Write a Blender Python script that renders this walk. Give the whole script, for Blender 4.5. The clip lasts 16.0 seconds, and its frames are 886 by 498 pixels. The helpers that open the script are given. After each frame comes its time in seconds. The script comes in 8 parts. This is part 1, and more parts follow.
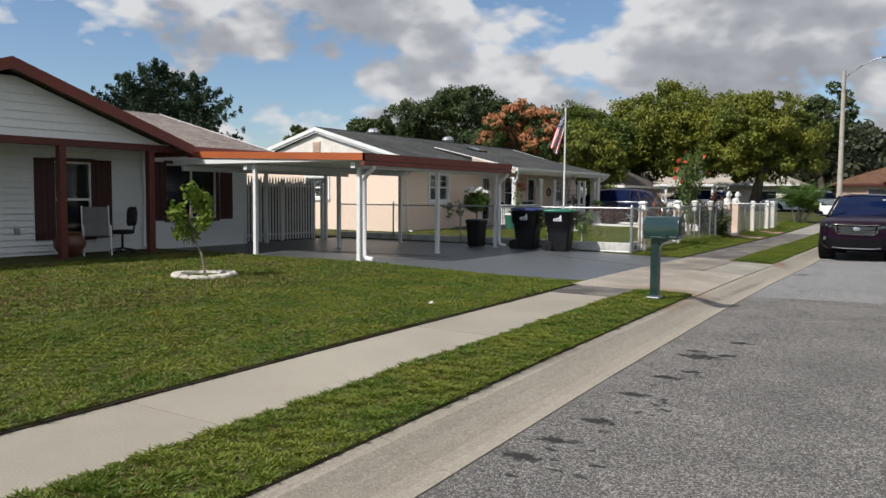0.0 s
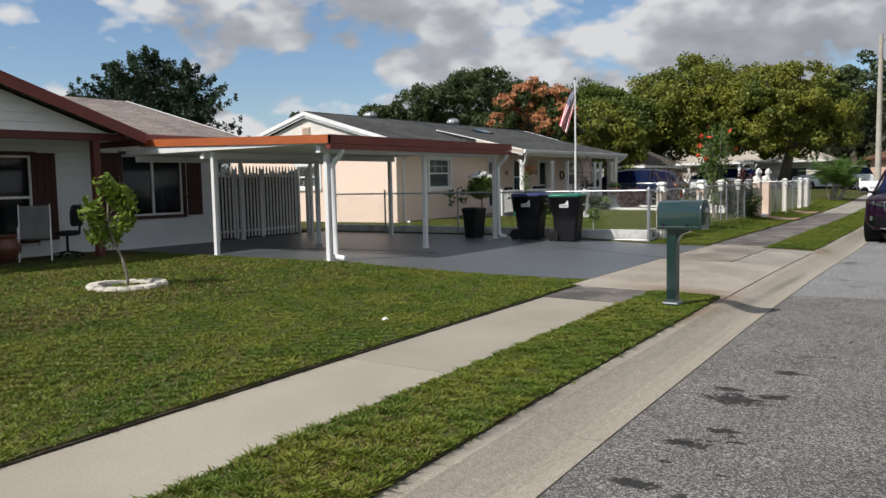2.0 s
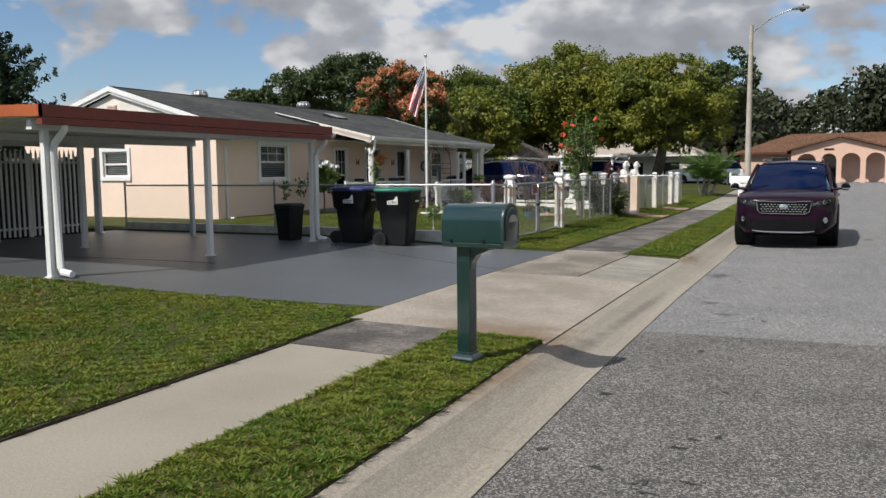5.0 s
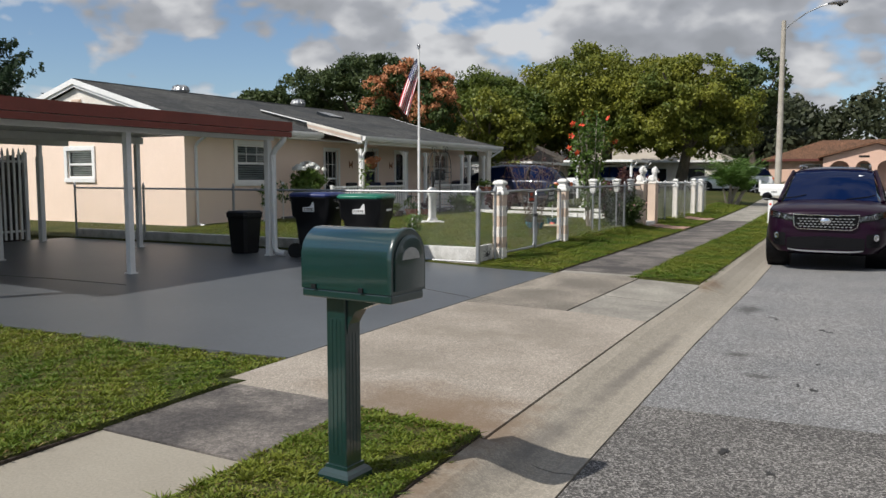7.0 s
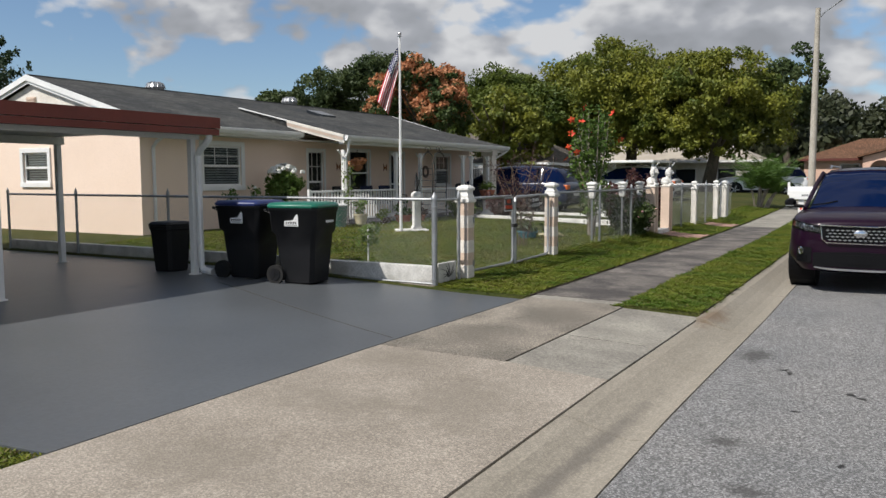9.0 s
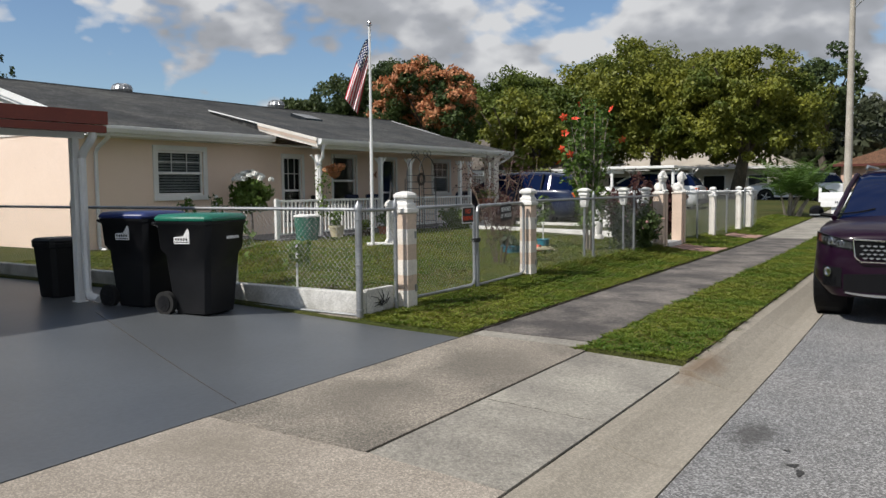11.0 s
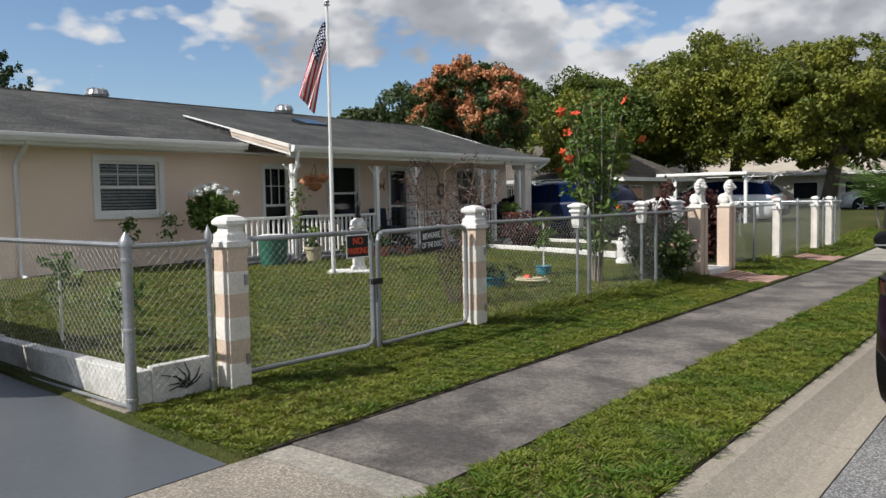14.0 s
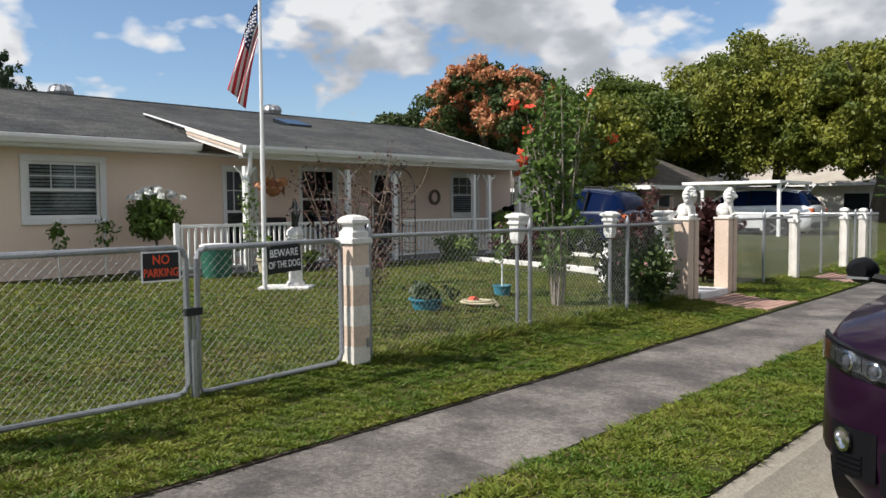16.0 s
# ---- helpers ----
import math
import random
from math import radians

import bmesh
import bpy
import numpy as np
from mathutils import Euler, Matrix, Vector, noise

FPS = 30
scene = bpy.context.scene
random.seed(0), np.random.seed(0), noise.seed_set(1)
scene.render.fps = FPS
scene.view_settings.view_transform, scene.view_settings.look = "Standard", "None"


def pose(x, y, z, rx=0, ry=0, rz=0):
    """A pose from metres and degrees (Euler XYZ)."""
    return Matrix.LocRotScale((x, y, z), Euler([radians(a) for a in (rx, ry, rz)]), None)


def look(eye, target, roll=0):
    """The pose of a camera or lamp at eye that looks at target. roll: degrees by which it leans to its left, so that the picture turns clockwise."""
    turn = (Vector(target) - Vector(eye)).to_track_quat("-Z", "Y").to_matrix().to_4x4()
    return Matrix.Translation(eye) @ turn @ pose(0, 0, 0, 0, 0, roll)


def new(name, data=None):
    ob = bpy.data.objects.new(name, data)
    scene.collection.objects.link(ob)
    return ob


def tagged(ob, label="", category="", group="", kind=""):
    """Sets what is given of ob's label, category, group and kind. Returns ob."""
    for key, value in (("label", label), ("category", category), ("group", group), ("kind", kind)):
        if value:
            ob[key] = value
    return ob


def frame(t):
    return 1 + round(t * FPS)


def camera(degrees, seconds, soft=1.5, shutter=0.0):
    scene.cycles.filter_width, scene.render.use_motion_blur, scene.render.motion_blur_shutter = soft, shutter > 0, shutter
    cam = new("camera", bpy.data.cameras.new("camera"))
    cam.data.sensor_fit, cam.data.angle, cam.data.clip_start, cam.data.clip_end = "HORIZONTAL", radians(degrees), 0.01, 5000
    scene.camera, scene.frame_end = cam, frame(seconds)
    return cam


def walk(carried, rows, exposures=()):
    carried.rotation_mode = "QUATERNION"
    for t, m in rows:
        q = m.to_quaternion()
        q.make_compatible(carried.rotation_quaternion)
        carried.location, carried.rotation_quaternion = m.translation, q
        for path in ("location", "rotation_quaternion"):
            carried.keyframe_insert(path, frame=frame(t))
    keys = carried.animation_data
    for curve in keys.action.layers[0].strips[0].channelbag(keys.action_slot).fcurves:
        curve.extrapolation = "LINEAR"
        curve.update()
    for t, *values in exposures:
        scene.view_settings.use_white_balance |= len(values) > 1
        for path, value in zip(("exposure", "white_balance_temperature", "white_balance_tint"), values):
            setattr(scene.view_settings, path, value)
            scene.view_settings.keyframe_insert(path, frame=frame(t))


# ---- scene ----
cam = camera(58.3, 16.0)
PATH = [
    (0, (2.587, 0.701, 1.545), (1.506, 2.378, 1.412), 0.4),
    (0.5, (2.395, 1.26, 1.553), (1.325, 2.944, 1.412), -0.2),
    (1, (2.253, 1.789, 1.54), (1.148, 3.451, 1.406), -0.3),
    (1.5, (2.058, 2.358, 1.538), (0.937, 4.009, 1.408), -0.5),
    (2, (1.961, 2.936, 1.532), (0.831, 4.578, 1.366), -1.2),
    (2.5, (1.863, 3.499, 1.52), (0.877, 5.228, 1.326), 0.1),
    (3, (1.799, 4.05, 1.521), (0.839, 5.794, 1.33), 0.3),
    (3.5, (1.69, 4.596, 1.5), (0.733, 6.342, 1.309), 0.3),
    (4, (1.629, 5.172, 1.499), (0.741, 6.954, 1.307), -0.7),
    (6.5, (1.292, 7.995, 1.541), (0.370, 9.760, 1.351), -0.0),
    (7, (1.198, 8.599, 1.51), (0.253, 10.353, 1.328), 0.0),
    (7.5, (1.205, 9.233, 1.516), (0.237, 10.972, 1.32), -0.0),
    (8, (1.171, 9.752, 1.532), (0.184, 11.478, 1.317), 0.2),
    (8.5, (1.161, 10.381, 1.543), (0.149, 12.097, 1.358), -0.3),
    (9, (1.155, 10.884, 1.552), (0.139, 12.597, 1.373), -0.2),
    (11.5, (0.993, 13.849, 1.486), (-0.121, 15.504, 1.337), -0.9),
    (12, (0.994, 14.467, 1.496), (-0.152, 16.099, 1.343), -1.2),
    (12.5, (0.955, 14.987, 1.515), (-0.22, 16.598, 1.361), -0.8),
    (13, (0.918, 15.587, 1.513), (-0.286, 17.176, 1.36), -1.0),
    (13.5, (0.896, 16.119, 1.541), (-0.356, 17.671, 1.392), -1.5),
    (14, (0.836, 16.731, 1.553), (-0.431, 18.273, 1.424), -1.0),
    (14.5, (0.873, 17.293, 1.564), (-0.415, 18.818, 1.444), -0.8),
    (15, (0.832, 17.874, 1.551), (-0.458, 19.397, 1.431), 0.5),
    (15.5, (0.894, 18.426, 1.554), (-0.425, 19.925, 1.438), -0.1),
    (16, (0.872, 18.95, 1.538), (-0.49, 20.41, 1.429), -0.4),
]
EXPOSURES = [(0.0, 0.18), (4.0, 0.14), (9.0, 0.09), (12.5, 0.17), (14.5, 0.31), (16.0, 0.44)]
walk(cam, [(t, look(e, g, r)) for t, e, g, r in PATH], EXPOSURES)

# ---- sky and sun ----
SUN_TO = Vector((-0.42, -0.82, 0.98)).normalized()  # towards the sun


def build_world():
    w = bpy.data.worlds.new("sky")
    scene.world = w
    w.use_nodes = True
    nt = w.node_tree
    N, L = nt.nodes, nt.links
    N.clear()
    out = N.new("ShaderNodeOutputWorld")
    sky = N.new("ShaderNodeTexSky")
    sky.sky_type = "NISHITA"
    sky.sun_disc = False
    sky.sun_elevation = math.asin(SUN_TO.z)
    sky.sun_rotation = math.atan2(SUN_TO.x, SUN_TO.y)
    sky.ozone_density = 4.0
    sky.altitude = 300
    sky.dust_density = 0.7
    bg = N.new("ShaderNodeBackground")
    bg.inputs["Strength"].default_value = 0.10
    L.new(sky.outputs[0], bg.inputs[0])
    # clouds: heaped fractal noise over the dome, lit from above, grey at the base
    tc = N.new("ShaderNodeTexCoord")

    def density(lift):
        """Cloud density in a direction, or a little above it."""
        ad = N.new("ShaderNodeVectorMath")
        ad.operation = "ADD"
        ad.inputs[1].default_value = (0, 0, lift)
        L.new(tc.outputs["Generated"], ad.inputs[0])
        mp = N.new("ShaderNodeMapping")
        mp.inputs["Location"].default_value = CLOUD_AT
        mp.inputs["Rotation"].default_value = (0, 0, -0.21)
        mp.inputs["Scale"].default_value = (1.0, 1.0, 1.75)
        L.new(ad.outputs[0], mp.inputs[0])
        n = N.new("ShaderNodeTexNoise")
        n.inputs["Scale"].default_value = 3.1
        n.inputs["Detail"].default_value = 9
        n.inputs["Roughness"].default_value = 0.52
        n.inputs["Distortion"].default_value = 0.15
        L.new(mp.outputs[0], n.inputs["Vector"])
        v = N.new("ShaderNodeTexVoronoi")
        v.feature = "SMOOTH_F1"
        v.inputs["Scale"].default_value = 17.0
        v.inputs["Detail"].default_value = 2.0
        L.new(mp.outputs[0], v.inputs["Vector"])
        m = N.new("ShaderNodeMath")
        m.operation = "MULTIPLY_ADD"
        m.inputs[1].default_value = -0.20
        L.new(v.outputs["Distance"], m.inputs[0])
        L.new(n.outputs[0], m.inputs[2])
        return m.outputs[0]

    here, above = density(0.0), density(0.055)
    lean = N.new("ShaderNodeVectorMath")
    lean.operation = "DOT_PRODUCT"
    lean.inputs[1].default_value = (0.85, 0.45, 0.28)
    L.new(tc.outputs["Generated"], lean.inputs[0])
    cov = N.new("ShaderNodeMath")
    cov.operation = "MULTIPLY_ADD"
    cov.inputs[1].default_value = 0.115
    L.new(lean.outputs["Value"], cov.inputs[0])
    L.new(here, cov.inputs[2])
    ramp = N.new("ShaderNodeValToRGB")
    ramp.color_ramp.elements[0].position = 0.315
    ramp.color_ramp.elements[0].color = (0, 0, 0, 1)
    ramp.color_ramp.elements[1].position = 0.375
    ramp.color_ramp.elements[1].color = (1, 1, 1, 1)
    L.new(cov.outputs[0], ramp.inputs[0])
    dif = N.new("ShaderNodeMath")
    dif.operation = "SUBTRACT"
    L.new(here, dif.inputs[0])
    L.new(above, dif.inputs[1])
    # thick parts go grey as well
    mass = N.new("ShaderNodeMath")
    mass.operation = "MULTIPLY_ADD"
    mass.inputs[1].default_value = -0.55
    L.new(cov.outputs[0], mass.inputs[0])
    L.new(dif.outputs[0], mass.inputs[2])
    shade = N.new("ShaderNodeValToRGB")
    e = shade.color_ramp.elements
    lit = N.new("ShaderNodeMapRange")
    lit.inputs[1].default_value, lit.inputs[2].default_value = -0.34, -0.08
    L.new(mass.outputs[0], lit.inputs[0])
    e[0].position, e[0].color = 0.05, (0.37, 0.39, 0.425, 1)
    e[1].position, e[1].color = 0.80, (0.80, 0.81, 0.83, 1)
    m = shade.color_ramp.elements.new(0.42)
    m.color = (0.47, 0.49, 0.535, 1)
    L.new(lit.outputs[0], shade.inputs[0])
    bgc = N.new("ShaderNodeBackground")
    bgc.inputs["Strength"].default_value = 0.76
    L.new(shade.outputs[0], bgc.inputs[0])
    mix = N.new("ShaderNodeMixShader")
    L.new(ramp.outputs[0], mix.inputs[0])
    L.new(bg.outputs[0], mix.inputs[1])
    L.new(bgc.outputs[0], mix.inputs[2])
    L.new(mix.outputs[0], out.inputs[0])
    sun = bpy.data.lights.new("sun", "SUN")
    sun.energy = 4.5
    sun.angle = radians(0.6)
    sun.color = (1.0, 0.955, 0.89)
    so = new("sun", sun)
    so.rotation_mode = "QUATERNION"
    so.rotation_quaternion = SUN_TO.to_track_quat("Z", "Y")


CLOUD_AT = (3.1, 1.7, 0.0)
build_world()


# ---- materials ----
def mat(name, a, b=None, big=0.6, fine=40.0, rough=0.8, bump=0.15, metal=0.0, coat=0.0, fine_amt=0.35, spread=(0.35, 0.65), hard=0.2, rnd=0.0,
        spec=0.5, stretch=None, sheen=0.0, trans=0.0, bump_d=0.01):
    """Two-scale noise material: big stains between colours a and b, fine grain in value and relief."""
    b = b or tuple(c * 0.82 for c in a)
    m = bpy.data.materials.new(name)
    m.use_nodes = True
    nt = m.node_tree
    N, L = nt.nodes, nt.links
    p = N["Principled BSDF"]
    geo = N.new("ShaderNodeNewGeometry")
    src = geo.outputs["Position"]
    if stretch:
        mp = N.new("ShaderNodeMapping")
        mp.inputs["Scale"].default_value = stretch
        L.new(src, mp.inputs[0])
        src = mp.outputs[0]

    def nz(scale, detail):
        n = N.new("ShaderNodeTexNoise")
        n.inputs["Scale"].default_value = scale
        n.inputs["Detail"].default_value = detail
        n.inputs["Roughness"].default_value = 0.6
        L.new(src, n.inputs["Vector"])
        return n.outputs[0]

    n1, n2 = nz(big, 5), nz(fine, 3)
    r = N.new("ShaderNodeMapRange")
    r.inputs[1].default_value, r.inputs[2].default_value = spread
    L.new(n1, r.inputs[0])
    mx = N.new("ShaderNodeMix")
    mx.data_type = "RGBA"
    mx.inputs[6].default_value, mx.inputs[7].default_value = (*a, 1), (*b, 1)
    L.new(r.outputs[0], mx.inputs[0])
    g = N.new("ShaderNodeMapRange")
    g.inputs[1].default_value, g.inputs[2].default_value = 0.5 - hard, 0.5 + hard
    g.inputs[3].default_value, g.inputs[4].default_value = 1 - fine_amt, 1 + fine_amt
    L.new(n2, g.inputs[0])
    val = g.outputs[0]
    if rnd:
        oi = N.new("ShaderNodeObjectInfo")
        rr = N.new("ShaderNodeMapRange")
        rr.inputs[3].default_value, rr.inputs[4].default_value = 1 - rnd, 1 + rnd
        L.new(oi.outputs["Random"], rr.inputs[0])
        mu = N.new("ShaderNodeMath")
        mu.operation = "MULTIPLY"
        L.new(val, mu.inputs[0])
        L.new(rr.outputs[0], mu.inputs[1])
        val = mu.outputs[0]
    vm = N.new("ShaderNodeVectorMath")
    vm.operation = "SCALE"
    L.new(mx.outputs[2], vm.inputs[0])
    L.new(val, vm.inputs["Scale"])
    L.new(vm.outputs[0], p.inputs["Base Color"])
    p.inputs["Roughness"].default_value = rough
    p.inputs["Metallic"].default_value = metal
    p.inputs["Coat Weight"].default_value = coat
    p.inputs["Coat Roughness"].default_value = 0.06
    p.inputs["Specular IOR Level"].default_value = spec
    if trans:
        p.inputs["Transmission Weight"].default_value = trans
    if bump:
        bp = N.new("ShaderNodeBump")
        bp.inputs["Strength"].default_value = bump
        bp.inputs["Distance"].default_value = bump_d
        L.new(n2, bp.inputs["Height"])
        L.new(bp.outputs[0], p.inputs["Normal"])
    return m


def leafmat(name, a, b, hue=0.35, patch=0.5):
    """Leaves: colour varies from leaf to leaf and in large patches; some light passes through."""
    m = bpy.data.materials.new(name)
    m.use_nodes = True
    nt = m.node_tree
    N, L = nt.nodes, nt.links
    p = N["Principled BSDF"]
    geo = N.new("ShaderNodeNewGeometry")
    nzn = N.new("ShaderNodeTexNoise")
    nzn.inputs["Scale"].default_value = patch
    nzn.inputs["Detail"].default_value = 4
    L.new(geo.outputs["Position"], nzn.inputs["Vector"])
    ad = N.new("ShaderNodeMath")
    ad.operation = "MULTIPLY_ADD"
    ad.inputs[1].default_value = hue
    L.new(geo.outputs["Random Per Island"], ad.inputs[0])
    sb = N.new("ShaderNodeMapRange")
    sb.inputs[1].default_value, sb.inputs[2].default_value = 0.35, 0.65
    sb.inputs[4].default_value = 1 - hue
    L.new(nzn.outputs[0], sb.inputs[0])
    L.new(sb.outputs[0], ad.inputs[2])
    mx = N.new("ShaderNodeMix")
    mx.data_type = "RGBA"
    mx.inputs[6].default_value, mx.inputs[7].default_value = (*a, 1), (*b, 1)
    L.new(ad.outputs[0], mx.inputs[0])
    L.new(mx.outputs[2], p.inputs["Base Color"])
    p.inputs["Roughness"].default_value = 0.55
    p.inputs["Specular IOR Level"].default_value = 0.3
    tr = N.new("ShaderNodeBsdfTranslucent")
    L.new(mx.outputs[2], tr.inputs[0])
    ms = N.new("ShaderNodeMixShader")
    ms.inputs[0].default_value = 0.22
    L.new(p.outputs[0], ms.inputs[1])
    L.new(tr.outputs[0], ms.inputs[2])
    L.new(ms.outputs[0], N["Material Output"].inputs[0])
    return m


def lawnmat(name):
    """Mown lawn soil and thatch with green, yellow and brown patches."""
    m = mat(name, (0.040, 0.055, 0.012), (0.078, 0.076, 0.022), 0.55, 60, 0.95, 0.9, fine_amt=0.6, bump_d=0.03, spec=0.2)
    return m


def glassmat(name, col=(0.02, 0.025, 0.03), rough=0.03, spec=0.5):
    m = bpy.data.materials.new(name)
    m.use_nodes = True
    p = m.node_tree.nodes["Principled BSDF"]
    p.inputs["Base Color"].default_value = (*col, 1)
    p.inputs["Roughness"].default_value = rough
    p.inputs["Specular IOR Level"].default_value = spec
    return m


def shinglemat(name, a, b):
    """Asphalt shingles: rows and tabs from a brick pattern, with streaks."""
    m = mat(name, a, b, 0.7, 28, 0.95, 0.5, fine_amt=0.55, spec=0.25, hard=0.16)
    N, L = m.node_tree.nodes, m.node_tree.links
    geo = N.new("ShaderNodeNewGeometry")
    sep = N.new("ShaderNodeSeparateXYZ")
    L.new(geo.outputs["Position"], sep.inputs[0])
    cb = N.new("ShaderNodeCombineXYZ")
    L.new(sep.outputs[1], cb.inputs[0])
    L.new(sep.outputs[0], cb.inputs[1])
    br = N.new("ShaderNodeTexBrick")
    br.inputs["Scale"].default_value = 1.0
    br.inputs["Brick Width"].default_value = 0.30
    br.inputs["Row Height"].default_value = 0.14
    br.inputs["Mortar Size"].default_value = 0.008
    br.inputs["Color1"].default_value = (0.72, 0.72, 0.72, 1)
    br.inputs["Color2"].default_value = (1.15, 1.15, 1.15, 1)
    br.inputs["Mortar"].default_value = (0.55, 0.55, 0.55, 1)
    L.new(cb.outputs[0], br.inputs["Vector"])
    p = N["Principled BSDF"]
    old = p.inputs["Base Color"].links[0].from_socket
    mu = N.new("ShaderNodeVectorMath")
    mu.operation = "MULTIPLY"
    L.new(old, mu.inputs[0])
    L.new(br.outputs[0], mu.inputs[1])
    L.new(mu.outputs[0], p.inputs["Base Color"])
    return m


def base_times(m, socket, kind="MULTIPLY"):
    """Multiply a material's base colour by a colour or value socket."""
    N, L = m.node_tree.nodes, m.node_tree.links
    p = N["Principled BSDF"]
    mu = N.new("ShaderNodeVectorMath")
    mu.operation = kind
    L.new(p.inputs["Base Color"].links[0].from_socket, mu.inputs[0])
    L.new(socket, mu.inputs[1])
    L.new(mu.outputs[0], p.inputs["Base Color"])


def speckle(m, scale, lo, hi, share=0.5):
    """Pale and dark stones bound in the surface, cell by cell."""
    N, L = m.node_tree.nodes, m.node_tree.links
    geo = N.new("ShaderNodeNewGeometry")
    v = N.new("ShaderNodeTexVoronoi")
    v.inputs["Scale"].default_value = scale
    L.new(geo.outputs["Position"], v.inputs["Vector"])
    s = N.new("ShaderNodeSeparateColor")
    L.new(v.outputs["Color"], s.inputs[0])
    r = N.new("ShaderNodeMapRange")
    r.interpolation_type = "SMOOTHSTEP"
    r.inputs[1].default_value, r.inputs[2].default_value = share - 0.35, share + 0.45
    r.inputs[3].default_value, r.inputs[4].default_value = lo, hi
    L.new(s.outputs[0], r.inputs[0])
    base_times(m, r.outputs[0])
    return m


def blot(m, spots, colour, grain=9.0, soft=0.12, ragged=1.1, strength=1.0):
    """Ragged stains soaked into a surface: spots are (x, y, radius across, radius along)."""
    N, L = m.node_tree.nodes, m.node_tree.links
    p = N["Principled BSDF"]
    geo = N.new("ShaderNodeNewGeometry")
    nz = N.new("ShaderNodeTexNoise")
    nz.inputs["Scale"].default_value = grain
    nz.inputs["Detail"].default_value = 6
    nz.inputs["Roughness"].default_value = 0.65
    L.new(geo.outputs["Position"], nz.inputs["Vector"])
    for x, y, rx, ry in spots:
        mp = N.new("ShaderNodeMapping")
        mp.inputs["Location"].default_value = (-x / rx, -y / ry, 0)
        mp.inputs["Scale"].default_value = (1 / rx, 1 / ry, 0)
        L.new(geo.outputs["Position"], mp.inputs[0])
        ln = N.new("ShaderNodeVectorMath")
        ln.operation = "LENGTH"
        L.new(mp.outputs[0], ln.inputs[0])
        ad = N.new("ShaderNodeMath")
        ad.operation = "MULTIPLY_ADD"
        ad.inputs[1].default_value = ragged * 2
        L.new(nz.outputs[0], ad.inputs[0])
        L.new(ln.outputs["Value"], ad.inputs[2])
        r = N.new("ShaderNodeMapRange")
        r.inputs[1].default_value, r.inputs[2].default_value = 0.8 + ragged - soft, 0.8 + ragged + soft
        r.inputs[3].default_value, r.inputs[4].default_value = strength, 0.0
        L.new(ad.outputs[0], r.inputs[0])
        mx = N.new("ShaderNodeMix")
        mx.data_type = "RGBA"
        mx.inputs[7].default_value = (*colour, 1)
        L.new(r.outputs[0], mx.inputs[0])
        L.new(p.inputs["Base Color"].links[0].from_socket, mx.inputs[6])
        L.new(mx.outputs[2], p.inputs["Base Color"])
    return m


M = {}
M["lawn"] = lawnmat("lawn_soil")
M["grass"] = leafmat("grass_blades", (0.046, 0.116, 0.009), (0.210, 0.225, 0.030), 0.45, 1.7)
M["grass_dry"] = leafmat("grass_dry", (0.15, 0.13, 0.045), (0.21, 0.145, 0.06), 0.5, 2.0)
M["asphalt"] = mat("asphalt_rough", (0.132, 0.125, 0.117), (0.186, 0.176, 0.164), 0.9, 105, 0.92, 1.0, fine_amt=0.5, hard=0.13, bump_d=0.012, spec=0.35)
speckle(M["asphalt"], 95, 0.50, 2.0, 0.64)
blot(M["asphalt"], [(0.56, 8.46, 0.24, 0.15), (0.76, 8.62, 0.13, 0.08), (0.45, 8.72, 0.11, 0.07), (0.72, 9.4, 0.13, 0.08), (0.56, 7.4, 0.17, 0.07), (0.68, 7.72, 0.12, 0.06), (0.54, 6.66, 0.16, 0.07), (0.56, 5.80, 0.15, 0.07), (0.50, 5.25, 0.13, 0.07), (0.48, 4.85, 0.16, 0.08)], (0.016, 0.015, 0.014), 17.0, 0.16, 1.5, 0.92)
M["asphalt2"] = mat("asphalt_worn", (0.185, 0.185, 0.185), (0.225, 0.22, 0.215), 0.8, 105, 0.9, 0.8, fine_amt=0.4, hard=0.13, bump_d=0.008, spec=0.35)
speckle(M["asphalt2"], 95, 0.62, 1.6, 0.6)
blot(M["asphalt2"], [(0.02, 18.1, 0.14, 0.28), (0.25, 15.6, 0.11, 0.12), (0.5, 14.9, 0.12, 0.08)], (0.055, 0.052, 0.05), 14.0, 0.35, 1.4, 0.75)
M["concrete_new"] = mat("concrete_new", (0.315, 0.285, 0.23), (0.265, 0.238, 0.19), 0.8, 60, 0.9, 0.25, fine_amt=0.10, rnd=0.05)
M["concrete_old"] = mat("concrete_weathered", (0.160, 0.142, 0.126), (0.066, 0.059, 0.055), 1.7, 26, 0.92, 0.5, spread=(0.40, 0.60), fine_amt=0.30, hard=0.18, rnd=0.12)
speckle(M["concrete_old"], 110, 0.82, 1.32, 0.62)
M["concrete_mid"] = mat("concrete_grey_pebbly", (0.285, 0.25, 0.205), (0.160, 0.142, 0.116), 1.5, 60, 0.92, 0.6, spread=(0.38, 0.62), fine_amt=0.3, hard=0.16)
speckle(M["concrete_mid"], 110, 0.74, 1.42, 0.62)
blot(M["concrete_mid"], [(-2.2, 17.2, 0.5, 0.5), (-1.9, 18.6, 0.45, 0.6)], (0.12, 0.105, 0.085), 6.0, 0.5, 1.2, 0.6)
M["concrete_light"] = mat("concrete_light_patch", (0.315, 0.295, 0.25), (0.20, 0.185, 0.16), 1.6, 40, 0.92, 0.5, fine_amt=0.25)
speckle(M["concrete_light"], 120, 0.86, 1.22, 0.6)
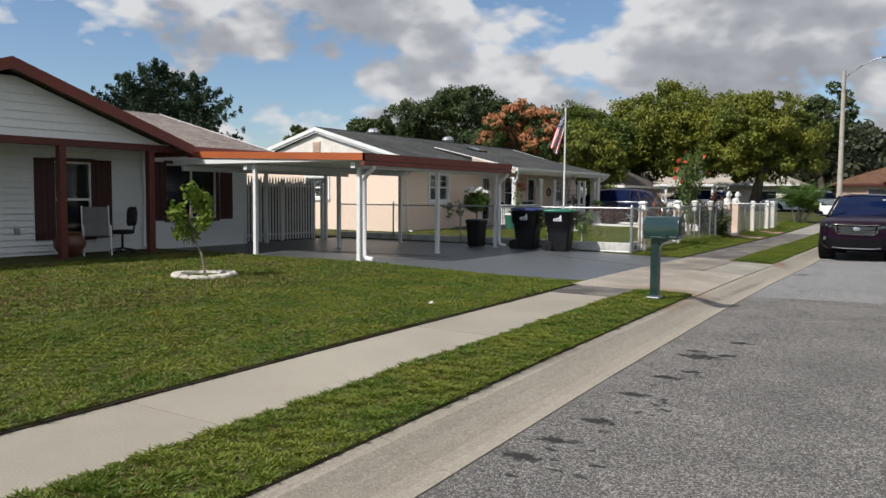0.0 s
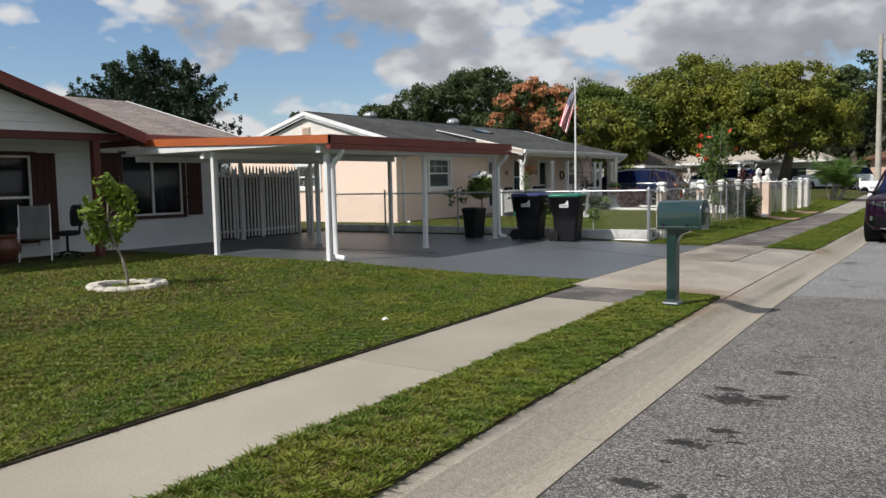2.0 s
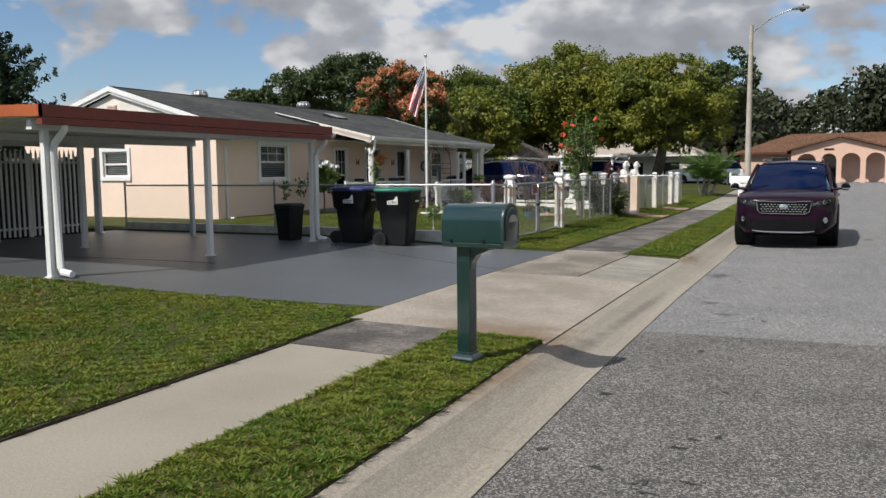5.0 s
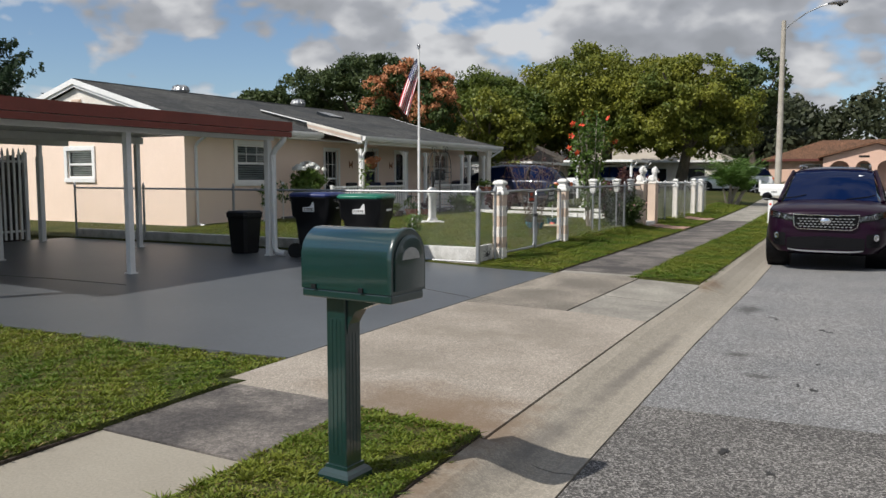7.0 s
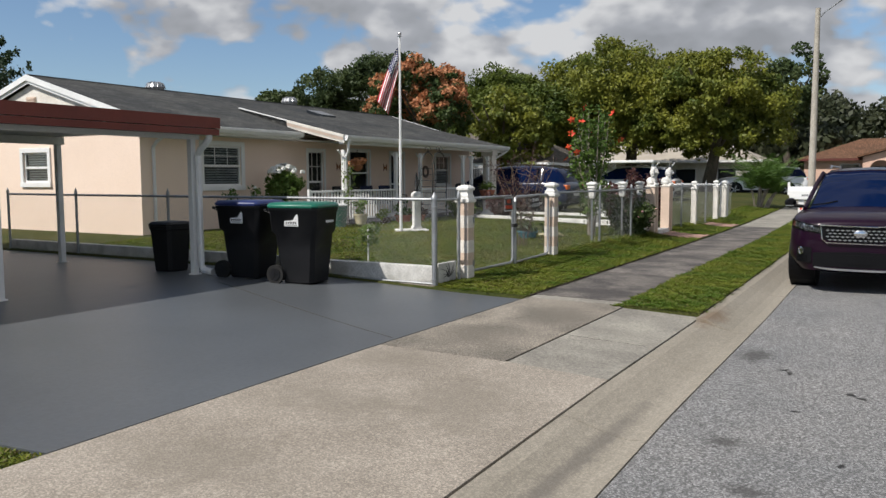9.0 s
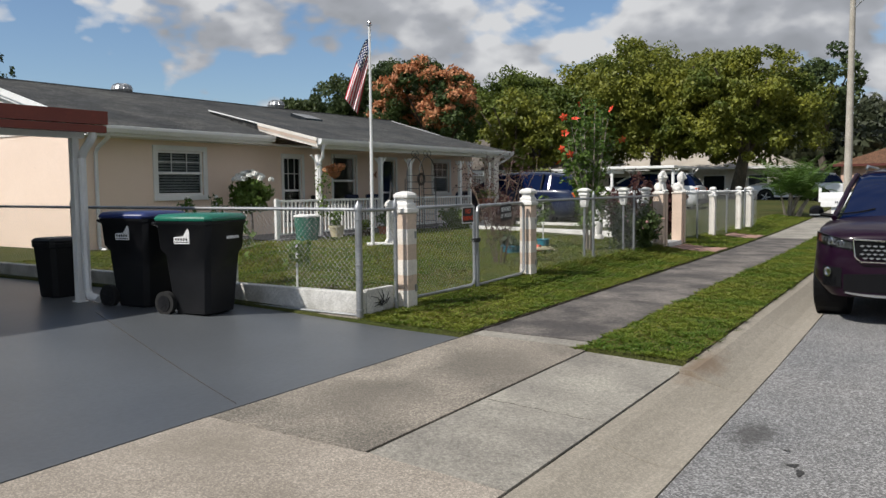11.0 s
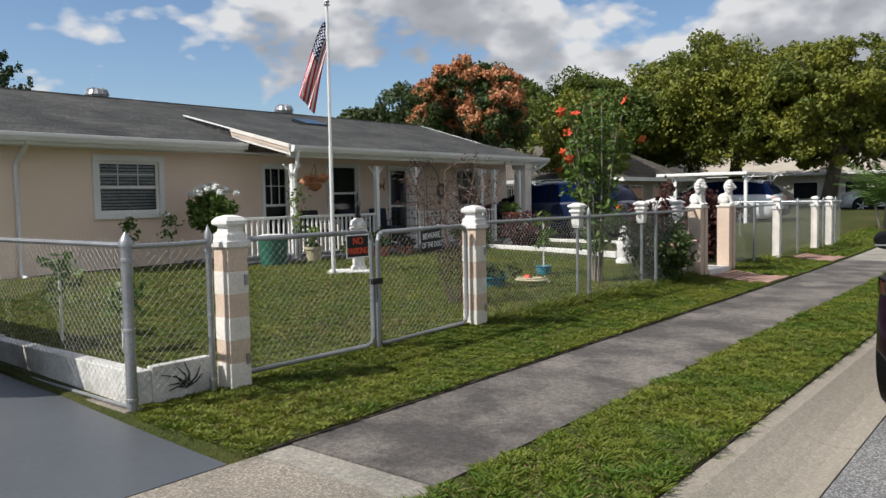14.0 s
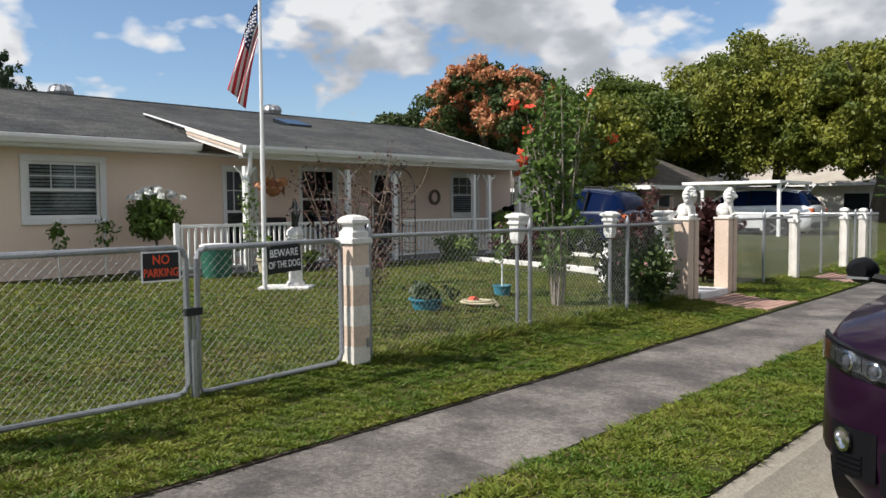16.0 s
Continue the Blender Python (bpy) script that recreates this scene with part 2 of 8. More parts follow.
M["apron"] = mat("concrete_pebbly", (0.345, 0.302, 0.252), (0.265, 0.23, 0.188), 1.1, 95, 0.9, 0.6, fine_amt=0.24, hard=0.14, bump_d=0.006)
speckle(M["apron"], 105, 0.80, 1.26, 0.6)
blot(M["apron"], [(-1.15, 12.75, 0.7, 0.42), (-0.85, 12.45, 0.35, 0.5)], (0.17, 0.115, 0.07), 4.0, 0.5, 1.0, 0.7)
blot(M["apron"], [(-1.9, 13.6, 0.6, 0.35), (-2.0, 14.8, 0.5, 0.3), (-1.3, 15.2, 0.5, 0.6), (-2.3, 16.0, 0.4, 0.4)], (0.19, 0.165, 0.13), 6.0, 0.5, 1.2, 0.55)
M["gutter"] = mat("concrete_gutter", (0.30, 0.268, 0.218), (0.252, 0.225, 0.18), 1.6, 45, 0.9, 0.3, fine_amt=0.10, stretch=(1, 0.22, 1))
speckle(M["gutter"], 110, 0.86, 1.2, 0.6)
blot(M["gutter"], [(-0.55, 11.2, 0.14, 0.9), (-0.6, 12.6, 0.16, 0.7), (-0.62, 19.4, 0.12, 0.5)], (0.16, 0.105, 0.062), 5.0, 0.45, 0.9, 0.75)
blot(M["gutter"], [(-0.38, 12.6, 0.08, 0.8), (-0.36, 14.8, 0.06, 1.6), (-0.36, 6.0, 0.07, 2.5)], (0.10, 0.09, 0.08), 5.0, 0.5, 0.9, 0.55)
M["joint"] = mat("joint_dirt", (0.035, 0.03, 0.024), None, 3, 60, 1.0, 0.8)
M["drive"] = mat("driveway_grey_paint", (0.088, 0.096, 0.104), (0.073, 0.079, 0.086), 0.5, 30, 0.42, 0.12, fine_amt=0.10)
M["slab"] = mat("porch_slab_grey", (0.16, 0.16, 0.17), None, 1, 30, 0.7, 0.2)
M["oil"] = mat("oil_stain", (0.018, 0.017, 0.016), (0.05, 0.048, 0.045), 5, 60, 0.7, 0.6, fine_amt=0.5)
M["rust_stain"] = mat("rust_stain", (0.17, 0.115, 0.07), (0.25, 0.195, 0.135), 4, 60, 0.9, 0.4, fine_amt=0.3)
M["white"] = mat("white_paint", (0.80, 0.80, 0.79), (0.72, 0.72, 0.70), 1.5, 30, 0.55, 0.08, fine_amt=0.05)
M["white_metal"] = mat("white_aluminium", (0.78, 0.78, 0.77), (0.70, 0.70, 0.69), 2, 30, 0.4, 0.05, fine_amt=0.04)
M["siding"] = mat("white_vinyl_siding", (0.80, 0.82, 0.83), (0.74, 0.76, 0.77), 1.0, 25, 0.55, 0.08, fine_amt=0.05, rnd=0.03)
M["maroon"] = mat("maroon_painted_wood", (0.115, 0.026, 0.018), (0.085, 0.020, 0.014), 1.5, 30, 0.6, 0.15, fine_amt=0.15)
M["shutter"] = mat("dark_maroon_shutter", (0.060, 0.018, 0.015), None, 2, 40, 0.6, 0.1)
M["orange"] = mat("rust_orange_fascia", (0.42, 0.105, 0.028), (0.33, 0.082, 0.024), 1.2, 30, 0.5, 0.08, fine_amt=0.08)
M["redbrown"] = mat("red_brown_fascia", (0.20, 0.040, 0.024), (0.15, 0.030, 0.020), 1.2, 30, 0.5, 0.08, fine_amt=0.08)
M["stucco"] = mat("peach_stucco", (0.845, 0.68, 0.56), (0.805, 0.64, 0.52), 0.8, 70, 0.92, 0.5, fine_amt=0.07)
M["peach"] = mat("peach_paint", (0.64, 0.50, 0.40), (0.58, 0.45, 0.35), 2, 40, 0.8, 0.3, fine_amt=0.1)
M["cream"] = mat("cream_paint", (0.76, 0.72, 0.66), (0.66, 0.61, 0.54), 3, 40, 0.8, 0.3, fine_amt=0.1)
M["shingle_dark"] = shinglemat("dark_grey_shingles", (0.040, 0.042, 0.044), (0.085, 0.085, 0.080))
M["shingle_tan"] = shinglemat("tan_grey_shingles", (0.27, 0.225, 0.20), (0.20, 0.165, 0.15))
M["shingle_grey"] = shinglemat("grey_brown_shingles", (0.135, 0.118, 0.10), (0.10, 0.088, 0.076))
M["shingle_brown"] = shinglemat("brown_shingles", (0.165, 0.085, 0.05), (0.125, 0.068, 0.042))
M["glass"] = glassmat("dark_window_glass")
M["blind"] = mat("window_blind", (0.60, 0.61, 0.60), None, 3, 20, 0.7, 0.05)
M["curtain"] = mat("dark_room_backing", (0.06, 0.065, 0.07), None, 3, 20, 0.9, 0.05)
M["black"] = mat("black_plastic", (0.006, 0.0065, 0.008), (0.009, 0.009, 0.011), 3, 60, 0.5, 0.1, fine_amt=0.2, spec=0.3)
M["black_iron"] = mat("black_iron", (0.012, 0.012, 0.013), None, 5, 60, 0.5, 0.1)
M["dark_wood"] = mat("dark_fence_wood", (0.05, 0.042, 0.036), (0.085, 0.072, 0.06), 2, 40, 0.9, 0.4, fine_amt=0.3)
M["galv"] = mat("galvanised_steel", (0.40, 0.41, 0.42), (0.30, 0.31, 0.32), 4, 60, 0.45, 0.1, metal=0.7, fine_amt=0.15)
M["wire"] = mat("galvanised_wire", (0.46, 0.46, 0.45), (0.36, 0.36, 0.35), 4, 60, 0.5, 0.0, metal=0.4, fine_amt=0.1)
M["green_plastic"] = mat("dark_green_plastic", (0.003, 0.026, 0.023), (0.0025, 0.021, 0.019), 3, 50, 0.32, 0.04, fine_amt=0.08, coat=0.9, spec=0.6)
M["blue_lid"] = mat("navy_blue_plastic", (0.016, 0.028, 0.12), None, 3, 50, 0.4, 0.06)
M["green_lid"] = mat("green_plastic_lid", (0.008, 0.135, 0.088), None, 3, 50, 0.4, 0.06)
M["car_paint"] = mat("dark_maroon_car_paint", (0.0115, 0.0027, 0.0112), (0.010, 0.0023, 0.0095), 2, 200, 0.42, 0.0, metal=0.0, spec=0.06, coat=0.36, fine_amt=0.05)
M["navy_paint"] = mat("navy_car_paint", (0.005, 0.013, 0.048), None, 2, 200, 0.35, 0.0, metal=0.0, spec=0.3, coat=1.0, fine_amt=0.05)
M["white_car"] = mat("white_car_paint", (0.72, 0.73, 0.74), None, 2, 200, 0.3, 0.0, coat=1.0, fine_amt=0.03)
M["rubber"] = mat("tyre_rubber", (0.010, 0.010, 0.010), None, 5, 60, 0.85, 0.3)
M["chrome"] = mat("chrome", (0.75, 0.75, 0.76), None, 5, 60, 0.12, 0.0, metal=1.0, fine_amt=0.02)
M["silver"] = mat("satin_silver", (0.50, 0.50, 0.51), None, 5, 60, 0.3, 0.0, metal=0.9, fine_amt=0.04)
M["lens"] = glassmat("clear_lamp_lens", (0.035, 0.036, 0.04), 0.05, 0.6)
M["bulb_lens"] = glassmat("projector_glass", (0.05, 0.052, 0.058), 0.04, 0.9)
M["marker"] = glassmat("amber_marker_lens", (0.085, 0.02, 0.016), 0.1)
M["amber"] = mat("amber_lens", (0.55, 0.12, 0.03), None, 5, 60, 0.15, 0.0)
# the reflected blue sky is put into the glass's base colour
M["carglass"] = glassmat("car_glass", (0.002, 0.008, 0.036), 0.02, 0.08)
M["lamp_chrome"] = mat("lamp_reflector", (0.34, 0.34, 0.36), (0.12, 0.12, 0.13), 30, 120, 0.22, 0.0, metal=0.9, fine_amt=0.3)
M["trim_black"] = mat("black_car_trim", (0.004, 0.004, 0.005), None, 5, 80, 0.5, 0.05, spec=0.15)
M["bark"] = mat("grey_bark", (0.13, 0.105, 0.08), (0.075, 0.062, 0.05), 3, 25, 0.95, 0.9, fine_amt=0.4, stretch=(1, 1, 0.3), bump_d=0.03)
M["bark_pale"] = mat("pale_bark", (0.30, 0.26, 0.21), (0.22, 0.19, 0.15), 4, 40, 0.95, 0.6, fine_amt=0.3)
M["oak"] = leafmat("oak_leaves", (0.060, 0.094, 0.017), (0.240, 0.240, 0.031), 0.35)
M["oak_green"] = leafmat("green_oak_leaves", (0.041, 0.074, 0.014), (0.144, 0.174, 0.026), 0.35)
M["oak_dark"] = leafmat("dark_oak_leaves", (0.032, 0.057, 0.022), (0.088, 0.115, 0.038), 0.4)
M["orange_leaf"] = leafmat("orange_seed_pods", (0.36, 0.135, 0.065), (0.66, 0.33, 0.16), 0.5, 0.9)
M["mid_leaf"] = leafmat("green_leaves", (0.030, 0.058, 0.018), (0.075, 0.105, 0.026), 0.4)
M["pine_leaf"] = leafmat("dark_conifer", (0.020, 0.043, 0.022), (0.043, 0.073, 0.033), 0.4)
M["far_leaf"] = leafmat("far_wood_leaves", (0.031, 0.042, 0.022), (0.061, 0.068, 0.033), 0.4)
M["bush_leaf"] = leafmat("bush_leaves", (0.045, 0.10, 0.015), (0.14, 0.20, 0.04), 0.5)
M["sapling_leaf"] = leafmat("sapling_leaves", (0.085, 0.150, 0.015), (0.19, 0.24, 0.03), 0.5)
M["palm_leaf"] = leafmat("palm_leaves", (0.05, 0.115, 0.02), (0.11, 0.18, 0.035), 0.5)
M["red_leaf"] = leafmat("dark_red_leaves", (0.045, 0.016, 0.018), (0.085, 0.035, 0.03), 0.5)
M["hib_red"] = mat("red_petals", (0.62, 0.035, 0.018), (0.75, 0.09, 0.02), 8, 40, 0.6, 0.0)
M["petal"] = mat("white_petals", (0.84, 0.84, 0.80), None, 8, 40, 0.7, 0.0)
M["pink"] = mat("pink_petals", (0.62, 0.33, 0.33), None, 8, 40, 0.7, 0.0)
M["twig"] = mat("bare_twigs", (0.16, 0.115, 0.085), None, 5, 40, 0.95, 0.3)
M["stone_white"] = mat("white_cast_stone", (0.78, 0.77, 0.74), (0.60, 0.585, 0.55), 4, 50, 0.85, 0.5, fine_amt=0.12)
M["wall_white"] = mat("dirty_white_wall_paint", (0.66, 0.65, 0.62), (0.40, 0.39, 0.36), 3.5, 45, 0.85, 0.5, spread=(0.42, 0.66), fine_amt=0.14)
M["edging"] = mat("pale_edging_stone", (0.58, 0.54, 0.47), (0.42, 0.385, 0.33), 3, 40, 0.9, 0.6, fine_amt=0.2, rnd=0.08)
M["terracotta"] = mat("terracotta", (0.42, 0.155, 0.085), (0.34, 0.12, 0.07), 4, 40, 0.85, 0.2)
M["brown_pot"] = mat("glazed_brown_pot", (0.13, 0.05, 0.03), None, 4, 40, 0.35, 0.1)
M["pot_cream"] = mat("cream_pot", (0.52, 0.46, 0.30), None, 4, 40, 0.7, 0.2)
M["blue_pot"] = mat("teal_blue_tub", (0.035, 0.22, 0.30), None, 4, 40, 0.5, 0.1)
M["soil"] = mat("dark_soil", (0.05, 0.037, 0.026), None, 4, 60, 1.0, 0.9, fine_amt=0.5)
M["brick"] = mat("red_brick_path", (0.40, 0.245, 0.19), (0.33, 0.20, 0.16), 4, 50, 0.9, 0.4, rnd=0.15)
M["grey_fabric"] = mat("grey_mesh_fabric", (0.17, 0.17, 0.165), None, 4, 90, 0.9, 0.2)
M["flag_red"] = mat("flag_red_cloth", (0.45, 0.02, 0.035), None, 4, 90, 0.85, 0.1)
M["flag_white"] = mat("flag_white_cloth", (0.74, 0.73, 0.72), None, 4, 90, 0.85, 0.1)
M["flag_blue"] = mat("flag_blue_cloth", (0.020, 0.030, 0.12), None, 4, 90, 0.85, 0.1)
M["sign_black"] = mat("sign_black", (0.012, 0.012, 0.012), None, 4, 90, 0.4, 0.0)
M["sign_red"] = mat("sign_red_orange", (0.80, 0.085, 0.025), None, 4, 90, 0.5, 0.0)
M["sign_white"] = mat("sign_white", (0.82, 0.82, 0.82), None, 4, 90, 0.5, 0.0)
M["lamp_pole"] = mat("weathered_concrete_pole", (0.42, 0.385, 0.33), (0.34, 0.31, 0.26), 2, 40, 0.9, 0.3)
M["pinkhouse"] = mat("pink_stucco", (0.66, 0.44, 0.34), (0.60, 0.40, 0.31), 1, 60, 0.92, 0.3, fine_amt=0.06)
M["tanhouse"] = mat("tan_stucco", (0.40, 0.36, 0.30), (0.34, 0.30, 0.25), 1, 60, 0.92, 0.3, fine_amt=0.06)
M["paint_blue_chair"] = mat("navy_cushion", (0.02, 0.028, 0.07), None, 4, 60, 0.9, 0.1)
M["rust"] = mat("rusty_brown", (0.30, 0.12, 0.05), None, 6, 60, 0.9, 0.3)
M["teal_green"] = mat("green_plastic_tub", (0.02, 0.12, 0.08), None, 4, 40, 0.5, 0.1)


# ---- building helpers ----
def part(name, bm, material, parent=None, label="", smooth=False):
    """Links a bmesh as one mesh object, under a thing or a part where one is given."""
    me = bpy.data.meshes.new(name)
    bmesh.ops.recalc_face_normals(bm, faces=bm.faces)
    bm.to_mesh(me)
    bm.free()
    me.materials.append(M[material])
    if smooth:
        me.polygons.foreach_set("use_smooth", [True] * len(me.polygons))
        me.set_sharp_from_angle(angle=radians(40))
    ob = new(name, me)
    if parent:
        ob.parent = parent
    if label:
        tagged(ob, label)
    return ob


def thing(name, m, label, category, group="", kind=""):
    """An empty at a thing's base."""
    ob = new(name)
    ob.empty_display_size = 0.1
    ob.matrix_basis = m
    return tagged(ob, label, category, group, kind)


def B():
    return bmesh.new()


def box(bm, x0, x1, y0, y1, z0, z1, bev=0.0, m=None):
    r = bmesh.ops.create_cube(bm, size=1.0)["verts"]
    for v in r:
        v.co = Vector(((x0 + x1) / 2 + v.co.x * (x1 - x0), (y0 + y1) / 2 + v.co.y * (y1 - y0), (z0 + z1) / 2 + v.co.z * (z1 - z0)))
    if bev:
        es = list({e for v in r for e in v.link_edges})
        r = bmesh.ops.bevel(bm, geom=es, offset=bev, segments=2, affect="EDGES", profile=0.5)["verts"]
    if m is not None:
        bmesh.ops.transform(bm, matrix=m, verts=r)
    return bm


def cyl(bm, p, q, r0, r1=None, n=10, cap=True):
    p, q = Vector(p), Vector(q)
    r1 = r0 if r1 is None else r1
    d = q - p
    t = d.to_track_quat("Z", "Y").to_matrix()
    rings = []
    for c, r in ((p, r0), (q, r1)):
        rings.append([bm.verts.new(c + t @ Vector((r * math.cos(a), r * math.sin(a), 0))) for a in (2 * math.pi * i / n for i in range(n))])
    for i in range(n):
        j = (i + 1) % n
        bm.faces.new((rings[0][i], rings[0][j], rings[1][j], rings[1][i]))
    if cap:
        bm.faces.new(rings[0][::-1])
        bm.faces.new(rings[1])
    return bm


def tube(bm, pts, r, n=8, r_end=None):
    """A bent tube through points."""
    pts = [Vector(p) for p in pts]
    rings = []
    for i, p in enumerate(pts):
        d = (pts[min(i + 1, len(pts) - 1)] - pts[max(i - 1, 0)]).normalized()
        t = d.to_track_quat("Z", "Y").to_matrix()
        rr = r if r_end is None else r + (r_end - r) * i / (len(pts) - 1)
        rings.append([bm.verts.new(p + t @ Vector((rr * math.cos(a), rr * math.sin(a), 0))) for a in (2 * math.pi * k / n for k in range(n))])
    for a, b in zip(rings, rings[1:]):
        best = min(range(n), key=lambda s: (a[0].co - b[s].co).length)
        for k in range(n):
            bm.faces.new((a[k], a[(k + 1) % n], b[(k + 1 + best) % n], b[(k + best) % n]))
    bm.faces.new(rings[0][::-1])
    bm.faces.new(rings[-1])
    return bm


def lathe(bm, prof, n=20, at=(0, 0), phase=0.0):
    """Turns a profile of (radius, z) round the upright axis; n = 4 with phase 45 degrees makes square forms."""
    rings = []
    for r, z in prof:
        rings.append([bm.verts.new((at[0] + r * math.cos(phase + 2 * math.pi * i / n), at[1] + r * math.sin(phase + 2 * math.pi * i / n), z)) for i in range(n)])
    for a, b in zip(rings, rings[1:]):
        for i in range(n):
            j = (i + 1) % n
            bm.faces.new((a[i], a[j], b[j], b[i]))
    bm.faces.new(rings[0][::-1])
    bm.faces.new(rings[-1])
    return bm


def prism(bm, poly, axis, a, b):
    """A polygon of two coordinates, drawn out from a to b along x, y or z."""
    def put(u, v, w):
        return {"x": (w, u, v), "y": (u, w, v), "z": (u, v, w)}[axis]
    p0 = [bm.verts.new(put(u, v, a)) for u, v in poly]
    p1 = [bm.verts.new(put(u, v, b)) for u, v in poly]
    n = len(poly)
    for i in range(n):
        j = (i + 1) % n
        bm.faces.new((p0[i], p0[j], p1[j], p1[i]))
    bm.faces.new(p0[::-1])
    bm.faces.new(p1)
    return bm


def loft(bm, rings, close=True):
    """Skins rings of equal length."""
    vs = [[bm.verts.new(p) for p in r] for r in rings]
    n = len(vs[0])
    for a, b in zip(vs, vs[1:]):
        for i in range(n if close else n - 1):
            j = (i + 1) % n
            bm.faces.new((a[i], a[j], b[j], b[i]))
    if close:
        bm.faces.new(vs[0][::-1])
        bm.faces.new(vs[-1])
    return bm


def tri_mesh(name, verts, faces_n, material, parent=None):
    """A mesh from arrays: verts (k, faces_n, 3), one face each."""
    verts = np.asarray(verts, dtype=np.float32)
    k = verts.shape[0]
    me = bpy.data.meshes.new(name)
    me.vertices.add(k * faces_n)
    me.vertices.foreach_set("co", verts.reshape(-1))
    me.loops.add(k * faces_n)
    me.loops.foreach_set("vertex_index", np.arange(k * faces_n, dtype=np.int32))
    me.polygons.add(k)
    me.polygons.foreach_set("loop_start", np.arange(0, k * faces_n, faces_n, dtype=np.int32))
    me.update(calc_edges=True)
    me.materials.append(M[material])
    ob = new(name, me)
    if parent:
        ob.parent = parent
    return ob


def leaves(rng, centres, radii, per, size, flat=0.75, shell=0.55):
    """Leaf quads in clumps: returns (k, 4, 3). Leaves crowd towards the outside of each clump."""
    c = np.repeat(np.asarray(centres, float), per, axis=0)
    r = np.repeat(np.asarray(radii, float), per)
    n = len(c)
    d = rng.normal(size=(n, 3))
    d /= np.linalg.norm(d, axis=1)[:, None]
    rad = r * (shell + (1.08 - shell) * rng.random(n) ** 0.6)
    pos = c + d * rad[:, None] * np.array([1, 1, flat])
    nrm = d + rng.normal(size=(n, 3)) * 0.9
    nrm /= np.linalg.norm(nrm, axis=1)[:, None]
    u = np.cross(nrm, rng.normal(size=(n, 3)))
    u /= np.linalg.norm(u, axis=1)[:, None]
    v = np.cross(nrm, u)
    s = size * (0.6 + 0.8 * rng.random(n))[:, None]
    return np.stack([pos - u * s, pos - v * s * 0.55, pos + u * s, pos + v * s * 0.55], axis=1)


def smooth01(t):
    t = min(1.0, max(0.0, t))
    return t * t * (3 - 2 * t)


def bend(y):
    """How far the street's edge has swung from its line at y = 20."""
    ys = (-30, 3, 7, 12, 16, 20, 30, 45, 60, 80)
    xs = (1.7, 0.56, 0.34, 0.13, 0.03, 0.0, -0.20, -0.65, -1.3, -2.4)
    return float(np.interp(y, ys, xs))


def rise(y):
    return 0.42 * smooth01((y - 30) / 40)


KERB, WALK_OUT, WALK_IN, ASPH = -0.72, -1.56, -2.74, -0.18


def ground_z(x, y):
    """Height of the lawns and yards."""
    u = x - bend(y)
    z = 0.105 + 0.02 * smooth01((KERB - u) / 0.8)
    z += 0.11 * smooth01((WALK_IN - u) / 5.0)
    z += 0.10 * smooth01((-3.0 - u) / 1.2) * smooth01((y - 19.4) / 4)
    edge = WALK_IN + (0.16 if y < 12.45 else 0.0)
    if (y < 12.7 or y > 19.31) and u < edge - 0.012:
        z += 0.042
    if (y < 12.42 or y > 19.3) and WALK_OUT + 0.012 < u < KERB - 0.01:
        z += 0.030
    return z + rise(y)


# ---- ground, road, pavement ----
def build_ground():
    xs = [-900, -400, -200, -120, -80, -60, -45, -35, -28, -22, -18, -15, -13, -12, -11, -10, -9, -8, -7, -6, -5.2, -4.6, -4, -3.4, -3, -2.765, -2.745, -2.60, -2.58,
          -2.3, -1.9, -1.58, -1.553, -1.545, -1.3, -1.0, -0.80, -0.735, -0.725, -0.70, 12.0, 12.1, 14, 20, 40, 80, 200, 400, 900]
    ys = sorted([-900, -400, -200, -100, -60, -40, -30, -20, -12, -8] + list(range(-5, 76, 1)) + [80, 90, 105, 125, 160, 220, 400, 900] + [12.39, 12.41, 12.69, 12.71, 19.29, 19.31, 19.33])
    bm = B()
    grid = []
    for y in ys:
        row = []
        for x in xs:
            if x < KERB:
                z = ground_z(x + bend(y), y)
                if 12.40 < y < 19.32 and x > -1.6:
                    z -= 0.08
                if 12.7 < y < 19.30 and x < -2.73:
                    z -= 0.03
            elif x < 12.05:
                z = -0.12 + rise(y)
            else:
                z = 0.12 + rise(y)
            row.append(bm.verts.new((x + bend(y), y, z)))
        grid.append(row)
    for a, b in zip(grid, grid[1:]):
        for i in range(len(xs) - 1):
            bm.faces.new((a[i], a[i + 1], b[i + 1], b[i]))
    g = part("ground", bm, "lawn", smooth=True)
    tagged(g, "mown green lawn ground with yellowing patches reaching the horizon", "ground", kind="structure")


def strip(name, cols, y0, y1, step, material, label, category, skirt=0.1):
    """A long ribbon that follows the street: cols are (x, z) across it."""
    bm = B()
    n = max(1, int(round((y1 - y0) / step)))
    rings = []
    for k in range(n + 1):
        y = y0 + (y1 - y0) * k / n
        top = [(x + bend(y), y, z + rise(y)) for x, z in cols]
        low = [(cols[-1][0] + bend(y), y, cols[-1][1] - skirt + rise(y)), (cols[0][0] + bend(y), y, cols[0][1] - skirt + rise(y))]
        rings.append(top + low)
    loft(bm, rings)
    ob = part(name, bm, material)
    return tagged(ob, label, category, kind="structure")


build_ground()
strip("road_1", [(ASPH, 0.0), (1.5, 0.03), (3.6, 0.06), (6.0, 0.03), (11.4, 0.0)], -30, 13.75, 1.0, "asphalt", "rough dark grey asphalt road with exposed stones", "road")
strip("road_2", [(ASPH, 0.0), (1.5, 0.03), (3.6, 0.06), (6.0, 0.03), (11.4, 0.0)], 13.756, 90, 1.0, "asphalt2", "worn light grey asphalt road", "road")
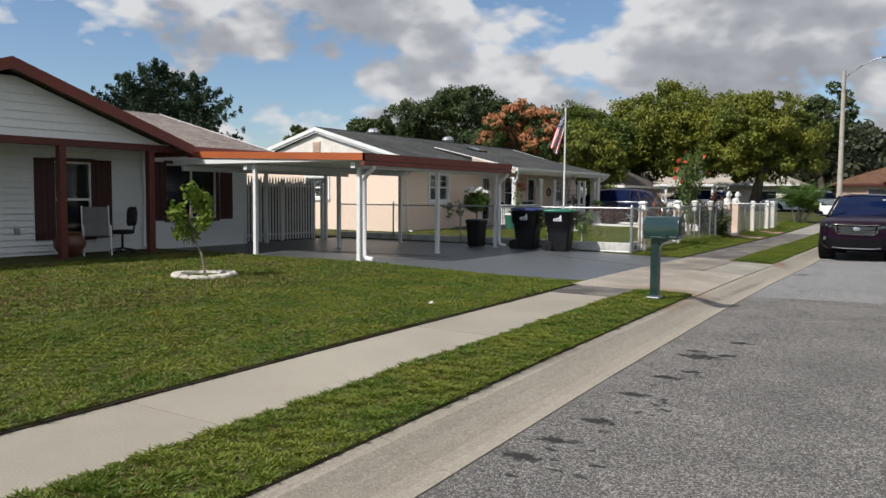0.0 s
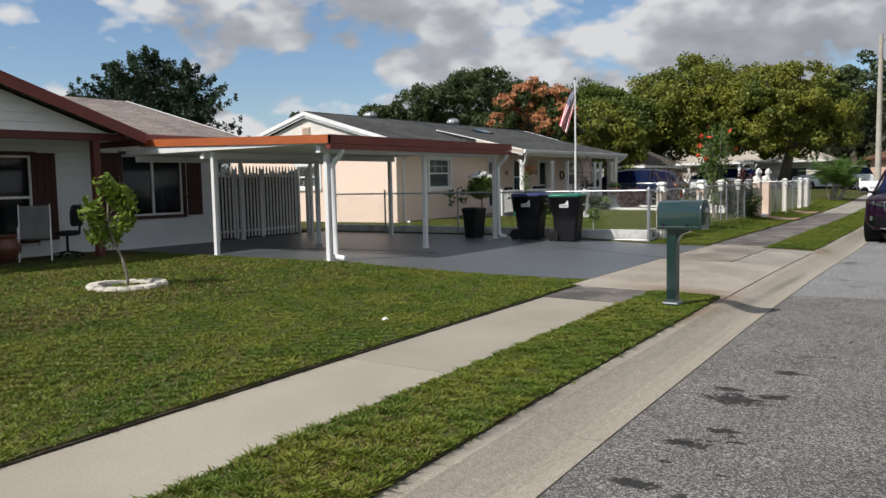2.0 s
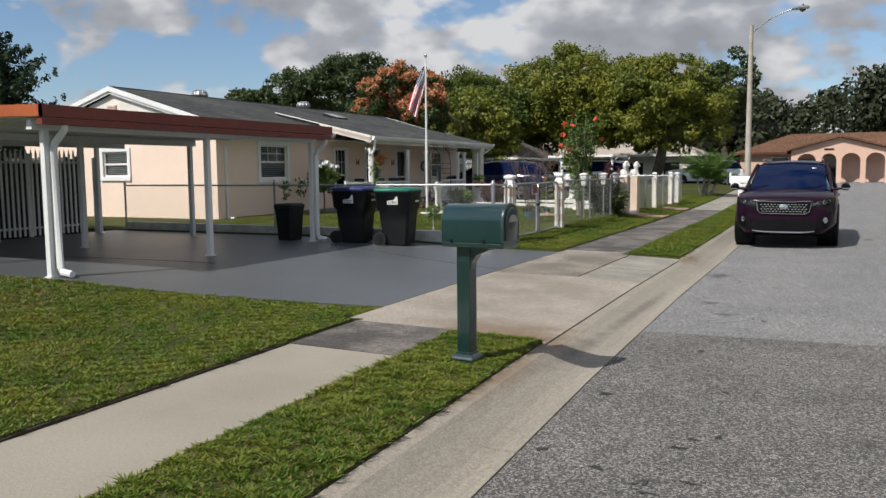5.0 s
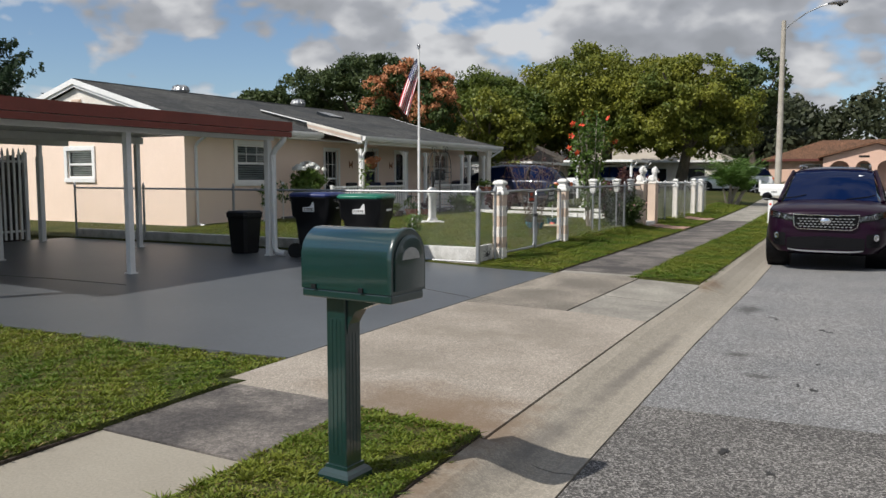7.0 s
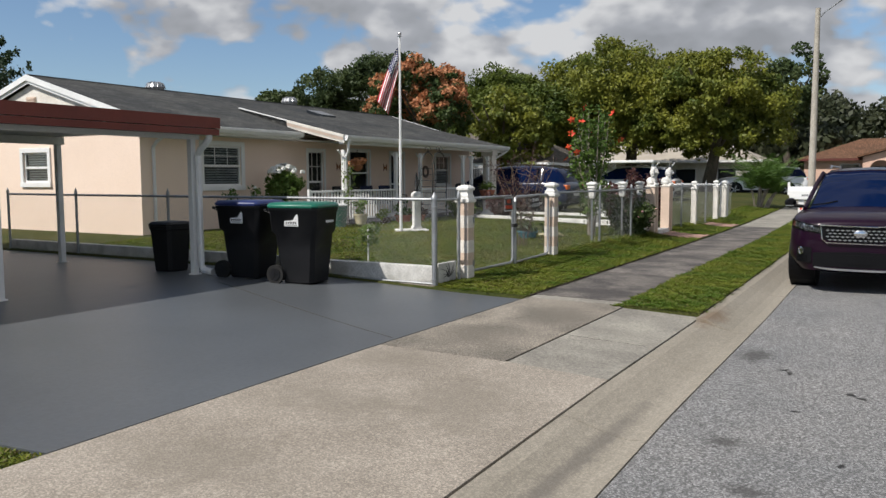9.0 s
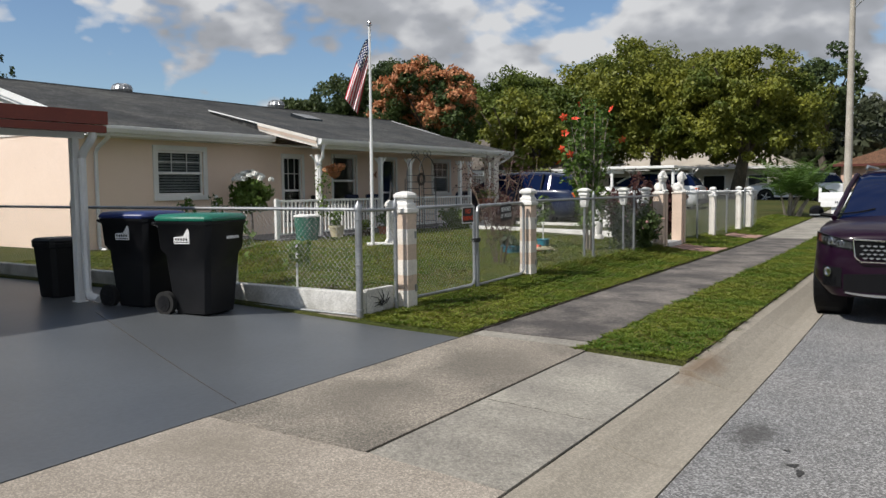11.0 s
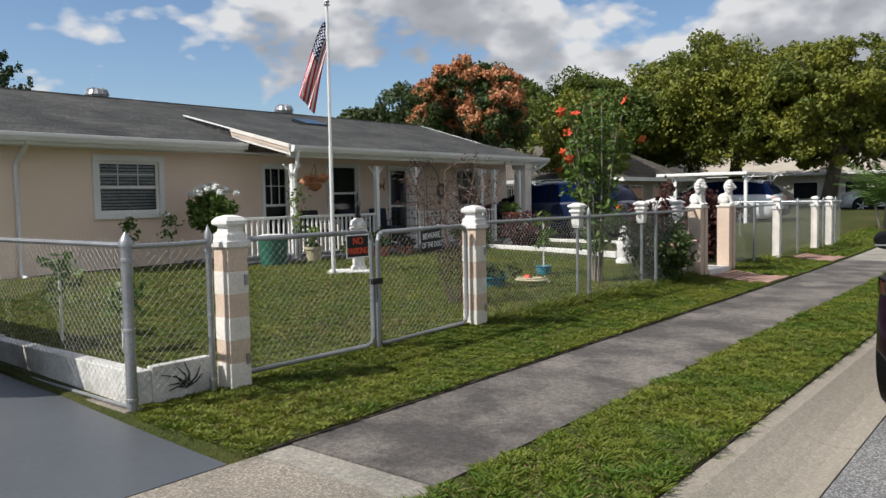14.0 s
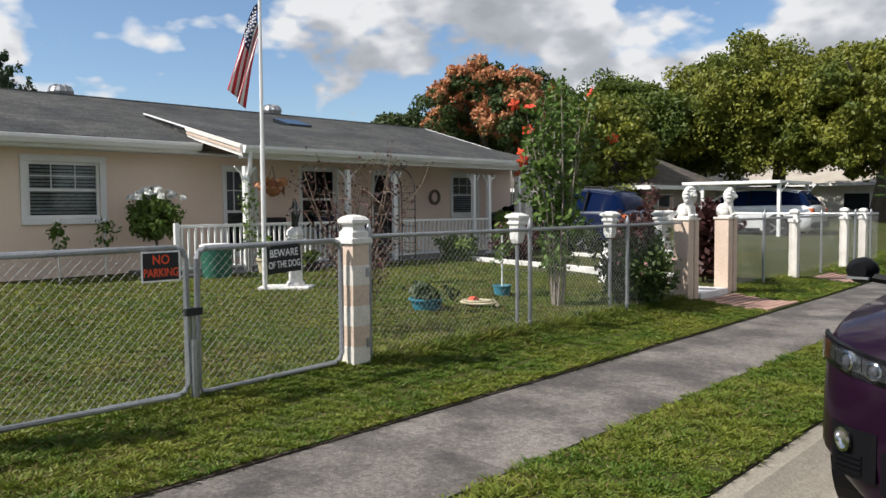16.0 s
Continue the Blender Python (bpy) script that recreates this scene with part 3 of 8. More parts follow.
# kerb with its shallow gutter, cast in lengths
joints = [-8, -4.9, -1.8, 1.3, 4.4, 7.2, 10.2, 12.35, 15.4, 17.3, 19.1, 21.9, 25, 28, 31, 34, 37, 40, 44, 48, 52, 56]
kerb_root = thing("kerb", pose(0, 0, 0), "pale concrete kerb with a shallow stained gutter along the road", "kerb", kind="structure")
for ya, yb in zip(joints, joints[1:]):
    bm = B()
    rings = []
    drop = 0.035 if 12 < ya < 19 else 0.0
    for k in range(4):
        y = ya + 0.006 + (yb - ya - 0.012) * k / 3
        dx, dz = bend(y), rise(y)
        pr = [(KERB, 0.115 - drop), (KERB + 0.10, 0.105 - drop), (KERB + 0.20, 0.055 - drop * 0.5), (KERB + 0.34, 0.005), (ASPH - 0.12, -0.005), (ASPH - 0.006, 0.006), (ASPH - 0.006, -0.12), (KERB, -0.12)]
        rings.append([(x + dx, y, z + dz) for x, z in pr])
    loft(bm, rings)
    part("kerb_length", bm, "gutter", kerb_root)

# pavement, slab by slab
walk_root = thing("pavement", pose(0, 0, 0), "concrete pavement, tan and new beside the first lawn, grey and weathered further on", "pavement", kind="structure")
slabs = [(-9, -5, "concrete_new"), (-5, -0.5, "concrete_new"), (-0.5, 4.0, "concrete_new"), (4.0, 7.7, "concrete_new"), (7.7, 11.43, "concrete_new"), (11.43, 12.5, "concrete_old"), (12.5, 16.35, "apron"),
         (16.35, 19.42, "concrete_mid"), (19.42, 19.66, "concrete_light")]
y = 19.66
while y < 52:
    yb = y + (2.55 if y < 22 else 1.52)
    slabs.append((y, yb, "concrete_old" if y < 33 else "concrete_light"))
    y = yb
for ya, yb, mt in slabs:
    bm = B()
    rings = []
    win = WALK_IN + (0.16 if yb < 12 else 0.06 if yb < 13 else 0.0)
    for k in range(3):
        y = ya + 0.006 + (yb - ya - 0.012) * k / 2
        dx, dz = bend(y), rise(y) + (0.006 if mt == "concrete_old" else 0)
        wout = WALK_OUT - (0.085 if ya > 19.6 else 0.0)
        rings.append([(win + dx, y, 0.138 + dz), (wout + dx, y, 0.130 + dz), (wout + dx, y, 0.02 + dz), (win + dx, y, 0.02 + dz)])
    loft(bm, rings)
    part("paving_slab", bm, mt, walk_root)
# driveway apron between the pavement and the kerb
apron = thing("driveway_apron", pose(0, 0, 0), "pebbly tan concrete driveway apron sloping to the gutter", "driveway", kind="structure")
for ya, yb, mt, zin in ((12.42, 16.35, "apron", 0.130), (16.36, 17.6, "concrete_light", 0.122), (17.61, 19.30, "concrete_light", 0.122)):
    bm = B()
    rings = []
    for k in range(5):
        y = ya + (yb - ya) * k / 4
        dx = bend(y)
        gap = 0.0 if mt == "apron" else 0.012
        rings.append([(WALK_OUT + gap + dx, y, zin), (KERB - 0.012 + dx, y, 0.088), (KERB - 0.012 + dx, y, 0.0), (WALK_OUT + gap + dx, y, 0.0)])
    loft(bm, rings)
    part("apron_slab", bm, mt, apron)
bm = B()
box(bm, WALK_OUT, WALK_OUT + 0.03, 16.36, 19.35, 0.03, 0.112)
box(bm, KERB - 0.03, KERB + 0.012, 12.4, 19.3, 0.0, 0.076)
part("joint_gap", bm, "joint", apron)
bm = B()
rng_c = random.Random(9)
px, py = WALK_OUT + 0.05, 17.60
pts = []
while px < KERB - 0.05:
    pts.append((px, py + rng_c.uniform(-0.012, 0.012), 0.1225 - 0.036 * (px - WALK_OUT) / 0.85))
    px += 0.06
tube(bm, pts, 0.0028, 4)
part("crack", bm, "joint", apron)

# driveway, painted grey, on a gentle rise to the carport
bm = B()
rings = []
for k in range(25):
    u = k / 24
    x = WALK_IN - 0.004 - u * (13.45 + WALK_IN)
    y0 = float(np.interp(x, (-13.5, -7.2, -5, -2.7), (12.45, 12.60, 12.9, 13.28)))
    y1 = float(np.interp(x, (-13.5, -5, -2.7), (19.33, 19.33, 19.22)))
    z = 0.142 + 0.11 * smooth01(-(x - WALK_IN) / 5.0)
    hold = max(0.0, 1 - u * 12)
    line = [y0 + (y1 - y0) * j / 10 for j in range(11)]
    rings.append([(x + bend(y) * hold, y, z) for y in line] + [(x + bend(y) * hold, y, -0.05) for y in reversed(line)])
loft(bm, rings)
tagged(part("driveway", bm, "drive"), "wide concrete driveway painted blue-grey", "driveway", kind="structure")
DRIVE_Z = 0.245
bm = B()
for a, b in (((-2.78, 16.62), (-6.45, 18.08)), ((-6.5, 15.0), (-9.8, 14.65))):
    tube(bm, [(a[0] + (b[0] - a[0]) * k / 12, a[1] + (b[1] - a[1]) * k / 12, 0.1405 + 0.11 * smooth01(-(a[0] + (b[0] - a[0]) * k / 12 - WALK_IN) / 5.0)) for k in range(13)], 0.0055, 4)
tagged(part("driveway_joint", bm, "joint"), "dark tooled joints in the painted driveway", "joint", kind="structure")


# ---- houses ----
def plane_roof(name, x0, x1, z0, z1, y0, y1, t, material, parent):
    """One roof slope between two lines along y."""
    bm = B()
    prism(bm, [(x0, z0), (x1, z1), (x1, z1 - t), (x0, z0 - t)], "y", y0, y1)
    return part(name, bm, material, parent)


def wall_with_holes(name, x0, x1, y0, y1, z0, z1, holes, material, parent):
    """A wall along y, x0 to x1 thick; holes are (ya, yb, za, zb), apart from each other in y."""
    bm = B()
    ys = sorted({y0, y1, *(h[0] for h in holes), *(h[1] for h in holes)})
    zs = sorted({z0, z1, *(h[2] for h in holes), *(h[3] for h in holes)})
    solid = [[not any(ya <= (a + b) / 2 <= yb and za <= (c + d) / 2 <= zb for ya, yb, za, zb in holes) for c, d in zip(zs, zs[1:])] for a, b in zip(ys, ys[1:])]
    vs = {}

    def v(s, i, j):
        if (s, i, j) not in vs:
            vs[s, i, j] = bm.verts.new((x1 if s else x0, ys[i], zs[j]))
        return vs[s, i, j]

    def full(i, j):
        return 0 <= i < len(ys) - 1 and 0 <= j < len(zs) - 1 and solid[i][j]
    for i in range(len(ys) - 1):
        for j in range(len(zs) - 1):
            if not solid[i][j]:
                continue
            for s in (0, 1):
                bm.faces.new((v(s, i, j), v(s, i + 1, j), v(s, i + 1, j + 1), v(s, i, j + 1)))
            for (di, dj), (a, b) in (((-1, 0), ((i, j), (i, j + 1))), ((1, 0), ((i + 1, j), (i + 1, j + 1))), ((0, -1), ((i, j), (i + 1, j))), ((0, 1), ((i, j + 1), (i + 1, j + 1)))):
                if not full(i + di, j + dj):
                    bm.faces.new((v(0, *a), v(0, *b), v(1, *b), v(1, *a)))
    return part(name, bm, material, parent)


def window(name, parent, wall_x, ya, yb, za, zb, style="hung", trim=0.11, mat_frame="white", bars=True, blind=True):
    """A window in a wall along y that faces +x: surround, sashes, panes, glazing bars and blind."""
    w = new(name)
    w.parent = parent
    w.location = (wall_x, (ya + yb) / 2, za)
    W, H = yb - ya, zb - za
    bm = B()
    if trim:
        box(bm, 0.0, 0.035, -W / 2 - trim, W / 2 + trim, H, H + trim, 0.006)
        box(bm, 0.0, 0.05, -W / 2 - trim, W / 2 + trim, -trim, 0.0, 0.006)
        box(bm, 0.0, 0.035, -W / 2 - trim, -W / 2, 0.0, H, 0.006)
        box(bm, 0.0, 0.035, W / 2, W / 2 + trim, 0.0, H, 0.006)
        part("window_surround", bm, mat_frame, w)
        bm = B()
    f = 0.045
    box(bm, -0.07, -0.02, -W / 2, -W / 2 + f, 0, H)
    box(bm, -0.07, -0.02, W / 2 - f, W / 2, 0, H)
    box(bm, -0.07, -0.02, -W / 2 + f, W / 2 - f, 0, f)
    box(bm, -0.07, -0.02, -W / 2 + f, W / 2 - f, H - f, H)
    if style == "hung":
        box(bm, -0.065, -0.015, -W / 2 + f, W / 2 - f, H * 0.5 - 0.025, H * 0.5 + 0.025)
    elif style == "slide":
        box(bm, -0.065, -0.015, -0.025, 0.025, f, H - f)
    part("window_frame", bm, mat_frame, w)
    if bars:
        bm = B()
        for k in (1, 2):
            box(bm, -0.055, -0.04, -W / 2 + W * k / 3 - 0.009, -W / 2 + W * k / 3 + 0.009, H * 0.5 + 0.02, H - f)
        box(bm, -0.055, -0.04, -W / 2 + f, W / 2 - f, H * 0.75 - 0.009, H * 0.75 + 0.009)
        part("glazing_bars", bm, mat_frame, w)
    for k in (0, 1):
        bm = B()
        if style == "slide":
            box(bm, -0.052, -0.046, -W / 2 + f if k == 0 else 0.02, -0.02 if k == 0 else W / 2 - f, f, H - f)
        else:
            box(bm, -0.052, -0.046, -W / 2 + f, W / 2 - f, f if k == 0 else H * 0.5 + 0.02, H * 0.5 - 0.02 if k == 0 else H - f)
        part("pane", bm, "pane_glass", w)
    bm = B()
    if blind:
        n = int(H / 0.055)
        for k in range(n):
            z = H * (k + 0.5) / n
            box(bm, -0.115, -0.085, -W / 2 + 0.02, W / 2 - 0.02, z - 0.019, z + 0.019)
        part("blind", bm, "blind", w)
        bm = B()
    # dark sheet behind the panes stands in for the unlit room
    box(bm, -0.16, -0.13, -W / 2 - 0.02, W / 2 + 0.02, -0.02, H + 0.02)
    part("curtain", bm, "curtain", w)
    return w


M["pane_glass"] = bpy.data.materials.new("pane_glass")
M["pane_glass"].use_nodes = True
_p = M["pane_glass"].node_tree.nodes["Principled BSDF"]
_p.inputs["Transmission Weight"].default_value = 1.0
_p.inputs["Roughness"].default_value = 0.02
_p.inputs["IOR"].default_value = 1.35
_p.inputs["Base Color"].default_value = (0.62, 0.66, 0.68, 1)


def downspout(parent, x, y, z_top, z_bot, out=0.35, toe=(0.25, 0.0), side=0.0):
    """A white downspout: from the gutter, elbow back to the wall or post, straight down, with a toe."""
    bm = B()
    tube(bm, [(x + out, y + side, z_top), (x + out, y + side, z_top - 0.07), (x + out * 0.75, y + side * 0.75, z_top - 0.16), (x + 0.12, y + side * 0.2, z_top - 0.30), (x + 0.03, y, z_top - 0.40), (x + 0.03, y, z_bot + 0.16),
              (x + 0.06, y, z_bot + 0.08), (x + toe[0], y + toe[1], z_bot + 0.045)], 0.038, 8)
    return part("downspout", bm, "white_metal", parent, smooth=True)


# House with white siding and a gabled porch
H1X = -13.2
h1 = thing("house", pose(0, 0, 0), "single-storey house with white lap siding, maroon trim and a gabled porch", "house")
H1H = [(10.24, 11.10, 0.62, 2.22), (13.02, 14.56, 0.95, 2.27)]
wall_with_holes("wall", H1X - 0.2, H1X - 0.02, 2.0, 15.55, 0.0, 2.62, H1H, "siding", h1)
bm = B()
box(bm, -21.0, H1X - 0.2, 15.35, 15.53, 0.0, 2.62)
prism(bm, [(-21.0, 2.62), (-17.1, 3.70), (H1X - 0.2, 2.62)], "y", 15.36, 15.52)
part("end_wall", bm, "siding", h1)
bm = B()
box(bm, -21.0, H1X - 0.2, 2.0, 2.2, 0, 2.62)
box(bm, -21.2, -21.0, 2.0, 15.53, 0, 2.62)
part("back_wall", bm, "siding", h1)
# lap siding boards
lap = 0.13
for k in range(18):
    z = 0.22 + k * lap
    cuts = [y for ya, yb, za, zb in H1H if z < zb + 0.05 and z + lap > za - 0.05 for y in (ya - 0.06, yb + 0.06)]
    ends = [2.0] + cuts + [15.55]
    for a, b in zip(ends[::2], ends[1::2]):
        bm = B()
        prism(bm, [(H1X - 0.019, z), (H1X + 0.034, z), (H1X + 0.032, z + 0.010), (H1X - 0.004, z + lap), (H1X - 0.019, z + lap)], "y", a, b)
        part("siding_board", bm, "siding", h1)
bm = B()
box(bm, H1X - 0.01, H1X + 0.03, 15.46, 15.57, 0.2, 2.6)
part("corner_trim", bm, "white", h1)
window("window", h1, H1X, *H1H[0], trim=0, bars=False, blind=False)
window("window", h1, H1X, *H1H[1], style="slide", trim=0, bars=False, blind=False)
for ya, yb, za, zb in H1H:
    bm = B()
    box(bm, H1X - 0.02, H1X + 0.042, ya - 0.065, ya, za - 0.07, zb + 0.07)
    box(bm, H1X - 0.02, H1X + 0.042, yb, yb + 0.065, za - 0.07, zb + 0.07)
    box(bm, H1X - 0.02, H1X + 0.042, ya, yb, zb, zb + 0.07)
    box(bm, H1X - 0.02, H1X + 0.048, ya, yb, za - 0.07, za)
    part("window_surround", bm, "shutter", h1, "dark maroon window surround")
for ya, yb, za, zb in ((9.80, 10.17, 0.58, 2.27), (11.17, 11.56, 0.58, 2.27), (12.54, 12.94, 0.92, 2.30), (14.66, 15.06, 0.92, 2.30)):
    bm = B()
    box(bm, H1X + 0.014, H1X + 0.045, ya, yb, za, zb, 0.004)
    for k in range(3):
        box(bm, H1X + 0.044, H1X + 0.055, ya + 0.02 + k * (yb - ya) / 3, ya + (k + 1) * (yb - ya) / 3 - 0.012, za + 0.02, zb - 0.02)
    part("shutter", bm, "shutter", h1, "dark maroon board shutter")
# main roof
plane_roof("roof", -12.45, -17.1, 2.66, 3.88, 1.5, 15.85, 0.10, "shingle_tan", h1)
plane_roof("roof_back", -17.1, -21.7, 3.88, 2.66, 1.5, 15.85, 0.10, "shingle_tan", h1)
bm = B()
box(bm, -12.47, -12.43, 12.2, 15.86, 2.50, 2.66)
part("fascia", bm, "redbrown", h1)
bm = B()
prism(bm, [(-12.45, 2.67), (-17.1, 3.89), (-17.1, 3.73), (-12.45, 2.51)], "y", 15.85, 15.885)
part("rake_board", bm, "white", h1)
bm = B()
box(bm, -13.2, -12.47, 12.2, 15.85, 2.50, 2.52)
part("soffit", bm, "white", h1)
# porch gable over posts
GX, GY, GZ = -12.0, 8.55, 3.96
for s in (-1, 1):
    bm = B()
    e = GY + s * 3.95
    prism(bm, [(GY, GZ), (e, GZ - 1.35), (e, GZ - 1.45), (GY, GZ - 0.10)], "x", -16.9, GX + 0.38)
    part("porch_roof", bm, "shingle_tan", h1)
    bm = B()
    prism(bm, [(GY, GZ + 0.015), (e + s * 0.03, GZ - 1.345), (e + s * 0.03, GZ - 1.56), (GY, GZ - 0.20)], "x", GX + 0.385, GX + 0.425)
    part("barge_board", bm, "redbrown" if s > 0 else "redbrown", h1)
    bm = B()
    box(bm, -14, GX + 0.38, e - 0.012 + s * 0.02, e + 0.012 + s * 0.02, GZ - 1.58, GZ - 1.36)
    part("eave_board", bm, "maroon", h1)
bm = B()
for k in range(9):
    z = 2.60 + k * 0.155
    if z > 3.62:
        break
    hw = (GZ - 0.18 - z) / 0.342
    hw2 = (GZ - 0.18 - z - 0.15) / 0.342
    q = [bm.verts.new((GX + dx, GY + v, zz)) for dx, v, zz in ((0.028, -hw, z), (0.028, hw, z), (0.0, max(hw2, 0.02), z + 0.155), (0.0, -max(hw2, 0.02), z + 0.155))]
    bm.faces.new(q)
    q2 = [bm.verts.new((GX - 0.06, v.co.y, v.co.z)) for v in q]
    bm.faces.new(q2[::-1])
    for i in range(4):
        bm.faces.new((q[i], q2[i], q2[(i + 1) % 4], q[(i + 1) % 4]))
part("gable_siding", bm, "siding", h1)
bm = B()
box(bm, GX - 0.08, GX + 0.06, GY - 3.7, GY + 3.75, 2.46, 2.60, 0.006)
part("porch_beam", bm, "maroon", h1)
bm = B()
box(bm, -13.2, GX + 0.0, GY - 3.7, GY + 3.75, 2.60, 2.62)
part("porch_ceiling", bm, "white", h1)
for y in (5.4, 8.02, 9.67, 11.69):
    bm = B()
    box(bm, GX - 0.07, GX + 0.07, y - 0.07, y + 0.07, 0.22, 2.46, 0.008)
    part("porch_post", bm, "maroon", h1, "maroon painted square porch post")
bm = B()
box(bm, -13.2, -11.55, 3.0, 12.44, 0.02, 0.265, 0.01)
part("porch_floor", bm, "slab", h1)
bm = B()
tube(bm, [(H1X + 0.06, 12.35, 2.52), (H1X + 0.06, 12.35, 0.35), (H1X + 0.2, 12.35, 0.28)], 0.035, 8)
part("downspout", bm, "white_metal", h1)
bm = B()
box(bm, H1X + 0.013, H1X + 0.05, 9.36, 9.48, 0.72, 0.84, 0.006)
part("outlet_cover", bm, "galv", h1)

# Peach stucco house with its long porch
H2X, H2A, H2B = -12.87, 22.08, 36.45
h2 = thing("house", pose(0, 0, 0), "long peach stucco house with dark shingle roof and white railed porch", "house")
W1 = (23.80, 24.98, 1.38, 2.31)
D1 = (27.45, 28.10, 0.62, 2.28)
W2 = (29.28, 30.22, 1.05, 2.34)
D2 = (31.35, 32.05, 0.42, 2.30)
W3 = (34.05, 34.98, 1.32, 2.30)
wall_with_holes("front_wall", H2X - 0.2, H2X, H2A, H2B, 0.0, 2.60, [W1, D1, W2, D2, W3], "stucco", h2)
GW = (-17.0, -16.05, 1.47, 2.16)
bm = B()
box(bm, -20.1, GW[0], H2A, H2A + 0.18, 0.0, 2.6)
box(bm, GW[1], H2X - 0.2, H2A, H2A + 0.18, 0.0, 2.6)
box(bm, GW[0], GW[1], H2A, H2A + 0.18, 0.0, GW[2])
box(bm, GW[0], GW[1], H2A, H2A + 0.18, GW[3], 2.6)
part("gable_wall", bm, "stucco", h2)
bm = B()
prism(bm, [(-20.1, 2.6), (-16.5, 3.74), (H2X, 2.6)], "y", H2A - 0.02, H2A + 0.15)
part("gable_panel", bm, "cream", h2, "cream painted gable panel")
bm = B()
box(bm, -16.70, -16.36, H2A - 0.05, H2A - 0.022, 3.00, 3.44)
for k in range(7):
    box(bm, -16.68, -16.38, H2A - 0.075, H2A - 0.05, 3.02 + k * 0.06, 3.05 + k * 0.06)
part("gable_vent", bm, "peach", h2, "tan slatted gable vent")
bm = B()
box(bm, -20.1, H2X - 0.2, H2B - 0.18, H2B, 0, 2.6)
prism(bm, [(-20.1, 2.6), (-16.5, 3.74), (H2X - 0.2, 2.6)], "y", H2B - 0.17, H2B - 0.01)
box(bm, -20.3, -20.1, H2A, H2B, 0, 2.6)
part("back_wall", bm, "stucco", h2)
# gable window, built facing +x and turned to face the drive
gw = window("window", h2, 0, -0.475, 0.475, 0, 0.69, bars=False)
gw.matrix_basis = pose((GW[0] + GW[1]) / 2, H2A, GW[2], 0, 0, -90)
SL = 0.291
RX, RZ = -16.5, 3.93
plane_roof("roof", -12.38, RX, RZ - SL * 4.12, RZ, 21.95, 36.75, 0.07, "shingle_dark", h2)
plane_roof("roof_back", RX, -20.62, RZ, RZ - SL * 4.12, 21.95, 36.75, 0.07, "shingle_dark", h2)
bm = B()
cyl(bm, (RX, 21.95, RZ - 0.02), (RX, 36.75, RZ - 0.02), 0.05, n=6)
part("ridge_cap", bm, "shingle_dark", h2)
for y, s in ((21.95, -1), (36.75, 1)):
    for xe in (-12.38, -20.62):
        bm = B()
        prism(bm, [(RX, RZ + 0.01), (xe, RZ - SL * 4.12 + 0.01), (xe, RZ - SL * 4.12 - 0.12), (RX, RZ - 0.12)], "y", y, y + s * 0.04)
        part("rake_board", bm, "white", h2)
        bm = B()
        prism(bm, [(RX, RZ - 0.12), (xe, RZ - SL * 4.12 - 0.12), (xe, RZ - SL * 4.12 - 0.19), (RX, RZ - 0.19)], "y", y, y - s * 0.015)
        part("rake_trim", bm, "white", h2)
bm = B()
box(bm, H2X, -12.40, 21.93, 36.7, 2.515, 2.535)
prism(bm, [(RX, RZ - 0.09), (-12.40, RZ - SL * 4.12 - 0.09), (-12.40, RZ - SL * 4.12 - 0.11), (RX, RZ - 0.11)], "y", 21.93, H2A)
part("soffit", bm, "white", h2)


def gutter(x, y0, y1, z):
    bm = B()
    prism(bm, [(x, z), (x + 0.115, z), (x + 0.115, z - 0.05), (x + 0.075, z - 0.125), (x, z - 0.125)], "y", y0, y1)
    return part("gutter", bm, "white_metal", h2)


bm = B()
box(bm, -12.40, -12.375, 21.95, 26.6, 2.53, 2.72)
part("fascia", bm, "white", h2)
gutter(-12.372, 21.93, 26.62, 2.70)
# porch roof
PX = -11.02
plane_roof("porch_roof", PX, -14.55, 2.60, 3.43, 26.68, 35.75, 0.06, "shingle_dark", h2)
bm = B()
prism(bm, [(-12.7, 3.01), (-14.55, 3.445), (-14.55, 3.42), (-12.7, 2.985)], "y", 26.64, 26.68)
part("porch_flashing", bm, "white", h2)
bm = B()
prism(bm, [(-14.5, 3.37), (-12.40, 2.86), (-12.40, 2.70), (-14.5, 3.33)], "y", 26.70, 26.76)
part("porch_cheek", bm, "shingle_dark", h2)
bm = B()
box(bm, H2X - 0.2, H2X - 0.004, 26.3, 34.7, 2.604, 2.84)
part("wall_top", bm, "stucco", h2)
for k in range(3):
    bm = B()
    d0, d1 = k * 0.068, k * 0.068 + 0.066
    prism(bm, [(PX, 2.615 - d0), (-12.85, 3.045 - d0), (-12.85, 3.045 - d1), (PX, 2.615 - d1)], "y", 26.61 + 0.02 * k, 26.68)
    part("porch_rake_board", bm, "cream" if k != 1 else "peach", h2)
bm = B()
prism(bm, [(PX, 2.60), (-14.55, 3.43), (-14.55, 3.28), (PX, 2.42)], "y", 35.75, 35.79)
part("porch_rake_board", bm, "shingle_dark", h2)
bm = B()
box(bm, PX - 0.02, PX + 0.005, 26.63, 35.79, 2.46, 2.61)
part("porch_fascia", bm, "white", h2)
gutter(PX + 0.006, 26.65, 35.77, 2.60)
bm = B()
prism(bm, [(-12.86, 2.85), (PX - 0.02, 2.46), (PX - 0.02, 2.44), (-12.86, 2.83)], "y", 26.7, 35.7)
part("porch_ceiling", bm, "white", h2)
bm = B()
box(bm, PX - 0.22, PX - 0.08, 26.72, 35.7, 2.39, 2.47)
part("porch_beam", bm, "white", h2)
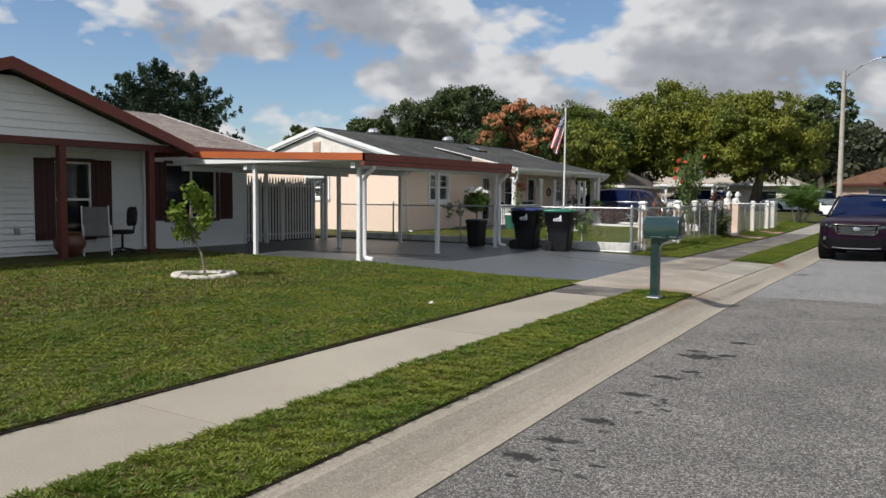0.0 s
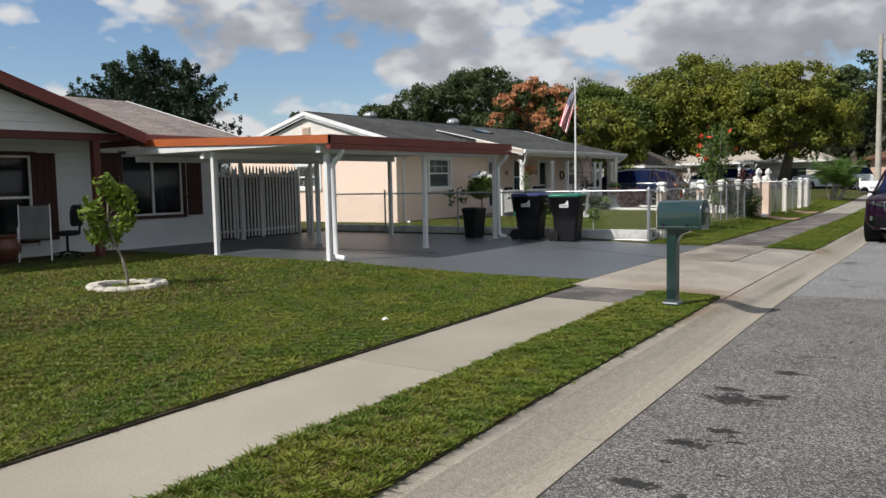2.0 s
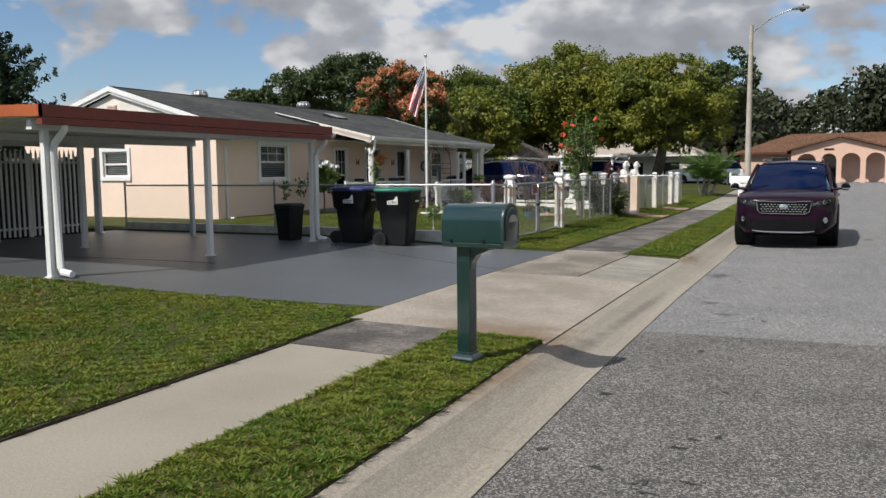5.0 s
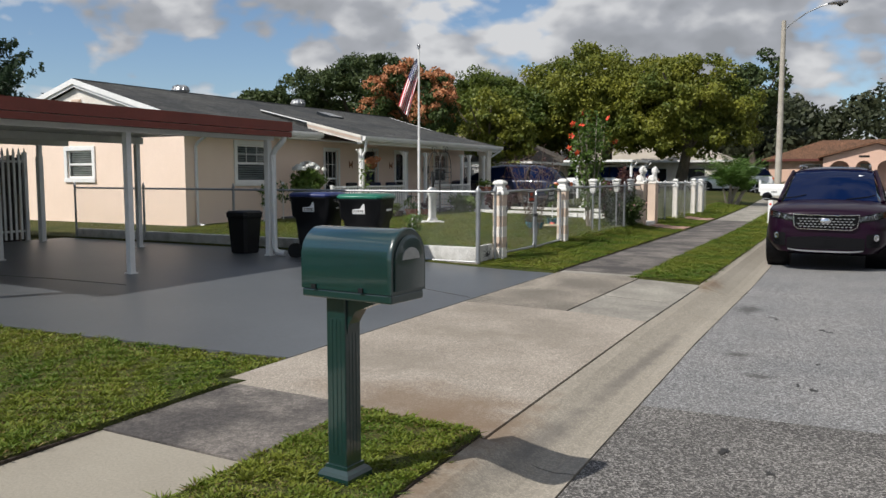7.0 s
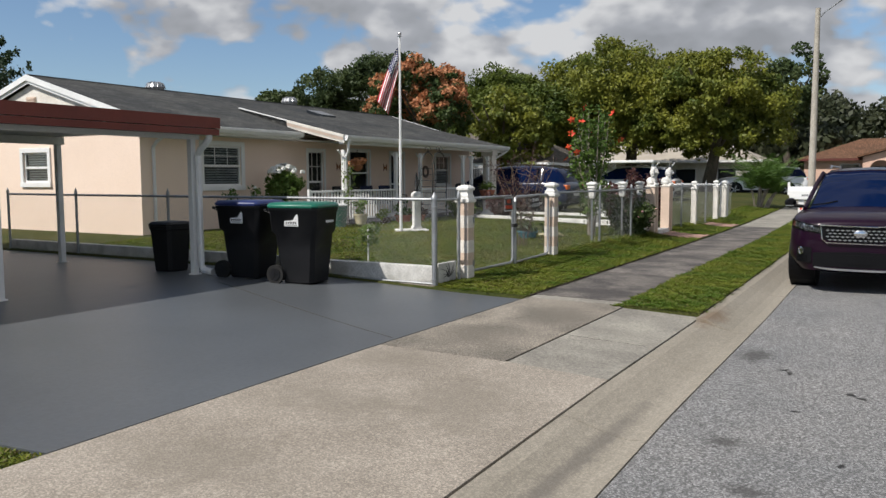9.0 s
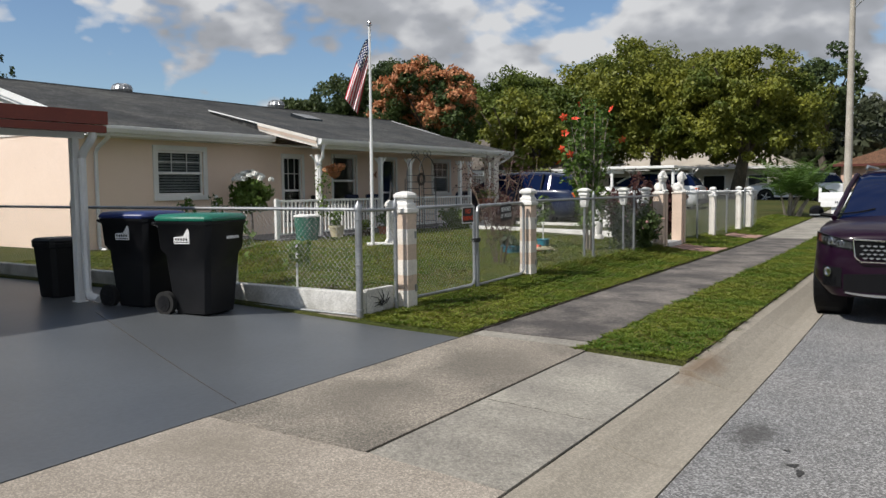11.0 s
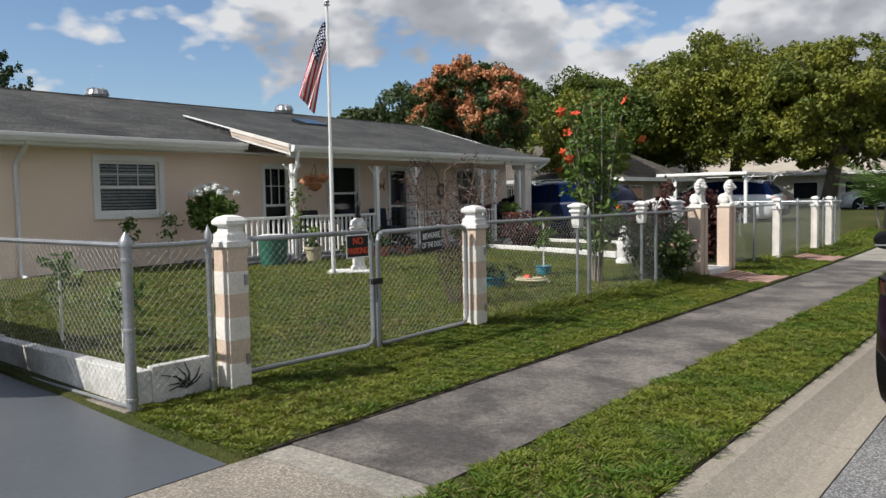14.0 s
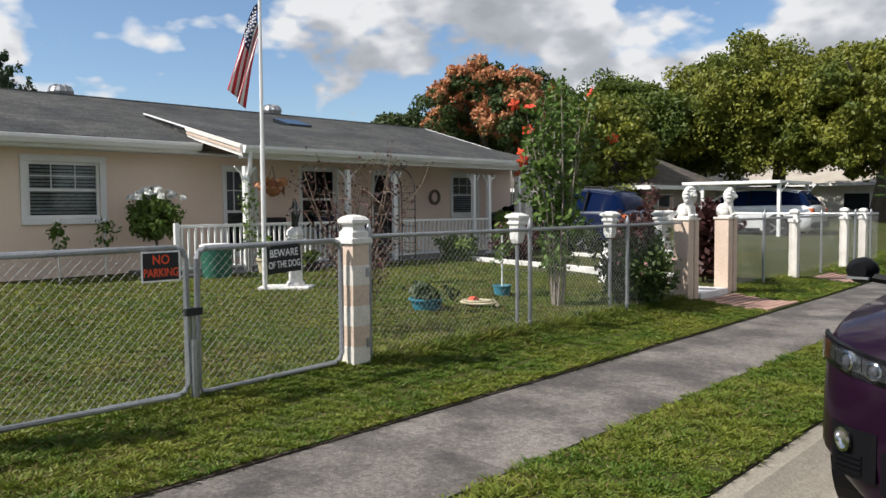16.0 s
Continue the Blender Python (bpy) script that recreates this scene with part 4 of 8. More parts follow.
bm = B()
box(bm, -12.87, PX - 0.02, 25.45, 34.7, 0.05, 0.42, 0.01)
part("porch_floor", bm, "slab", h2)
for y in (26.80, 29.12, 30.38, 32.9, 33.45, 34.6):
    bm = B()
    box(bm, PX - 0.19, PX - 0.10, y - 0.045, y + 0.045, 0.42, 2.25, 0.006)
    for s in (-1, 1):
        tube(bm, [(PX - 0.145, y + s * 0.05, 2.0), (PX - 0.145, y + s * 0.09, 2.12), (PX - 0.145, y + s * 0.22, 2.24)], 0.018, 6)
    part("porch_post", bm, "white", h2, "white porch post with curved brackets")
for a, b in ((25.50, 26.74), (26.86, 29.06), (30.44, 33.4)):
    bm = B()
    box(bm, PX - 0.18, PX - 0.11, a, b, 1.20, 1.25, 0.005)
    rail = part("porch_rail", bm, "white", h2)
    bm = B()
    box(bm, PX - 0.17, PX - 0.12, a, b, 0.50, 0.54, 0.005)
    part("bottom_rail", bm, "white", h2)
    n = int((b - a) / 0.115)
    for k in range(n):
        y = a + (k + 0.5) * (b - a) / n
        bm = B()
        box(bm, PX - 0.16, PX - 0.13, y - 0.016, y + 0.016, 0.54, 1.20)
        part("baluster", bm, "white", rail)
bm = B()
box(bm, PX - 0.18, PX - 0.11, 25.43, 25.51, 0.42, 1.28, 0.006)
part("rail_post", bm, "white", h2)
window("window", h2, H2X, *W1, trim=0.11)
window("window", h2, H2X, *D1, trim=0.07, blind=False)
window("window", h2, H2X, *W2, trim=0.06, bars=False, blind=False)
window("window", h2, H2X, *W3, trim=0.09)
door = window("door", h2, H2X, *D2, trim=0.08, bars=False, blind=False)
downspout(h2, -12.87, 22.40, 2.62, 0.30, out=0.52)
downspout(h2, PX - 0.10, 26.80, 2.50, 0.30, out=0.16, side=-0.02)
bm = B()
box(bm, PX - 0.42, PX - 0.06, 34.78, 35.08, 0.10, 2.28, 0.01)
box(bm, PX - 0.46, PX - 0.03, 34.74, 35.12, 2.28, 2.46, 0.01)
part("end_pier", bm, "cream", h2, "pale square pier at the porch end")
downspout(h2, PX - 0.30, 35.22, 2.52, 0.30, out=0.34, side=0.45)
for y, x in ((26.05, -17.1), (31.45, -17.0)):
    bm = B()
    z0 = RZ - SL * (-(x - RX)) - 0.03
    cyl(bm, (x, y, z0 - 0.05), (x, y, z0 + 0.18), 0.12, n=14)
    turb = part("roof_turbine", bm, "galv", h2, "round galvanised roof turbine")
    bm = B()
    lathe(bm, [(0.13, z0 + 0.18), (0.22, z0 + 0.24), (0.25, z0 + 0.34), (0.21, z0 + 0.44), (0.10, z0 + 0.49), (0.02, z0 + 0.50)], 14, (x, y))
    part("turbine_head", bm, "galv", turb)
    for k in range(14):
        bm = B()
        a = 2 * math.pi * k / 14
        tube(bm, [(x + r * math.cos(a), y + r * math.sin(a), z0 + z) for r, z in ((0.14, 0.18), (0.235, 0.24), (0.265, 0.34), (0.22, 0.45), (0.1, 0.50))], 0.008, 4)
        part("vane", bm, "silver", turb)
bm = B()
s0 = lambda x: RZ - SL * (x - RX)
prism(bm, [(-14.7, s0(-14.7) + 0.10), (-15.3, s0(-15.3) + 0.10), (-15.3, s0(-15.3) - 0.02), (-14.7, s0(-14.7) - 0.02)], "y", 30.3, 31.0)
part("skylight", bm, "glass", h2, "small dark flat skylight")
for y in (28.75, 31.05):
    bm = B()
    for s in (-1, 1):
        prism(bm, [(y, 1.86), (y + s * 0.10, 1.98), (y + s * 0.08, 1.86), (y + s * 0.09, 1.76)], "x", H2X + 0.005, H2X + 0.02)
    part("wall_butterfly", bm, "rust", h2, "rusty butterfly wall ornament")

sg = thing("side_gate", pose(0, 0, 0), "white metal bar gate beside the peach house", "gate")
for z in (0.55, 1.88):
    bm = B()
    box(bm, -13.22, -13.18, 36.9, 38.6, z, z + 0.04)
    part("gate_rail", bm, "white_metal", sg)
for k in range(14):
    bm = B()
    y = 36.95 + k * 0.124
    box(bm, -13.21, -13.19, y - 0.012, y + 0.012, 0.2, 2.02)
    part("gate_bar", bm, "white_metal", sg)

# ---- carport ----
cp = thing("carport", pose(0, 0, 0), "flat-roofed aluminium carport with white posts and a rust-red fascia", "carport")
CX0, CX1, CY0, CY1, CZ = -12.45, -6.90, 12.62, 18.62, 2.215
bm = B()
box(bm, CX0, CX1 - 0.03, CY0 + 0.03, CY1 - 0.03, CZ, CZ + 0.10)
deck = part("roof_deck", bm, "white_metal", cp)
bm = B()
box(bm, -14.3, CX0, 15.95, CY1 - 0.03, CZ + 0.01, CZ + 0.10)
part("rear_deck", bm, "white_metal", cp)
bm = B()
box(bm, -14.33, -14.30, 15.95, CY1, CZ - 0.03, CZ + 0.14)
part("fascia_rear", bm, "redbrown", cp)
for k in range(19):
    y = CY0 + 0.2 + k * 0.31
    bm = B()
    box(bm, CX0, CX1 - 0.05, y, y + 0.05, CZ - 0.025, CZ)
    part("deck_rib", bm, "white_metal", deck)
bm = B()
prism(bm, [(CX0 + 0.5, CZ + 0.15), (CX1, CZ + 0.0), (CX1, CZ + 0.14), (CX0 + 0.5, CZ + 0.29)], "y", CY0, CY0 + 0.03)
part("fascia_side", bm, "orange", cp, "rust-orange metal fascia")
bm = B()
box(bm, CX1 - 0.03, CX1, CY0, CY1, CZ, CZ + 0.145)
part("fascia_front", bm, "redbrown", cp, "red-brown metal fascia")
bm = B()
box(bm, CX0, CX1 - 0.03, CY1 - 0.03, CY1, CZ, CZ + 0.14)
part("fascia_back", bm, "redbrown", cp)
bm = B()
prism(bm, [(CX1 - 0.03, CZ - 0.01), (CX1 + 0.0, CZ - 0.01), (CX1, CZ - 0.09), (CX1 - 0.10, CZ - 0.09), (CX1 - 0.10, CZ - 0.01)], "y", CY0 + 0.02, CY1 - 0.02)
part("carport_gutter", bm, "redbrown", cp)
for x in (-7.25, -10.2, -12.2):
    bm = B()
    box(bm, x - 0.05, x + 0.05, CY0 + 0.1, CY1 - 0.1, CZ - 0.14, CZ - 0.025)
    part("beam", bm, "white_metal", cp)
for x, y in ((-9.98, 12.80), (-7.25, 12.92), (-7.25, 15.72), (-7.25, 18.42), (-10.3, 15.9), (-10.3, 18.5), (-13.0, 18.5), (-13.0, 16.1)):
    bm = B()
    box(bm, x - 0.04, x + 0.04, y - 0.04, y + 0.04, DRIVE_Z - 0.03 if x > -12.9 else 0.2, CZ - 0.02, 0.004)
    post = part("carport_post", bm, "white_metal", cp, "slim white aluminium post")
    bm = B()
    box(bm, x - 0.06, x + 0.06, y - 0.06, y + 0.06, DRIVE_Z - 0.01, DRIVE_Z + 0.02)
    part("post_shoe", bm, "white_metal", post)
for y in (12.98, 18.46):
    bm = B()
    tube(bm, [(CX1 - 0.05, y, CZ - 0.08), (CX1 - 0.05, y, CZ - 0.13), (CX1 - 0.12, y, CZ - 0.20), (-7.12, y, CZ - 0.28), (-7.17, y, CZ - 0.36), (-7.17, y, DRIVE_Z + 0.13), (-7.12, y, DRIVE_Z + 0.07), (-6.95, y, DRIVE_Z + 0.05)], 0.045, 8)
    part("downspout", bm, "white_metal", cp, smooth=True)

# white picket gate at the back of the carport
fence = thing("metal_fence", pose(0, 0, 0), "tall white metal picket fence and gate in carport shade", "fence")
for y in (15.72, 16.35, 17.2, 18.52):
    bm = B()
    box(bm, -13.53, -13.46, y - 0.035, y + 0.035, 0.2, 1.98)
    part("fence_post", bm, "white_metal", fence)
for z in (0.42, 1.78):
    bm = B()
    box(bm, -13.52, -13.47, 15.7, 18.55, z, z + 0.04)
    part("fence_rail", bm, "white_metal", fence)
picket = None
for k in range(25):
    y = 15.78 + k * 0.113
    if picket is None:
        bm = B()
        box(bm, -0.012, 0.012, -0.022, 0.022, 0.0, 1.68)
        prism(bm, [(-0.022, 1.68), (0.022, 1.68), (0.0, 1.78)], "x", -0.012, 0.012)
        picket = part("picket", bm, "white_metal", fence)
        picket.location = (-13.45, y, 0.28)
    else:
        o = new("picket", picket.data)
        o.parent = fence
        o.location = (-13.45, y, 0.28)
board_fence = thing("board_fence", pose(0, 0, 0), "dark weathered wooden board fence behind the carport", "fence")
for k in range(20):
    bm = B()
    box(bm, -13.86, -13.835, 15.60 + k * 0.15, 15.742 + k * 0.15, 0.15, 1.80 + 0.03 * math.sin(k * 1.7))
    part("board", bm, "dark_wood", board_fence)
for k in range(18):
    bm = B()
    y = 18.62 + 0.0
    x = -13.6 - k * 0.15
    box(bm, x - 0.142, x, 18.62, 18.645, 0.15, 1.92 + 0.03 * math.sin(k * 2.3))
    part("board", bm, "dark_wood", board_fence)
bm = B()
box(bm, -13.36, -13.26, 18.66, 18.76, 0.15, 1.9)
part("end_post", bm, "white_metal", board_fence)


# ---- trees and plants, large ----
def limbs(bm, rng, base, height, spread, r, n):
    """A tapered trunk that parts into n limbs; returns the limb ends."""
    base = Vector(base)
    fork = base + Vector((rng.normal(0, 0.05) * height, rng.normal(0, 0.05) * height, height * 0.32))
    tube(bm, [base - Vector((0, 0, 0.3)), base + (fork - base) * 0.1, base + (fork - base) * 0.55, fork], r * 1.25, 8, r * 0.75)
    ends = []
    for k in range(n):
        a = 2 * math.pi * (k + rng.random() * 0.6) / n
        d = Vector((math.cos(a) * spread, math.sin(a) * spread, height * (0.32 + 0.22 * rng.random())))
        mid = fork + d * 0.5 + Vector((0, 0, height * 0.06))
        end = fork + d
        tube(bm, [fork - Vector((0, 0, 0.1)), mid, end], r * 0.5, 6, r * 0.12)
        ends.append(end)
    return ends


def tree(name, at, height, radius, trunk_r, clumps, per, leaf, material, seed, label, category="tree", extra=None, low=0.35, flat=0.75, bark="bark", clump_r=0.15):
    """Trunk and limbs, and a crown of many leaf clumps scattered in an uneven dome with gaps."""
    rng = np.random.default_rng(seed)
    root = thing(name, pose(at[0], at[1], at[2]), label, category)
    bm = B()
    limbs(bm, rng, (0, 0, 0), height, radius * 0.6, trunk_r, 6)
    part("trunk", bm, bark, root, smooth=True)
    c, rr = [], []
    while len(c) < clumps and (radius > 4 or extra):
        # a lobe of foliage on the dome, its clumps on the upper and outer side
        p = rng.normal(size=3)
        p = p / np.linalg.norm(p) * (0.50 + 0.30 * rng.random())
        if p[2] < -0.55:
            continue
        lobe = 0.16 + 0.20 * rng.random()
        for k in range(9):
            d = rng.normal(size=3) + np.array([p[0], p[1], 0.9]) * 0.9
            d = d / np.linalg.norm(d) * lobe
            e = p + d
            c.append((e[0] * radius, e[1] * radius, height * (low + (1 - low) * 0.5) + e[2] * height * (1 - low) * 0.5))
            rr.append(radius * clump_r * (0.45 + 0.55 * rng.random()))
    while len(c) < clumps:
        p = rng.uniform(-1, 1, 3)
        q = p[0] ** 2 + p[1] ** 2 + p[2] ** 2
        if q > 1 or q < 0.18 or (p[2] < -0.45 and rng.random() < 0.6):
            continue
        lump = 0.82 + 0.25 * math.sin(3.1 * p[0] + seed) * math.cos(2.7 * p[1] + 2 * seed) + 0.12 * rng.normal()
        c.append((p[0] * radius * lump, p[1] * radius * lump, height * (low + (1 - low) * 0.5) + p[2] * height * (1 - low) * 0.5 * (0.9 + 0.1 * lump)))
        rr.append(radius * clump_r * (0.6 + 0.7 * rng.random()))
    quads = leaves(rng, c, rr, per, leaf, flat, 0.45)
    if extra:
        mt, share = extra
        pods = rng.random(len(c)) < share * np.clip((np.array(c)[:, 2] / height - 0.42) * 4.0, 0, 1)
        top = np.repeat(pods, per) & (rng.random(len(quads)) < 0.8)
        o = tri_mesh("blossom", quads[top] + np.array([0, 0, 0.12]), 4, mt, root)
        quads = quads[~top]
    tri_mesh("crown", quads, 4, material, root)
    return root


Z0 = 0.35
tree("oak_tree", (-21.5, 58.5, 0.4), 8.3, 5.2, 0.38, 620, 150, 0.10, "oak_green", 11, "broad live oak with a deep green crown", low=0.14)
tree("oak_tree", (-14.5, 60.5, 0.4), 9.2, 6.0, 0.42, 680, 150, 0.10, "oak", 12, "broad live oak with yellow-green crown", low=0.14)
tree("oak_tree", (-9.2, 58.0, 0.4), 8.4, 4.6, 0.38, 580, 150, 0.10, "oak", 13, "broad live oak with yellow-green crown", low=0.14)
tree("oak_tree", (-25.5, 66.0, 0.4), 8.8, 5.0, 0.38, 330, 110, 0.14, "oak_dark", 14, "dark live oak behind the yellowing ones", low=0.14)
tree("oak_tree", (-16.5, 47.5, 0.4), 5.6, 2.7, 0.20, 150, 110, 0.10, "oak", 15, "smaller yellow-green tree beside the orange one", low=0.14)
tree("golden_rain_tree", (-18.9, 42.8, 0.3), 6.7, 2.7, 0.20, 290, 130, 0.085, "mid_leaf", 21, "tree covered in salmon-orange seed pods over green leaves", extra=("orange_leaf", 0.70), clump_r=0.14)
tree("oak_tree", (-42.0, 72.0, 0.4), 13.0, 6.8, 0.5, 330, 120, 0.15, "oak_dark", 31, "tall dark green oak behind the houses", low=0.25)
tree("oak_tree", (-33.0, 66.0, 0.4), 9.0, 4.6, 0.45, 220, 90, 0.18, "oak_dark", 32, "dark green oak behind the houses", low=0.25)
tree("oak_tree", (-52.0, 70.0, 0.4), 9.5, 5.5, 0.45, 240, 90, 0.19, "oak_dark", 33, "dark green oak behind the houses", low=0.25)
tree("small_tree", (-27.5, 33.5, 0.3), 5.4, 1.4, 0.12, 40, 130, 0.10, "mid_leaf", 34, "small round green tree behind the houses", clump_r=0.28)
tree("oak_tree", (-6.8, 76.0, 0.4), 10.8, 2.8, 0.3, 40, 110, 0.17, "oak_dark", 41, "tall sparse dark oak with open limbs", low=0.45, clump_r=0.24)


def conifer(at, height, radius, seed, label):
    """A dark conifer: many rising branches of needle sprays round a straight trunk."""
    rng = np.random.default_rng(seed)
    root = thing("conifer", pose(*at), label, "tree")
    bm = B()
    cs, rs = [], []
    for lx, ly, top in ((0, 0, 1.0), (0.30, 0.22, 0.90), (-0.34, 0.2, 0.84), (0.12, -0.38, 0.88), (-0.1, 0.45, 0.78)):
        lx, ly, h = lx * radius, ly * radius, height * top
        tube(bm, [(lx * 0.3, ly * 0.3, -0.2), (lx, ly, h * 0.5), (lx, ly, h * 0.97)], 0.16, 8, 0.02)
        for k in range(64):
            t = 0.08 + 0.90 * (k + rng.random()) / 64
            a = rng.random() * 6.283
            ln = radius * 0.80 * (1.04 - t) ** 0.7 * (0.7 + 0.5 * rng.random())
            ends = []
            for f in np.linspace(0.2, 1.0, 6):
                ends.append((lx + ln * f * math.cos(a), ly + ln * f * math.sin(a), h * t + ln * (0.08 * f + 0.30 * f * f)))
                cs.append(ends[-1])
                rs.append(0.13 + 0.30 * (1 - f))
            tube(bm, [(lx, ly, h * t)] + ends[::2], 0.03, 4, 0.008)
    part("trunk", bm, "bark", root)
    tri_mesh("crown", leaves(rng, cs, rs, 36, 0.075, 1.5, 0.0), 4, "pine_leaf", root)


conifer((-31.9, 27.1, 0.3), 7.9, 5.2, 51, "dark bushy conifer behind the houses")
conifer((-36.5, 26.0, 0.3), 6.0, 2.6, 52, "dark bushy conifer behind the houses")

# far woods: one mass of clumps behind the last houses
rng = np.random.default_rng(77)
cs, rs = [], []
for k in range(640):
    u = rng.random()
    x = -70 + 200 * u
    y = 108 + 14 * rng.random() + 0.10 * abs(x)
    top = 11.2 + 1.2 * math.sin(x * 0.21) + 0.9 * math.sin(x * 0.53 + 1) + rng.normal() * 0.7
    cs.append((x, y, 1.0 + (top - 1.0) * rng.random() ** 0.75))
    rs.append(1.7 + 1.3 * rng.random())
woods = tri_mesh("far_woods", leaves(rng, cs, rs, 300, 0.36, 0.9, 0.2), 4, "far_leaf")
tagged(woods, "distant dark green woodland beyond the street end", "woods", kind="stuff")
cs, rs = [], []
for k in range(200):
    x = -75 + 60 * rng.random()
    cs.append((x, 84 + 8 * rng.random(), 0.5 + 7.5 * rng.random()))
    rs.append(1.6 + 1.2 * rng.random())
for k in range(150):
    cs.append((-30 + 26 * rng.random(), 76 + 6 * rng.random(), 0.4 + 4.0 * rng.random()))
    rs.append(1.2 + 0.8 * rng.random())
hedge = tri_mesh("far_thicket", leaves(rng, cs, rs, 150, 0.3, 0.9, 0.3), 4, "far_leaf")
tagged(hedge, "dark green thicket behind the far gardens", "woods", kind="stuff")


# ---- fences, gates and pillars ----
FX = -4.02


def wire_mesh(parent, p, q, z0, z1, pitch=0.062, r=0.0011, sag=0.0):
    """Chain-link wire between two posts: crossing diagonals with a twisted selvage at top and bottom."""
    p, q = Vector((p[0], p[1], 0)), Vector((q[0], q[1], 0))
    L = (q - p).length
    d = (q - p) / L
    nrm = Vector((-d.y, d.x, 0))
    H = z1 - z0
    segs = []
    n = int((L + H) / pitch) + 1
    for s in (1, -1):
        for k in range(n):
            a = -H + k * pitch if s > 0 else k * pitch
            # from bottom to top, leaning one way
            u0, u1 = a, a + s * H
            t0, t1 = 0.0, 1.0
            if u1 != u0:
                ta, tb = (0 - u0) / (u1 - u0), (L - u0) / (u1 - u0)
                t0, t1 = max(0.0, min(ta, tb)), min(1.0, max(ta, tb))
            if t1 - t0 < 0.02:
                continue
            off = nrm * (0.0022 * s)
            A = p + d * (u0 + (u1 - u0) * t0) + Vector((0, 0, z0 + H * t0)) + off
            C = p + d * (u0 + (u1 - u0) * t1) + Vector((0, 0, z0 + H * t1)) + off
            segs.append((A, C))
    k = 0.0
    while k < L:
        c = p + d * k
        for z, dz in ((z1, 0.03), (z0, -0.02)):
            segs.append((c + Vector((0, 0, z - 0.005)), c + d * 0.012 + Vector((0, 0, z + dz))))
        k += pitch
    quads = []
    for A, C in segs:
        w = (C - A).normalized()
        s1 = w.cross(nrm).normalized() * r
        s2 = nrm * r
        c = [s1 + s2 * 0.3, -s1 * 0.5 + s2, -s1 * 0.5 - s2]
        for i in range(3):
            a, b = c[i], c[(i + 1) % 3]
            quads.append([A + a, C + a, C + b, A + b])
    return tri_mesh("wire_mesh", np.array([[tuple(v) for v in f] for f in quads]), 4, "wire", parent)


def steel_post(parent, x, y, z0, z1, r=0.028, ball=True):
    bm = B()
    prof = [(r, z0), (r, z1)] + ([(r * 1.25, z1), (r * 1.25, z1 + 0.025), (r * 0.9, z1 + 0.055), (r * 0.35, z1 + 0.085), (0.003, z1 + 0.10)] if ball else [])
    lathe(bm, prof, 12, (x, y))
    ob = part("steel_post", bm, "galv", parent, smooth=True)
    for k in range(3):
        bm = B()
        z = z0 + 0.15 + k * (z1 - z0 - 0.25) / 2
        lathe(bm, [(r + 0.001, z), (r + 0.005, z + 0.003), (r + 0.005, z + 0.022), (r + 0.001, z + 0.025)], 12, (x, y))
        part("tension_band", bm, "galv", ob)
    return ob


def link_fence(label, p, q, z0, z1, posts, ends=True):
    root = thing("chain_link_fence", pose(0, 0, 0), label, "fence", group="chain-link fences")
    bm = B()
    tube(bm, [(p[0], p[1], z1), ((p[0] + q[0]) / 2, (p[1] + q[1]) / 2, z1 - 0.004), (q[0], q[1], z1)], 0.018, 8)
    part("top_rail", bm, "galv", root, smooth=True)
    wire_mesh(root, p, q, z0 + 0.03, z1 + 0.015)
    for x, y in posts:
        steel_post(root, x, y, z0 - 0.1, z1 + 0.02, 0.022)
    return root


def gate_leaf(y0, y1, z0, z1, tilt, label, hinge_low):
    """One leaf of a driveway gate: tube frame with rounded upper corners, wire infill, latch bar."""
    root = thing("gate_leaf", pose(0, 0, 0), label, "gate", group="double gate")
    r = 0.07
    pts = []
    zb0, zb1 = z0, z0 + tilt
    pts = [(FX, y0, zb0 + 0.02)]
    pts += [(FX, y0, z1 - r), (FX, y0 + r * 0.3, z1 - r * 0.3), (FX, y0 + r, z1)]
    pts += [(FX, y1 - r, z1 + tilt * 0.3), (FX, y1 - r * 0.3, z1 - r * 0.3 + tilt * 0.3), (FX, y1, z1 - r + tilt * 0.3), (FX, y1, zb1 + r), (FX, y1 - r * 0.3, zb1 + r * 0.3), (FX, y1 - r, zb1), (FX, y0 + r, zb0), (FX, y0 + r * 0.25, zb0 + 0.01)]
    bm = B()
    tube(bm, pts, 0.021, 8)
    part("gate_frame", bm, "galv", root, smooth=True)
    wire_mesh(root, (FX, y0 + 0.02), (FX, y1 - 0.02), z0 + 0.02 + max(0, tilt) * 0.5, z1 - 0.01)
    return root


